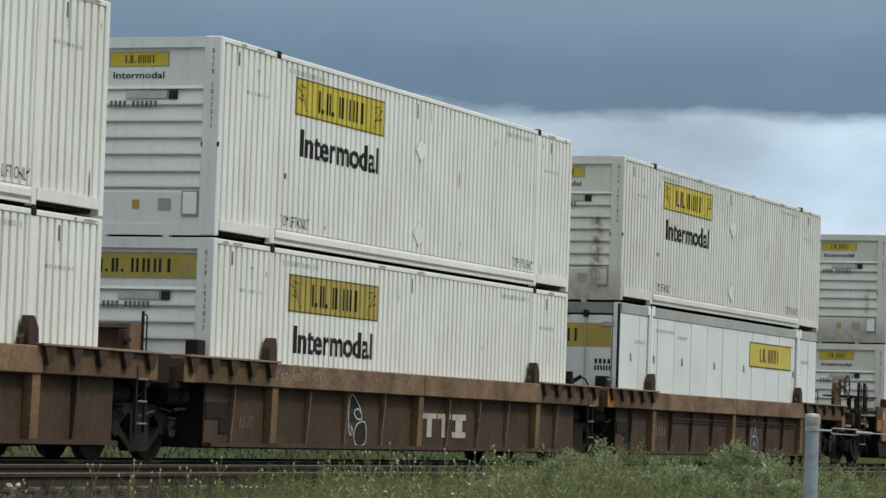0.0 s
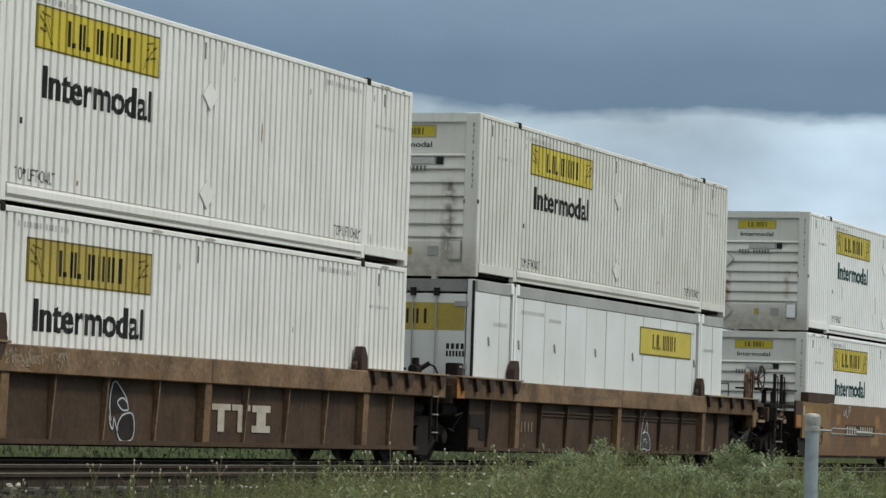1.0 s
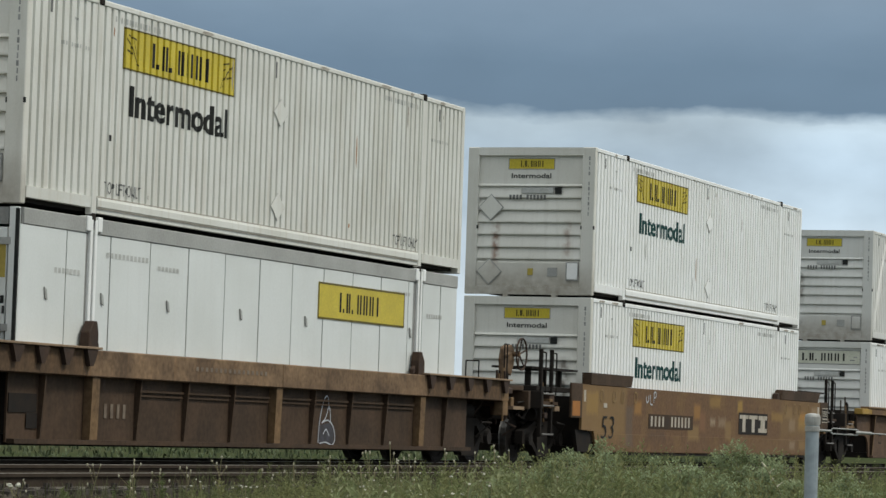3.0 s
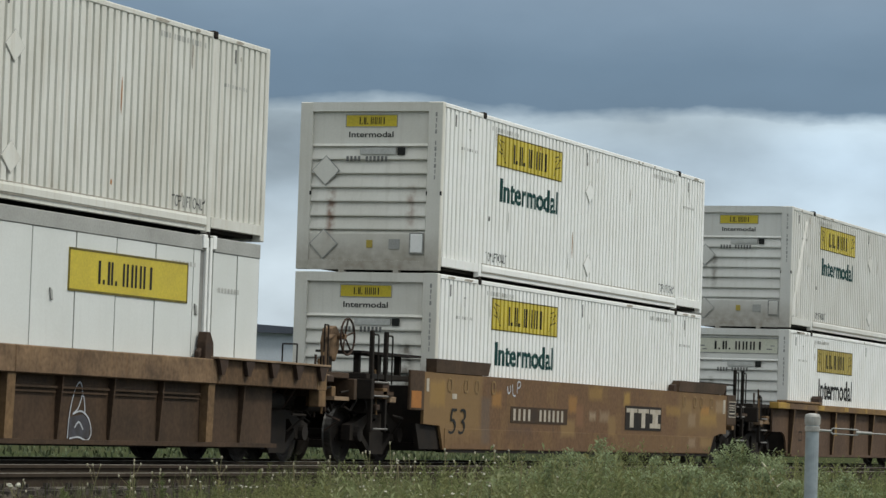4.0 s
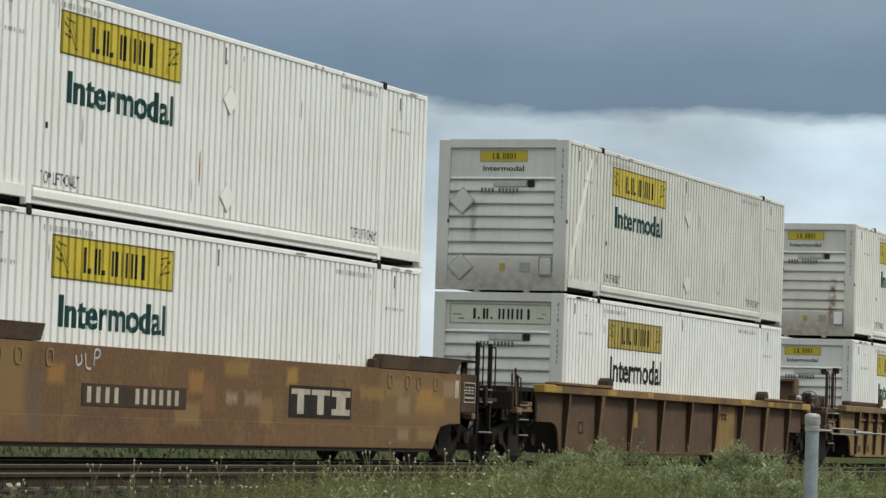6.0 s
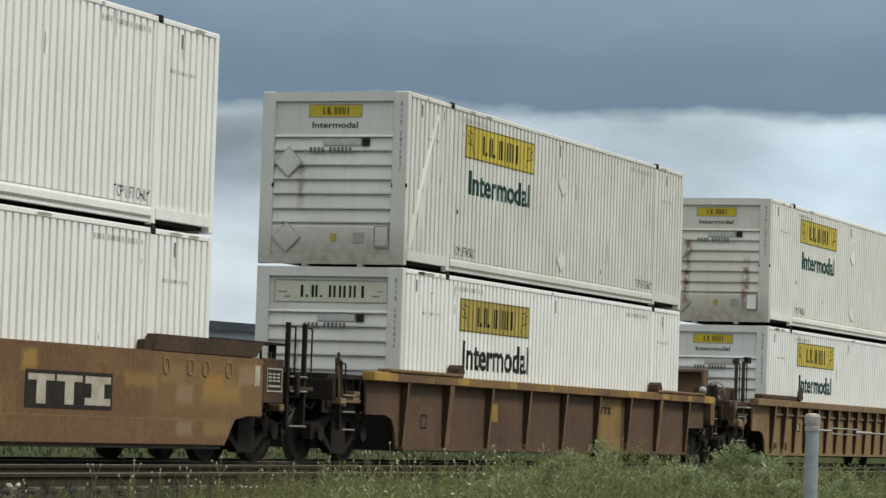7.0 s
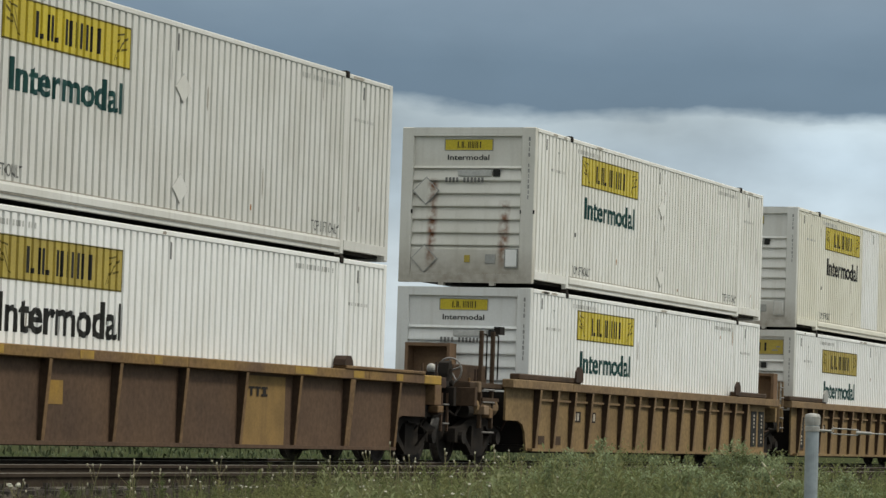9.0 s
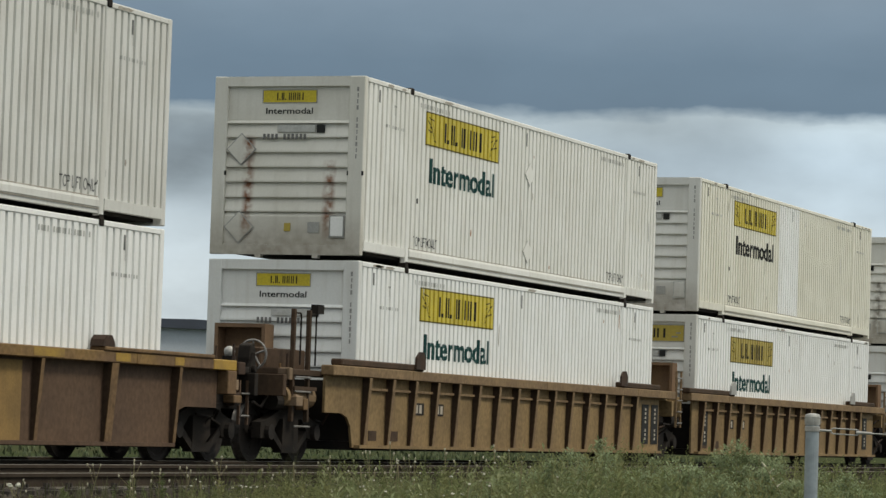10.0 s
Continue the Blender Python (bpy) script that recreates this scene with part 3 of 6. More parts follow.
def scrapes(c, seed):
    """A few rust specks and scrapes on the ribs and rails of a container's side."""
    rng = random.Random(seed)
    for k in range(9):
        rib = PITCH_C * rng.randint(8, int(15.9 / PITCH_C))
        x = rib + PITCH_C * rng.uniform(0.12, 0.4)
        z = rng.choice((rng.uniform(0.35, 2.6), rng.uniform(0.3, 0.6), rng.uniform(2.3, 2.7)))
        w, h = rng.uniform(0.012, 0.03), rng.choice((rng.uniform(0.03, 0.07), rng.uniform(0.1, 0.3)))
        bm = bmesh.new()
        bm.faces.new([bm.verts.new((x + a * w, -0.0035, z + b * h)) for a, b in ((-1, -0.6), (0.4, -1), (1, 0.2), (0.3, 1), (-0.7, 0.7))])
        laid("scrape", raw_mesh("scrape", bm, rng.choice((SCUFFSHADE, SCUFFSHADE, RUSTO, FAINTINK))), c)
    for k in range(5):
        x = rng.choice((rng.uniform(0.3, 1.8), rng.uniform(2.4, 13.8), rng.uniform(14.4, 15.9)))
        w = rng.uniform(0.05, 0.25)
        bm = bmesh.new()
        bm.faces.new([bm.verts.new((x + a * w, -0.0135, CH - 0.045 + b * 0.025)) for a, b in ((-1, -0.8), (0.5, -1), (1, 0.3), (0.2, 1), (-0.8, 0.6))])
        laid("scrape", raw_mesh("scrape", bm, SCUFFSHADE), c)


def container(m, paint, endm, style="new", upper="ink", head="small", diamonds=False, group="stacked containers", label="", patch=False, creased=False):
    """A ribbed 53-foot container; its front end looks along -x, its lettered side along -y."""
    c = thing("container", label or "white ribbed steel container with a yellow company decal", "container", m, group)
    bm = bmesh.new()
    for a, b in ((0.10, 1.96), (2.10, 14.08), (14.22, CL - 0.10)):
        corr_sheet(bm, a, b, 0.24, CH - 0.07, 0.0)
    laid("side_panel", raw_mesh("side_panel", bm, paint), c, "corrugated white sheet")
    box_part("side_panel", paint, c, 0.1, CL - 0.1, CW - 0.04, CW - 0.005, 0.24, CH - 0.07)
    bm = bmesh.new()
    end_wall(bm)
    laid("end_panel", raw_mesh("end_panel", bm, endm, (-1, 0, 0)), c, "white end wall in level courses")
    bm = bmesh.new()
    box(bm, -0.01, 0.06, 0.24, 2.41, 2.72, CH - 0.002)
    part("end_header", bm, endm, c)
    box_part("end_sill", endm, c, -0.01, 0.08, 0.24, 2.41, 0.0, 0.158)
    for y0, y1 in ((-0.008, 0.26), (2.39, CW)):
        box_part("corner_post", endm, c, -0.016, 0.115, y0, y1, 0.0, CH, bevel=0.012)
    for y0, y1 in ((-0.008, 0.16), (2.43, CW)):
        box_part("corner_post", paint, c, CL - 0.115, CL + 0.012, y0, y1, 0.0, CH, bevel=0.012)
    box_part("end_panel", paint, c, CL - 0.06, CL - 0.01, 0.165, 2.42, 0.0, CH - 0.01)
    box_part("top_rail", paint, c, 0.12, CL - 0.12, -0.012, 0.10, CH - 0.085, CH - 0.004, bevel=0.012)
    box_part("top_rail", paint, c, 0.12, CL - 0.12, CW - 0.10, CW + 0.004, CH - 0.085, CH - 0.004)
    bm = bmesh.new()
    prism(bm, [(-0.02, 0.235), (0.09, 0.255), (0.09, 0.03), (-0.012, 0.03), (-0.012, 0.10), (-0.032, 0.115), (-0.032, 0.20)], 2.12, 14.06, "x")
    part("bottom_rail", bm, paint, c)
    # shadow lines of the bottom rail, drawn as thin dark strips
    for z in (0.243, 0.086):
        box_part("rail_seam", SCUFFSHADE, c, 2.12, 14.06, -0.026 if z < 0.2 else -0.004, 0.03, z, z + 0.014, label="dark strip for the shade line of the bottom rail")
    box_part("side_hole", INK, c, 2.44, 2.50, -0.006, 0.02, 1.02, 1.10, label="small black hole")
    for y in (-0.012, 0.24, 2.385) if diamonds else ():
        box_part("post_notch", INK, c, -0.019, 0.02, y, y + 0.022, 1.28, 1.35, label="dark notch in the corner post")
    for a, b in ((0.12, 1.94), (14.24, CL - 0.12)):
        bm = bmesh.new()
        prism(bm, [(-0.02, 0.235), (0.09, 0.255), (0.09, 0.09), (-0.015, 0.09)], a, b, "x")
        part("bottom_rail", bm, paint, c)
    box_part("roof", paint, c, 0.062, CL - 0.062, 0.101, CW - 0.101, CH - 0.05, CH - 0.015)
    box_part("underframe", IRON, c, 0.1, CL - 0.1, 0.12, CW - 0.1, 0.04, 0.15)
    for x in (1.96, 14.08):
        box_part("lifting_post", paint, c, x, x + 0.14, -0.022, 0.08, 0.0, CH, bevel=0.012)
        bm = bmesh.new()
        box(bm, x + 0.01, x + 0.145, -0.04, 0.12, CH - 0.09, CH + 0.022)
        part("lifting_fitting", bm, IRON, c, "dark steel lifting fitting", bevel=0.015)
        box_part("lock_fitting", IRON, c, x + 0.01, x + 0.13, -0.025, 0.10, -0.08, 0.02, label="dark steel lock")
    for x in (0.62, 14.9):
        box_part("vent", PRINTINK, c, x, x + 0.05, -0.006, 0.03, CH - 0.36, CH - 0.16)
    side_decals(c, True, style, upper)
    # small prints on the side
    laid("print", sign("lift1", lambda: raw_mesh("print", onto_side(text_mesh("TOP LIFT ONLY", 0.17, 1.12), 2.34, 0.31, 0.005), PRINTINK)), c)
    laid("print", sign("lift2", lambda: raw_mesh("print", onto_side(text_mesh("TOP LIFT ONLY", 0.17, 1.12), 12.93, 0.31, 0.005), PRINTINK)), c)
    laid("print", sign("fine", lambda: raw_mesh("print", onto_side(flat_rects([(a, a + 0.04, 0, 0.075) for a in np.arange(0, 1.4, 0.085)]), 2.5, 2.63, 0.005), FAINTINK)), c)
    laid("print", sign("fine2", lambda: raw_mesh("print", onto_side(flat_rects([(a, a + 0.04, 0, 0.075) for a in np.arange(0, 1.5, 0.085)]), 12.4, 2.62, 0.005), FAINTINK)), c)
    laid("print", sign("fine3", lambda: raw_mesh("print", onto_side(flat_rects([(a, a + 0.035, 0, 0.05) for a in np.arange(0, 0.8, 0.08)] + [(0.34, 0.38, 0.22, 0.36), (0.30, 0.42, 0.36, 0.39)]), 1.0, 2.15, 0.005), FAINTINK)), c)
    laid("print", sign("fine4", lambda: raw_mesh("print", onto_side(flat_rects([(a, a + 0.035, 0, 0.05) for a in np.arange(0, 0.8, 0.08)] + [(0.34, 0.38, 0.22, 0.36), (0.30, 0.42, 0.36, 0.39)]), 14.6, 2.15, 0.005), FAINTINK)), c)
    if diamonds:
        for z in (1.97, 0.56):
            bm = bmesh.new()
            prism(bm, [(8.15, z - 0.20), (8.40, z), (8.15, z + 0.20), (7.90, z)], -0.016, -0.006)
            holder = part("placard_holder", bm, paint, c, "white diamond placard holder")
            # a slightly larger grey plate outlines the diamond
            bm = bmesh.new()
            prism(bm, [(8.15, z - 0.215), (8.42, z), (8.15, z + 0.215), (7.88, z)], -0.010, -0.004)
            part("holder_rim", bm, FAINTINK, holder, "grey rim")
    box_part("vent", PRINTINK, c, 7.93, 7.97, -0.006, 0.03, CH - 0.40, CH - 0.16)
    if creased:
        for xa, xb, za, zb, w in ((0.26, 1.40, 0.30, 2.62, 0.20), (0.66, 1.02, 0.30, 1.85, 0.16), (1.62, 1.58, 1.55, 2.68, 0.26)):
            bm = bmesh.new()
            rows = []
            for k in range(6):
                t = k / 5
                x, z = xa + (xb - xa) * t ** 1.15, za + (zb - za) * t
                q = w * (0.45 + 0.55 * math.sin(math.pi * min(1.0, t + 0.15)))
                rows.append([bm.verts.new(p) for p in ((x - q / 2, 0.015, z), (x - q * 0.12, -0.035, z), (x + q / 2, 0.015, z))])
            for r0, r1 in zip(rows, rows[1:]):
                for i in (0, 1):
                    bm.faces.new((r0[i], r0[i + 1], r1[i + 1], r1[i]))
            laid("crease", raw_mesh("crease", bm, paint), c, "bent crease in the sheet")
    if patch:
        bm = bmesh.new()
        corr_sheet(bm, 6.75, 8.6, 0.25, CH - 0.09, 0.0, 0.004)
        laid("replacement_panel", raw_mesh("replacement_panel", bm, BRIGHT), c, "cleaner white replacement sheet")
    # the front end
    if head == "small":
        lg = laid("end_logo", sign(("elogo", style), lambda: raw_mesh("end_logo", on_end([(0.84, 1.80, 2.45, 2.67)], 0.046), OLDYELLOW if style == "old" else YELLOW, (-1, 0, 0))), c, "yellow company decal")
        laid("name_mark", sign("ename", lambda: raw_mesh("name_mark", on_end([(1.56 - b, 1.56 - a, 2.50 + p, 2.50 + q) for a, b, p, q in name_blocks(0.56, 0.12)], 0.042), INK, (-1, 0, 0))), lg)
        laid("logo_border", sign("eedge", lambda: raw_mesh("logo_border", on_end([(0.84, 1.80, 2.45, 2.463), (0.84, 1.80, 2.657, 2.67), (0.84, 0.856, 2.463, 2.657), (1.784, 1.80, 2.463, 2.657)], 0.043), FADEINK, (-1, 0, 0))), lg)
        laid("lettering", sign("eword", lambda: raw_mesh("lettering", end_text("Intermodal", 0.10, 0.82, 1.73, 2.28, 0.044), INK, (-1, 0, 0))), c)
    else:
        m2 = OLDYELLOW if head == "wide" else PALEDECAL
        lg = laid("end_logo", sign(("wlogo", head), lambda: raw_mesh("end_logo", on_end([(0.27, 2.32, 2.28, 2.66)], 0.046), m2, (-1, 0, 0))), c, "wide company decal across the end wall")
        laid("name_mark", sign("wname", lambda: raw_mesh("name_mark", on_end([(1.88 - b, 1.88 - a, 2.37 + p, 2.37 + q) for a, b, p, q in name_blocks(1.38, 0.20)], 0.042), INK, (-1, 0, 0))), lg)
        rows = [(0.27, 2.32, 2.28, 2.30), (0.27, 2.32, 2.64, 2.66), (0.27, 0.29, 2.30, 2.64), (2.30, 2.32, 2.30, 2.64), (0.42, 0.56, 2.38, 2.41), (0.36, 0.46, 2.46, 2.49), (2.08, 2.24, 2.44, 2.47), (2.02, 2.14, 2.36, 2.39)]
        laid("logo_border", sign("wedge", lambda: raw_mesh("logo_border", on_end(rows, 0.043), FADEINK, (-1, 0, 0))), lg)
    box_part("number_plate", FAINTINK, c, 0.0, 0.03, 0.84, 1.50, 1.98, 2.09, label="grey plate")
    box_part("vent", INK, c, -0.002, 0.03, 0.68, 0.81, 1.97, 2.10, label="black vent")
    laid("number_mark", sign("enum", lambda: raw_mesh("number_mark", on_end([(1.75 - b, 1.75 - a, 1.86 + p, 1.86 + q) for a, b, p, q in number_blocks(0.78, 0.09, 11, 4)], 0.006), PRINTINK, (-1, 0, 0))), c)
    laid("number_mark", sign("pnum", lambda: raw_mesh("number_mark", on_end([(0.095 + 0.004 * (i * 7 % 3), 0.130 - 0.005 * (i * 5 % 3), 2.70 - i * 0.098 - 0.072, 2.70 - i * 0.098) for i in range(12) if i != 4], -0.018), FADEINK, (-1, 0, 0))), c)
    box_part("sticker", OLDYELLOW, c, 0.004, 0.014, 1.22, 1.33, 0.38, 0.51, label="small yellow sticker")
    box_part("sticker", RAILGREY, c, 0.004, 0.014, 0.72, 0.92, 0.36, 0.53, label="small grey plate")
    box_part("document_box", endm if endm in (END_GREY, END_SOOT) else BRIGHT, c, -0.02, 0.014, 0.30, 0.52, 0.30, 0.62, label="white document box", bevel=0.01)
    box_part("document_frame", FADEINK if diamonds else FAINTINK, c, -0.012, 0.012, 0.28, 0.54, 0.28, 0.64, label="grey frame of the document box")
    if diamonds:
        for z in (1.70, 0.44):
            bm = bmesh.new()
            prism(bm, [(2.12, z - 0.24), (2.36, z), (2.12, z + 0.24), (1.88, z)], -0.014, 0.006, "x")
            holder = part("placard_holder", bm, endm, c, "white diamond placard holder")
            # larger grey plate behind, outlining the diamond
            bm = bmesh.new()
            prism(bm, [(2.12, z - 0.265), (2.385, z), (2.12, z + 0.265), (1.855, z)], -0.006, 0.002, "x")
            part("holder_rim", bm, RAILGREY, holder, "grey rim")
    for y in (0.72, 1.72):
        box_part("locking_lug", endm, c, -0.012, 0.10, y, y + 0.10, -0.05, 0.0)
    return c


def van_container(m):
    """A smooth-sided container with bolted sheets, its doors in front."""
    c = thing("container", "smooth white sheet-sided container with grey top rail and rear doors", "container", m, "stacked containers")
    xs = [0.02, 1.33, 1.90, 2.20, 2.62, 3.85, 5.10, 6.36, 7.61, 8.84, 10.08, 11.28, 12.50, 13.74, 13.98, 14.40, 15.25, CL - 0.1]
    for i, (a, b) in enumerate(zip(xs, xs[1:])):
        if i in (2, 14):
            continue
        box_part("sheet", VANWHITE, c, a + 0.016, b - 0.016, 0.0 + (0.003 if i % 2 else 0), 0.03, 0.16, CH - 0.215)
    box_part("side_wall", SEAM, c, 0.08, CL - 0.08, 0.012, 0.04, 0.1, CH - 0.1)
    box_part("side_wall", VANWHITE, c, 0.08, CL - 0.08, CW - 0.04, CW, 0.1, CH - 0.1)
    box_part("top_rail", VANRAIL, c, 0.1, CL - 0.1, -0.012, 0.1, CH - 0.21, CH, label="grey top rail", bevel=0.01)
    box_part("top_rail", RAILGREY, c, 0.1, CL - 0.1, CW - 0.1, CW + 0.01, CH - 0.2, CH)
    box_part("roof", VANWHITE, c, 0.1, CL - 0.1, 0.101, CW - 0.101, CH - 0.05, CH - 0.01)
    box_part("bottom_rail", VANWHITE, c, 0.1, CL - 0.1, -0.012, 0.1, 0.0, 0.15)
    box_part("bottom_rail", VANWHITE, c, 0.1, CL - 0.1, CW - 0.1, CW, 0.0, 0.099)
    for x in (1.95, 14.10):
        for a in (x, x + 0.135):
            box_part("lifting_post", BRIGHT, c, a, a + 0.075, -0.03, 0.08, 0.0, CH - 0.02, bevel=0.008)
        for a in (x - 0.12, x + 0.20):
            box_part("lifting_fitting", BRIGHT, c, a, a + 0.13, -0.04, 0.10, CH - 0.18, CH + 0.02, label="white lifting fitting", bevel=0.01)
        box_part("lifting_slot", INK, c, x + 0.05, x + 0.15, -0.014, 0.0, CH - 0.15, CH + 0.01)
    for x in (0.72, 2.35, 4.4, 6.9, 9.35, 13.8):
        bm = bmesh.new()
        prism(bm, [(x, 1.90), (x + 0.06, 1.87), (x + 0.09, 1.74), (x + 0.03, 1.76)], -0.02, 0.0)
        part("tie_hook", bm, RAILGREY, c)
    lx, lz, lw, lh = 9.87, 1.89, 3.68, 0.57
    lg = box_part("logo_panel", YELLOW, c, lx, lx + lw, -0.008, -0.0015, lz, lz + lh, label="yellow company decal")
    laid("logo_border", raw_mesh("logo_border", flat_rects([(lx, lx + lw, lz, lz + 0.03), (lx, lx + lw, lz + lh - 0.03, lz + lh), (lx, lx + 0.03, lz, lz + lh), (lx + lw - 0.03, lx + lw, lz, lz + lh)], -0.011), OLIVEINK), lg)
    laid("name_mark", raw_mesh("name_mark", flat_rects([(lx + 0.80 + a, lx + 0.80 + b, lz + 0.13 + p, lz + 0.13 + q) for a, b, p, q in name_blocks(2.0, 0.31)], -0.011), INK), lg)
    laid("print", raw_mesh("print", flat_rects([(2.5 + i * 0.12, 2.58 + i * 0.12, 2.38, 2.45) for i in range(11)] + [(4.1 + i * 0.12, 4.18 + i * 0.12, 2.30, 2.36) for i in range(6)] + [(1.0 + i * 0.11, 1.07 + i * 0.11, 2.1, 2.17) for i in range(7)] + [(14.6 + i * 0.11, 14.67 + i * 0.11, 2.1, 2.17) for i in range(7)] + [(13.0 + i * 0.12, 13.08 + i * 0.12, 2.42, 2.48) for i in range(7)], -0.003), FAINTINK), c)
    # the doors
    for y0, y1 in ((0.16, 1.285), (1.305, 2.44)):
        box_part("door", VANWHITE, c, -0.01, 0.05, y0, y1, 0.16, 2.62, bevel=0.008)
    box_part("door_header", SEAM, c, -0.015, 0.08, 0.15, 2.45, 2.66, CH - 0.004)
    box_part("door_sill", SEAM, c, -0.015, 0.08, 0.15, 2.45, 0.0, 0.14)
    for y0, y1 in ((0.0, 0.13), (2.46, CW)):
        box_part("corner_post", VANWHITE, c, -0.03, 0.03, y0, y1, 0.0, CH, bevel=0.006)
    box_part("door_gasket", INK, c, -0.034, 0.0, -0.006, 0.040, 0.02, CH - 0.02, label="black door edge")
    for y in (0.70, 1.14, 1.44, 1.88):
        bm = bmesh.new()
        rod(bm, (-0.045, y, 0.08), (-0.045, y, 2.74), 0.014)
        lockrod = part("lock_rod", bm, RAILGREY, c, "grey steel lock rod")
        box_part("lock_keeper", IRON, lockrod, -0.06, -0.01, y - 0.05, y + 0.05, 2.58, 2.72)
    for z in (0.5, 1.3, 2.4):
        for y0, y1 in ((0.1, 0.36), (2.24, 2.5)):
            box_part("hinge", RAILGREY, c, -0.035, -0.011, y0, y1, z, z + 0.09)
    lg = laid("end_logo", raw_mesh("end_logo", on_end([(0.17, 2.43, 1.98, 2.46)], -0.014), OLDYELLOW, (-1, 0, 0)), c, "wide yellow company decal on the doors")
    laid("name_mark", raw_mesh("name_mark", on_end([(2.1 - b, 2.1 - a, 2.09 + p, 2.09 + q) for a, b, p, q in name_blocks(1.42, 0.26)], -0.018), INK, (-1, 0, 0)), lg)
    laid("number_mark", raw_mesh("number_mark", on_end([(0.50 - b, 0.50 - a, z + p, z + q) for z, n in ((1.65, 4), (1.52, 6)) for a, b, p, q in number_blocks(0.36, 0.10, n)], -0.014), INK, (-1, 0, 0)), c)
    box_part("underframe", IRON, c, 0.1, CL - 0.1, 0.12, CW - 0.12, -0.03, 0.05)
    return c


# ================= railcars =================
Y0 = 19.623          # the plane of the containers' near sides
MID = CW / 2         # the track's middle, behind that plane
WHEEL = 0.457
moving, wheelsets = [], []


def truck(car, x):
    """A two-axle truck under a car at x, with turning wheelsets."""
    bm = bmesh.new()
    box(bm, x - 0.2, x + 0.2, MID - 1.05, MID + 1.05, 0.42, 0.72)
    box(bm, x - 0.5, x + 0.5, MID - 0.35, MID + 0.35, 0.72, 0.82)
    t = part("truck", bm, IRON, car, "dark grimy two-axle truck", bevel=0.02)
    for s in (-1, 1):
        y = MID + s * 1.0
        a, b = y - 0.075, y + 0.075
        bm = bmesh.new()
        prism(bm, [(x - 1.15, 0.36), (x - 1.15, 0.60), (x - 0.86, 0.66), (x - 0.42, 0.80), (x + 0.42, 0.80), (x + 0.86, 0.66), (x + 1.15, 0.60), (x + 1.15, 0.36), (x + 0.70, 0.36), (x + 0.62, 0.50), (x + 0.42, 0.66), (x + 0.30, 0.66), (x + 0.30, 0.24), (x - 0.30, 0.24), (x - 0.30, 0.66), (x - 0.42, 0.66), (x - 0.62, 0.50), (x - 0.70, 0.36)], a, b)
        prism(bm, [(x - 0.70, 0.40), (x - 0.30, 0.16), (x - 0.30, 0.27), (x - 0.62, 0.49)], a + 0.005, b - 0.005)
        prism(bm, [(x + 0.70, 0.40), (x + 0.62, 0.49), (x + 0.30, 0.27), (x + 0.30, 0.16)], a + 0.005, b - 0.005)
        box(bm, x - 0.32, x + 0.32, a + 0.002, b - 0.002, 0.14, 0.26)
        side = part("side_frame", bm, IRON, t, "cast side frame")
        for k in (-0.18, 0.0, 0.18):
            bm = bmesh.new()
            rod(bm, (x + k, y, 0.26), (x + k, y, 0.44), 0.075, 10)
            part("spring", bm, WHEELMAT, t)
        for k in (-0.89, 0.89):
            bm = bmesh.new()
            rod(bm, (x + k, y - s * 0.02, WHEEL), (x + k, y + s * 0.15, WHEEL), 0.12, 12)
            part("bearing_cap", bm, WHEELMAT, t)
    for k in (-0.89, 0.89):
        bm = bmesh.new()
        rod(bm, (0, -0.93, 0), (0, 0.93, 0), 0.08, 12)
        for s in (-1, 1):
            prof = [(0.10, 0.04), (0.13, -0.06), (0.36, -0.03), (0.39, -0.055), (WHEEL, -0.055), (WHEEL + 0.008, 0.05), (WHEEL + 0.03, 0.075), (0.39, 0.08), (0.36, 0.02), (0.13, 0.05)]
            lathe(bm, [(r, -s * p) for r, p in prof], 0, 0, s * 0.755, 28)
            for i in range(4):
                w = 2 * math.pi * i / 4
                rod(bm, (0.24 * math.cos(w), s * 0.755 + s * 0.05, 0.24 * math.sin(w)), (0.24 * math.cos(w), s * 0.755 + s * 0.065, 0.24 * math.sin(w)), 0.03, 6)
        ws = part("wheelset", bm, WHEELMAT, t, "dark steel wheels on an axle")
        ws.data.materials.append(TREAD)
        for f in ws.data.polygons:
            if all(math.hypot(ws.data.vertices[i].co.x, ws.data.vertices[i].co.z) > WHEEL - 0.002 for i in f.vertices):
                f.material_index = 1
        ws.location = (x + k, MID, WHEEL)
        wheelsets.append((ws, x + k))
    return t


TREAD = mat("polished_wheel_tread", (0.10, 0.095, 0.09), (0.05, 0.046, 0.042), 0.45, metal=0.6, scale=12, bump=0.05)
WHEELMAT = mat("dirty_wheel_steel", (0.026, 0.021, 0.018), (0.018, 0.015, 0.013), 0.8, scale=6, spec=0.2)


def coupler(car, x0, x1):
    bm = bmesh.new()
    box(bm, min(x0, x1), max(x0, x1), MID - 0.16, MID + 0.16, 0.66, 0.98)
    s = 1 if x1 > x0 else -1
    box(bm, x1 - 0.22, x1 + 0.22, MID - 0.13, MID + 0.13, 0.62, 0.96)
    box(bm, x1 - s * 0.55, x1 - s * 0.45, MID - 0.3, MID + 0.3, 0.58, 1.0)
    part("coupler", bm, BLACKSTEEL, car, "black coupler and draft gear", bevel=0.02)


def grab(car, pts, r=0.013, name="grab_iron", m=None):
    bm = bmesh.new()
    pipe(bm, pts, r)
    return part(name, bm, m or IRON, car)


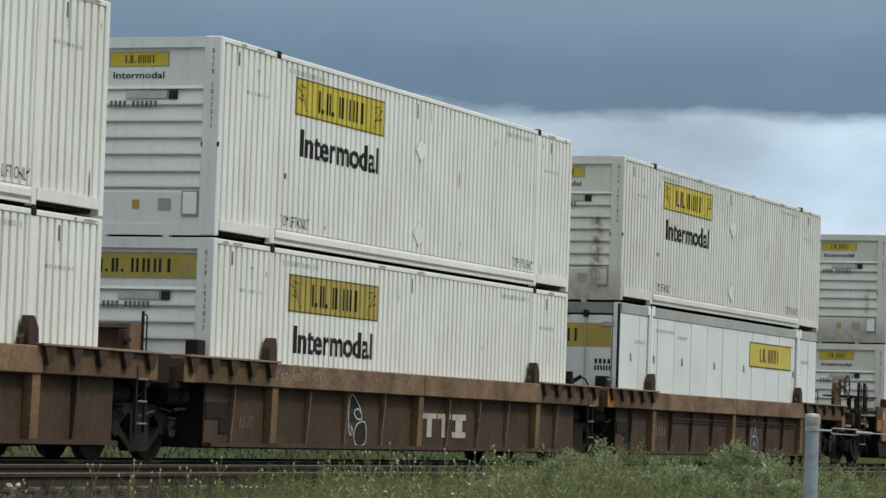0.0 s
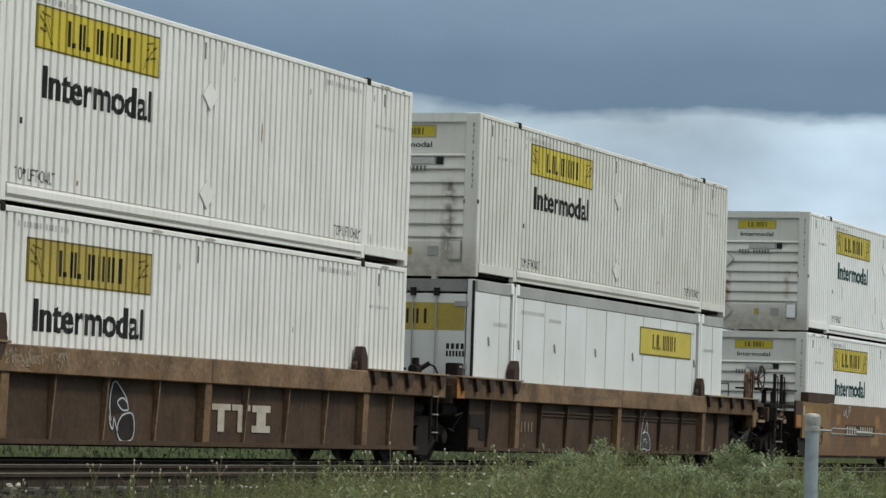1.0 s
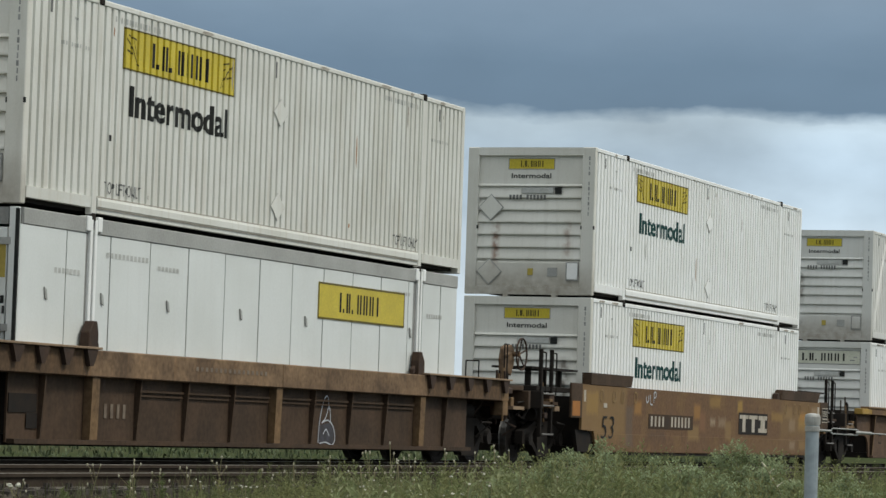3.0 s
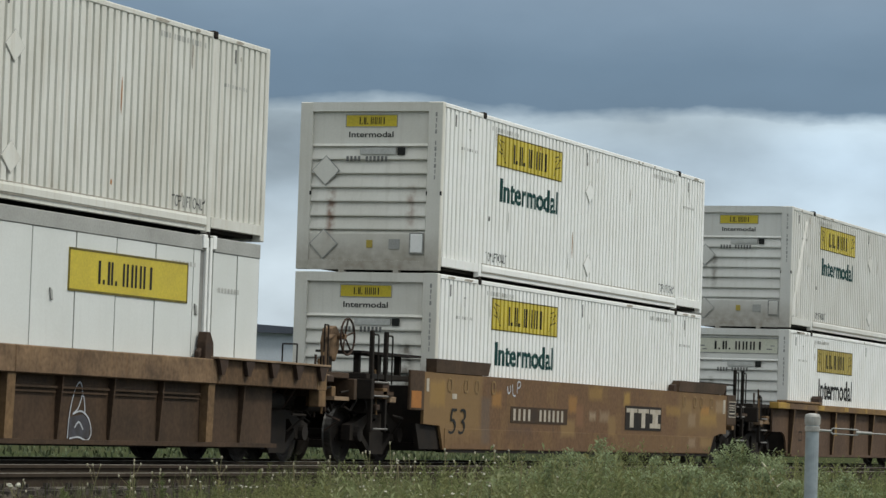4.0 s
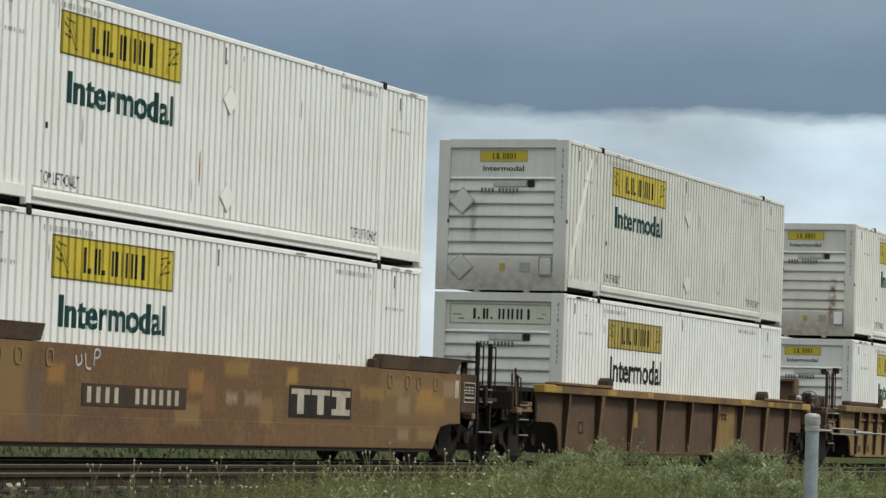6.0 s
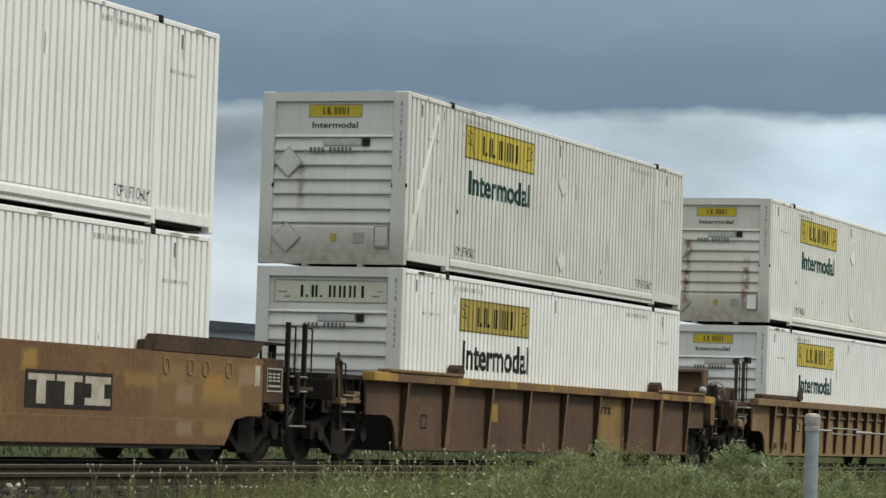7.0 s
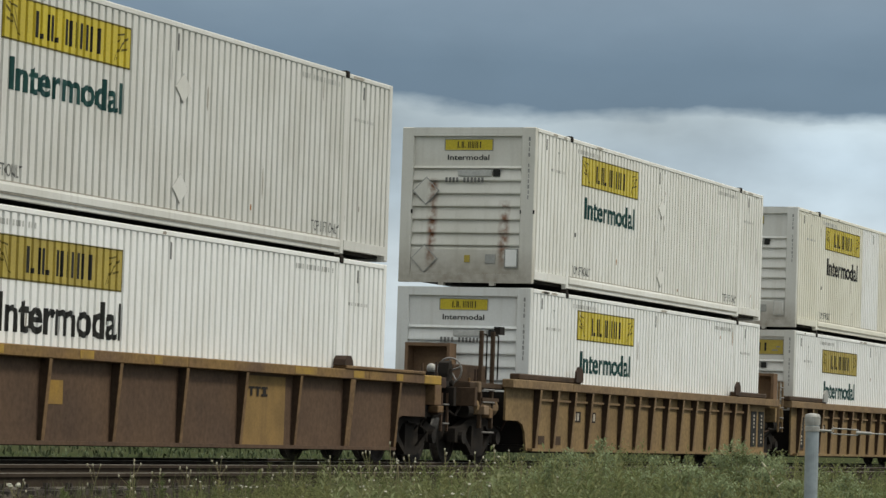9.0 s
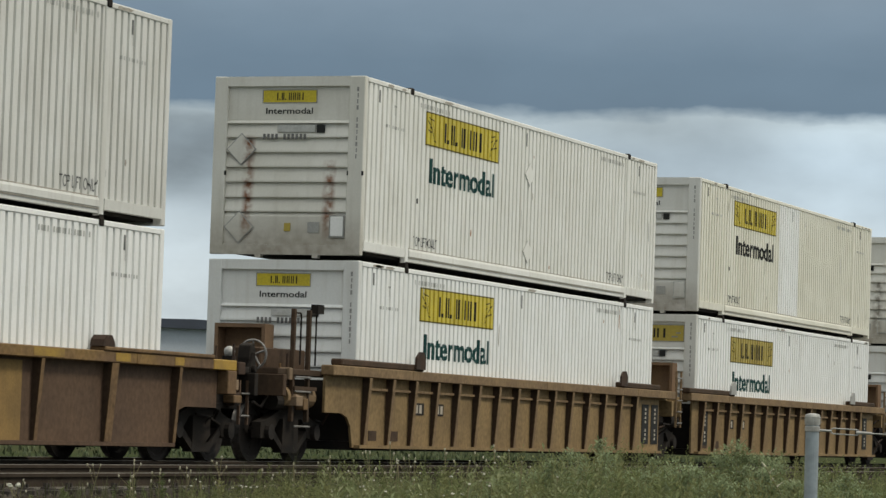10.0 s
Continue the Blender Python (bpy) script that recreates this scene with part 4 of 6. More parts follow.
def ladder(car, x0, x1, y, z0, z1, rungs, m=None):
    bm = bmesh.new()
    for x in (x0, x1):
        box(bm, x - 0.02, x + 0.02, y - 0.02, y + 0.02, z0, z1)
    lad = part("ladder", bm, m or IRON, car)
    for i in range(rungs):
        z = z0 + (z1 - z0) * (i + 0.4) / rungs
        bm = bmesh.new()
        rod(bm, (x0, y - 0.035, z), (x1, y - 0.035, z), 0.014, 6)
        part("rung", bm, STEEL, lad, "worn bright rung")
    return lad


def high_posts(car, xs, y, z0, z1, m=None):
    """Tall corner posts with bent grab irons beside them."""
    for x in xs:
        box_part("post", m or BLACKSTEEL, car, x - 0.035, x + 0.035, y - 0.035, y + 0.035, z0, z1, bevel=0.008)
        grab(car, [(x + 0.05, y, z1 - 0.06), (x + 0.27, y, z1 - 0.06), (x + 0.29, y, z1 - 0.10), (x + 0.29, y, z1 - 0.85)], 0.014)
    for z in (0.55, 1.08, 1.30):
        bm = bmesh.new()
        rod(bm, (xs[0], y - 0.06, z), (xs[1], y - 0.06, z), 0.016, 6)
        part("rung", bm, STEEL, car, "worn bright step")
    box_part("step", BROWN, car, xs[0] - 0.02, xs[1] + 0.25, y - 0.06, y + 0.28, 1.10, 1.16)


def gear(car, x0, x1, seed):
    """Brake piping, levers and cylinders in the dark end bay between x0 and x1."""
    rng = random.Random(seed)
    a, b = min(x0, x1), max(x0, x1)
    bm = bmesh.new()
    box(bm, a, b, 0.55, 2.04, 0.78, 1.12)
    part("draft_sill", bm, BLACKSTEEL, car, "near-black centre sill", bevel=0.03)
    bm = bmesh.new()
    rod(bm, (a + 0.15, 0.22, 0.92), (a + 0.85, 0.22, 0.92), 0.13, 14)
    part("brake_cylinder", bm, IRON, car)
    for _ in range(7):
        x = rng.uniform(a, b)
        y = rng.uniform(-0.05, 0.5)
        z = rng.uniform(0.6, 1.2)
        grab(car, [(x, y, z), (x + rng.uniform(0.2, 0.6), y, z + rng.uniform(-0.1, 0.1)), (x + rng.uniform(0.2, 0.6), y + 0.2, z - rng.uniform(0.05, 0.4))], 0.018, "brake_pipe", rng.choice([IRON, BLACKSTEEL, GUIDE]))
    bm = bmesh.new()
    x = (a + b) / 2
    pipe(bm, [(x, 0.9, 0.85), (x + 0.1, 0.75, 0.55), (x + 0.25, 0.7, 0.36), (x + 0.42, 0.75, 0.5), (x + 0.5, 0.9, 0.8)], 0.024, 8)
    part("air_hose", bm, BLACKSTEEL, car)


def end_platform(car, x0, x1, z, m):
    a, b = min(x0, x1), max(x0, x1)
    box_part("end_platform", m, car, a, b, 0.0, CW, z - 0.09, z, bevel=0.008)
    box_part("end_sill", m, car, x1 - 0.06, x1 + 0.06, -0.12, CW + 0.12, z - 0.42, z - 0.092, bevel=0.01)


def brake_wheel(car, x, y, z, m, R=0.29):
    bm = bmesh.new()
    n = 22
    ring = [(x, y + R * math.cos(2 * math.pi * i / n), z + R * math.sin(2 * math.pi * i / n)) for i in range(n)]
    pipe(bm, ring + ring[:1], 0.017)
    for i in range(5):
        w = 2 * math.pi * i / 5 + 0.3
        rod(bm, (x + 0.05, y, z), (x, y + R * math.cos(w), z + R * math.sin(w)), 0.015, 6)
    part("brake_wheel", bm, m, car, "spoked hand brake wheel")
    bm = bmesh.new()
    rod(bm, (x + 0.02, y, z), (x - 0.22, y, z), 0.05, 10)
    prism(bm, [(x - 0.30, z - 0.34), (x - 0.18, z - 0.38), (x - 0.11, z - 0.12), (x - 0.12, z + 0.06), (x - 0.18, z + 0.17), (x - 0.30, z + 0.13), (x - 0.34, z - 0.06)], y - 0.10, y + 0.10)
    rod(bm, (x - 0.22, y - 0.16, z - 0.22), (x - 0.22, y + 0.16, z - 0.22), 0.06, 10)
    rod(bm, (x - 0.38, y - 0.05, z - 0.30), (x - 0.26, y - 0.13, z + 0.02), 0.03, 8)
    part("brake_housing", bm, IRON if m is STEEL else GUIDE, car, "rusty hand brake housing", bevel=0.015)
    box_part("brake_stand", IRON, car, x - 0.32, x - 0.22, y - 0.08, y + 0.08, 1.3, z - 0.35)


def equipment_cabinet(car, x, z1=2.16, y0=1.32):
    """A brown equipment cabinet standing on the end platform."""
    bm = bmesh.new()
    y1, z0 = y0 + 0.88, 1.45
    box(bm, x, x + 0.35, y0, y0 + 0.06, z0, z1)
    box(bm, x, x + 0.35, y1 - 0.06, y1, z0, z1)
    box(bm, x, x + 0.35, y0 + 0.06, y1 - 0.06, z1 - 0.06, z1)
    box(bm, x + 0.30, x + 0.35, y0 + 0.06, y1 - 0.06, z0, z1 - 0.06)
    part("equipment_cabinet", bm, CABINET, car, "open brown steel cabinet")
    box_part("cabinet_foot", IRON, car, x - 0.45, x, y0 + 0.08, y0 + 0.86, 1.3, 1.5)


CABINET = mat("faded_brown_cabinet", (0.215, 0.135, 0.08), (0.155, 0.098, 0.064), 0.7, scale=2, spec=0.15)


def far_side(car, m, x0, x1, z0, z1):
    box_part("side_sheet", m, car, x0, x1, CW + 0.10, CW + 0.14, z0, z1)
    box_part("top_chord", m, car, x0, x1, CW + 0.02, CW + 0.22, z1 - 0.12, z1 + 0.12)


def well_floor(car, x0, x1):
    # near-black floor and end plates keep the well dark
    box_part("well_floor", BLACKSTEEL, car, x0, x1, 0.02, CW - 0.02, 0.20, 0.335)
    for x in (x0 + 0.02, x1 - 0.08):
        box_part("bulkhead", BLACKSTEEL, car, x, x + 0.06, -0.02, CW + 0.02, 0.34, 1.30)


def pedestal(car, x, flip=False):
    bm = bmesh.new()
    s = -1 if flip else 1
    prism(bm, [(x - s * 0.17, 1.46), (x - s * 0.15, 1.70), (x - s * 0.03, 1.85), (x + s * 0.07, 1.85), (x + s * 0.12, 1.70), (x + s * 0.12, 1.46)], -0.17, -0.03)
    prism(bm, [(x + s * 0.14, 1.50), (x + s * 0.24, 1.46), (x + s * 0.24, 1.56), (x + s * 0.14, 1.62)], -0.12, -0.05)
    part("container_guide", bm, GUIDE, car, "dark rusty container guide", bevel=0.01)


GUIDE = mat("dark_guide_steel", (0.042, 0.029, 0.023), (0.065, 0.040, 0.028), 0.7, scale=4, spec=0.15)


def railcar(k, label):
    return thing("railcar", label, "railcar", pose(XS[k], Y0, 0), "well cars of the train")


def rounded(st, n=5):
    """The stroke drawn through its points as a smooth curve."""
    if len(st) < 3:
        return st
    out = []
    for i in range(len(st) - 1):
        p0, p1, p2, p3 = st[max(i - 1, 0)], st[i], st[i + 1], st[min(i + 2, len(st) - 1)]
        for j in range(n):
            t = j / n
            out.append(tuple(0.5 * (2 * b + (c - a) * t + (2 * a - 5 * b + 4 * c - d) * t * t + (3 * b - a - 3 * c + d) * t ** 3) for a, b, c, d in zip(p0, p1, p2, p3)))
    return out + [st[-1]]


def lines(car, strokes, y, m, w=0.035, name="graffiti", label="pale sprayed scrawl", smooth=True):
    bm = bmesh.new()
    for k, st in enumerate(strokes):
        st = [Vector(p) for p in (rounded(st) if smooth else st)]
        closed = (st[0] - st[-1]).length < 1e-6
        rows = []
        for i, p in enumerate(st):
            a = st[i - 1] if i else (st[-2] if closed else p)
            b = st[i + 1] if i + 1 < len(st) else (st[1] if closed else p)
            d = (b - a).normalized()
            grow = 1.3 if not smooth else 1.0
            o = Vector((-d.y, d.x)) * w / 2 * grow
            yy = y - 0.0006 * (k % 12)
            rows.append((bm.verts.new((p.x + o.x, yy, p.y + o.y)), bm.verts.new((p.x - o.x, yy, p.y - o.y))))
        for (a, b), (c, d) in zip(rows, rows[1:]):
            bm.faces.new((a, b, d, c))
    return laid(name, raw_mesh(name, bm, m), car, label)


def block_logo(car, x0, x1, z0, z1, y, m, panel=None):
    """The owner's three block letters, as plain block shapes."""
    if panel:
        box_part("logo_panel", panel, car, x0 - 0.06, x1 + 0.06, y, y + 0.006, z0 - 0.05, z1 + 0.05, label="black panel")
    w, h = x1 - x0, z1 - z0
    rows = []
    for a in (0.0, 0.335):
        rows += [(x0 + a * w, x0 + (a + 0.31) * w, z1 - 0.22 * h, z1), (x0 + (a + 0.10) * w, x0 + (a + 0.21) * w, z0, z1 - 0.22 * h)]
    rows += [(x0 + 0.68 * w, x0 + w, z0 + 0.75 * h, z1), (x0 + 0.68 * w, x0 + w, z0, z0 + 0.25 * h), (x0 + 0.76 * w, x0 + 0.92 * w, z0 + 0.25 * h, z0 + 0.75 * h)]
    laid("logo_mark", raw_mesh("logo_mark", flat_rects(rows, y - 0.004), m), car, "cream block shapes")


def ribbed_car(k, label, rear_end=False):
    """Unit of an articulated well car: deep rusty chord, gusseted ends, leaning ribs."""
    car = railcar(k, label)
    x0, x1 = -1.34, 17.56 if not rear_end else 18.25
    bl, br = -0.26, 16.55
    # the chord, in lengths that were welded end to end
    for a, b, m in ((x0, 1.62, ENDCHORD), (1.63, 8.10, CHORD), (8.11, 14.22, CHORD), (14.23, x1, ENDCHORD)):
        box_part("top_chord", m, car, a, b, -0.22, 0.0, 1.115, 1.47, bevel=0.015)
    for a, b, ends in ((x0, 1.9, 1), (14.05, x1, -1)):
        # top plate in a lighter brown than the chord below
        box_part("top_plate", DECKLIGHT, car, a + 0.02, b, -0.30, 0.0, 1.472, 1.505, label="light brown top plate", bevel=0.006)
        n = 5
        for i in range(n):
            x = a + 0.25 + (b - a - 0.5) * i / (n - 1)
            bm = bmesh.new()
            prism(bm, [(x - 0.17, 1.471), (x + 0.15, 1.471), (x + 0.13, 1.42), (x + 0.02, 1.25), (x - 0.07, 1.25)], -0.285, -0.222)
            part("gusset", bm, GUIDE, car)
    box_part("chord_end", RUSTO if k != "B" else RIBTAN, car, x0 - 0.01, x0 + 0.36, -0.226, -0.221, 1.12, 1.465)
    box_part("chord_end", RIBTAN, car, x1 - 0.35, x1 + 0.01, -0.226, -0.221, 1.12, 1.465)
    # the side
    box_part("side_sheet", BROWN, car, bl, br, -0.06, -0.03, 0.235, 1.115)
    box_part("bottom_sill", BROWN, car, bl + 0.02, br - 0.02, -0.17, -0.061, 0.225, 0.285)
    wide = (1.97, 8.07, 14.10)
    for x in (0.60, 1.97, 3.42, 4.95, 6.54, 8.07, 9.56, 11.08, 12.60, 14.10, 15.35):
        w = 0.11 if x in wide else 0.02
        bm = bmesh.new()
        if x in wide:
            prism(bm, [(-0.19, 1.113), (-0.062, 1.113), (-0.062, 0.29), (-0.17, 0.29)], x - w, x + w, "x")
        else:
            prism(bm, [(-0.16, 1.113), (-0.062, 1.113), (-0.062, 0.29), (-0.10, 0.29)], x - w, x + w, "x")
        part("rib", bm, RIBTAN if x in wide else CHORD if k == "B" else BROWN, car)
    if k == "C":
        for a, b in ((3.5, 4.87), (5.03, 6.46), (6.62, 7.9), (8.2, 9.48), (9.64, 11.0), (11.16, 12.5), (12.66, 13.9)):
            box_part("hat_bar", BROWN, car, a, b, -0.11, -0.062, 0.945, 0.975)
            box_part("hat_bar", BROWN, car, a, b, -0.09, -0.062, 0.885, 0.91)
    box_part("step_plate", BLACKSTEEL, car, bl + 0.02, bl + 0.78, -0.075, -0.061, 0.62, 0.86)
    box_part("step_plate", BLACKSTEEL, car, bl + 0.50, bl + 0.80, -0.078, -0.0755, 0.42, 0.615)
    box_part("joint_cover", BLACKSTEEL, car, -2.06, -1.40, -0.05, CW + 0.05, 1.08, 1.50, bevel=0.02)
    pedestal(car, 1.9)
    pedestal(car, 14.0, True)
    far_side(car, BROWN, bl, br, 0.235, 1.35)
    well_floor(car, bl + 0.02, br - 0.02)
    end_platform(car, bl, -1.30, 1.44, BROWN)
    end_platform(car, br, x1 - 0.05, 1.44, BROWN)
    gear(car, -1.3, bl, ord(k))
    gear(car, br, x1 - 0.1, ord(k) + 9)
    truck(car, -1.75)
    if not rear_end:
        ladder(car, x1 - 0.60, x1 - 0.32, -0.20, 0.40, 1.30, 3, IRON)
    return car


def arched(x0, x1, z0, z1, la, ra, r=0.55, top=0.78):
    """A side's outline with rounded wheel openings cut out of its lower corners."""
    p = [(x0, z1), (x0, top)]
    p += [(la - r * 0.9, top), (la - r * 0.45, top - 0.06), (la - r * 0.18, top - 0.20), (la, z0)]
    p += [(ra, z0), (ra + r * 0.18, top - 0.20), (ra + r * 0.45, top - 0.06), (ra + r * 0.9, top)]
    p += [(x1, top), (x1, z1)]
    return p


def smooth_car(k):
    """A single well car with smooth, much-patched brown sides."""
    car = railcar(k, "smooth-sided brown well car with yellow and tan paint patches")
    bm = bmesh.new()
    prism(bm, [(-0.99, 1.52), (-0.99, 0.66), (-0.22, 0.64), (-0.02, 0.24), (16.40, 0.24), (16.75, 0.62), (17.2, 0.68), (17.7, 0.68), (17.7, 1.52)], -0.20, -0.15)
    part("side_sheet", bm, PATCHWORK, car, "brown side sheet")
    box_part("lower_strake", PATCHWORK, car, 0.02, 16.38, -0.212, -0.2005, 0.25, 0.60, bevel=0.004)
    box_part("top_chord", PATCHWORK, car, -0.95, 17.66, -0.149, 0.0, 1.40, 1.53)
    box_part("bottom_sill", IRON, car, 0.1, 16.3, -0.19, -0.02, 0.19, 0.238)
    far_side(car, PATCHWORK, -0.9, 17.6, 0.24, 1.4)
    well_floor(car, -0.16, 16.32)
    # raised end caps
    for a, b, s in ((-0.42, 2.30, 1), (14.0, 17.75, -1)):
        bm = bmesh.new()
        prism(bm, [(a, 1.76), (a, 1.535), (b - 0.12, 1.535), (b, 1.76)] if s > 0 else [(a, 1.535), (a + 0.1, 1.76), (b, 1.76), (b - 0.3, 1.535)], -0.19, 0.0)
        part("guide_plate", bm, BROWN, car, "dark brown container guide plate")
    bm = bmesh.new()
    prism(bm, [(13.75, 1.535), (13.78, 1.66), (13.92, 1.68), (13.99, 1.6), (13.99, 1.535)], -0.15, -0.03)
    part("container_guide", bm, GUIDE, car)
    for x, z, w, h in ((0.35, 1.10, 0.22, 0.09), (-0.9, 1.2, 0.12, 0.22), (17.4, 1.12, 0.18, 0.3)):
        box_part("label_plate", CREAMINK, car, x, x + w, -0.206, -0.2005, z, z + h, label="cream label plate")
    for x in (0.15, 0.95, 1.5, 2.35, 14.3, 15.1, 15.6, 16.4):
        lines(car, [[(x, 1.24), (x + 0.13, 1.24), (x + 0.16, 1.33), (x + 0.13, 1.43), (x, 1.43), (x - 0.03, 1.33), (x, 1.24)]], -0.2135, RINGTAN, 0.03, "stencil_ring", "tan painted ring")
    bm = text_mesh("53", 0.48, 0.80, -0.012)
    for v in bm.verts:
        v.co = (v.co.x + 0.17 + v.co.z * 0.22, -0.2145, v.co.z + 0.50)
    laid("stencil", raw_mesh("stencil", bm, INK), car, "black stencilled 53")
    box_part("mark_panel", DARKPANEL, car, 3.36, 6.58, -0.209, -0.2035, 0.74, 1.03, label="black panel")
    rows = [(3.5 + i * 0.27, 3.62 + i * 0.27, 0.78, 0.99) for i in range(4)] + [(4.95 + i * 0.25, 5.07 + i * 0.25, 0.78, 0.99) for i in range(6)]
    laid("stencil_mark", raw_mesh("stencil_mark", flat_rects(rows, -0.213), CREAMINK), car, "cream bars")
    block_logo(car, 10.3, 12.65, 0.74, 1.12, -0.2085, CREAMINK, SLATE)
    lines(car, [[(3.15, 1.38), (3.2, 1.26), (3.32, 1.30), (3.3, 1.40)], [(3.42, 1.42), (3.46, 1.24), (3.6, 1.22)], [(3.68, 1.36), (3.82, 1.38), (3.84, 1.46), (3.7, 1.46), (3.68, 1.26)]], -0.2075, GRAFFITI, 0.03)
    # end panels with warning plates
    for a, b, s in ((-1.66, -1.0, 1), (17.71, 18.45, -1)):
        p = box_part("end_plate", BROWN, car, a, b, -0.21, -0.16, 0.88, 1.54, bevel=0.01)
        if s > 0:
            box_part("rust_patch", RUSTO, p, a + 0.05, b - 0.15, -0.216, -0.2115, 0.92, 1.2)
        else:
            box_part("chart", SLATE, p, a + 0.10, b - 0.08, -0.218, -0.2115, 1.05, 1.40, label="black and white data chart")
            laid("chart_mark", raw_mesh("chart_mark", flat_rects([(a + 0.10, b - 0.08, 1.05, 1.07), (a + 0.10, b - 0.08, 1.38, 1.40), (a + 0.10, a + 0.12, 1.07, 1.38), (b - 0.10, b - 0.08, 1.07, 1.38), (a + 0.16, b - 0.14, 1.12, 1.15)] + [(a + 0.16 + i * 0.15, a + 0.27 + i * 0.15, 1.20 + j * 0.05, 1.225 + j * 0.05) for i in range(3) for j in range(3)], -0.221), CREAMINK), p)
    for s, e in ((-1, 0), (1, 16.15)):
        end_platform(car, e + s * 0.95, e + s * 3.1, 1.44, BLACKSTEEL)
        gear(car, e + s * 1.0, e + s * 3.0, 40 + s)
        coupler(car, e + s * 2.9, e + s * 3.75)
        truck(car, e + s * 2.0)
        for x in (1.1, 2.0, 2.9):
            box_part("stanchion", IRON, car, e + s * x - 0.04, e + s * x + 0.04, 0.2, 0.3, 1.441, 1.76)
        box_part("running_board", BLACKSTEEL, car, min(e + s * 0.4, e + s * 3.1), max(e + s * 0.4, e + s * 3.1), 0.1, 0.9, 1.76, 1.80)
    bm = bmesh.new()
    prism(bm, [(-1.2, 0.66), (-0.25, 0.63), (-0.05, 0.24), (-1.0, 0.24)], -0.14, -0.06)
    part("slope_sheet", bm, BLACKSTEEL, car)
    high_posts(car, (-2.9, -2.28), 0.0, 0.5, 2.13)
    high_posts(car, (19.05, 19.7), 0.0, 0.5, 2.12)
    return car


def arch_car(k):
    """A single ribbed well car with rounded wheel openings and yellow-worn chord."""
    car = railcar(k, "dusty brown ribbed well car with yellow-worn top chord")
    x0, x1 = -1.66, 18.0
    bm = bmesh.new()
    prism(bm, arched(-1.62, 17.95, 0.225, 1.32, -0.25, 16.41), -0.07, -0.03)
    part("side_sheet", bm, EBROWN, car)
    for a, b, m in ((x0, -0.6, SAFEYEL), (-0.59, 1.1, EYELLOW), (1.11, 8.2, EYELLOW), (8.21, 15.0, EYELLOW), (15.01, 17.5, EYELLOW), (17.51, x1 + 0.3, SAFEYEL)):
        box_part("top_chord", m, car, a, b, -0.22, 0.0, 1.32, 1.47, bevel=0.012)
    box_part("bottom_sill", EBROWN, car, -0.2, 16.38, -0.18, -0.071, 0.215, 0.265)
    # rib webs dark brown, edges tan: shade and lit edge set by colour
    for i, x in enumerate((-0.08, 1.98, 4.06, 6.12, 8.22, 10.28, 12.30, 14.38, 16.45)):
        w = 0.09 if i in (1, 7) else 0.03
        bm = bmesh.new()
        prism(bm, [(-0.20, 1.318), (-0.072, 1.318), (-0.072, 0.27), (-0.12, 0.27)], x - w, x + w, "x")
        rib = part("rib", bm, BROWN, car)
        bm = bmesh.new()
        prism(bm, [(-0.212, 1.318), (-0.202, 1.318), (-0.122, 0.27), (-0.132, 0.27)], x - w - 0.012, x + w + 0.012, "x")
        part("rib_flange", bm, RIBTAN, rib, "tan rib edge coloured as if lit")
    box_part("paint_patch", PATCHYEL, car, 4.14, 4.68, -0.0765, -0.0705, 0.74, 1.05, label="tan paint patch")
    box_part("paint_patch", EPANEL, car, 10.34, 11.98, -0.0765, -0.0705, 0.26, 1.28, label="yellow-brown paint panel")
    for a, b in ((2.15, 2.75), (4.85, 5.25), (7.1, 7.35), (12.0, 12.85), (14.35, 14.8), (16.2, 16.5)):
        box_part("paint_patch", SAFEYEL, car, a, b, -0.2245, -0.2205, 1.345, 1.455, label="worn yellow paint dab")
    block_logo(car, 10.6, 11.3, 0.98, 1.12, -0.082, SLATE)
    lines(car, [[(0.85, 0.60), (1.12, 0.60), (1.12, 0.80), (0.85, 0.80), (0.85, 0.60)]], -0.078, SLATE, 0.03, "stencil_box", "dark stencilled box", False)
    for a, b, x in ((-1.0, 2.45, 2.2), (14.0, 17.5, 14.0)):
        box_part("guide_plate", RIBTAN, car, a, b, -0.24, 0.0, 1.471, 1.53, bevel=0.015)
        bm = bmesh.new()
        prism(bm, [(x - 0.06, 1.531), (x - 0.03, 1.62), (x + 0.05, 1.68), (x + 0.2, 1.68), (x + 0.28, 1.60), (x + 0.3, 1.531)], -0.23, -0.03)
        part("container_guide", bm, GUIDE, car)
    far_side(car, EBROWN, -1.0, 17.2, 0.8, 1.4)
    box_part("side_sheet", EBROWN, car, 0.0, 16.2, CW + 0.1, CW + 0.14, 0.23, 0.799)
    well_floor(car, -0.16, 16.32)
    for s, e in ((-1, 0), (1, 16.15)):
        end_platform(car, e + s * 1.4, e + s * 3.1, 1.40, BLACKSTEEL)
        gear(car, e + s * 1.0, e + s * 3.0, 60 + s)
        coupler(car, e + s * 2.9, e + s * 3.75)
        truck(car, e + s * 2.0)
        # near-black plate darkening the end bay behind the wheel opening
        box_part("wheel_shroud", BLACKSTEEL, car, min(e + s * 0.3, e + s * 3.0), max(e + s * 0.3, e + s * 3.0), 0.12, 0.16, 0.78, 1.38)
    bm = bmesh.new()
    box(bm, -2.64, -2.575, -0.04, 0.03, 0.52, 1.60)
    part("post", bm, BLACKSTEEL, car)
    grab(car, [(-2.6, 0, 1.56), (-2.38, 0, 1.56), (-2.36, 0, 1.52), (-2.36, 0, 1.0)])
    grab(car, [(-2.05, 0, 1.0), (-2.05, 0, 1.34), (-1.75, 0, 1.34), (-1.75, 0, 1.0)])
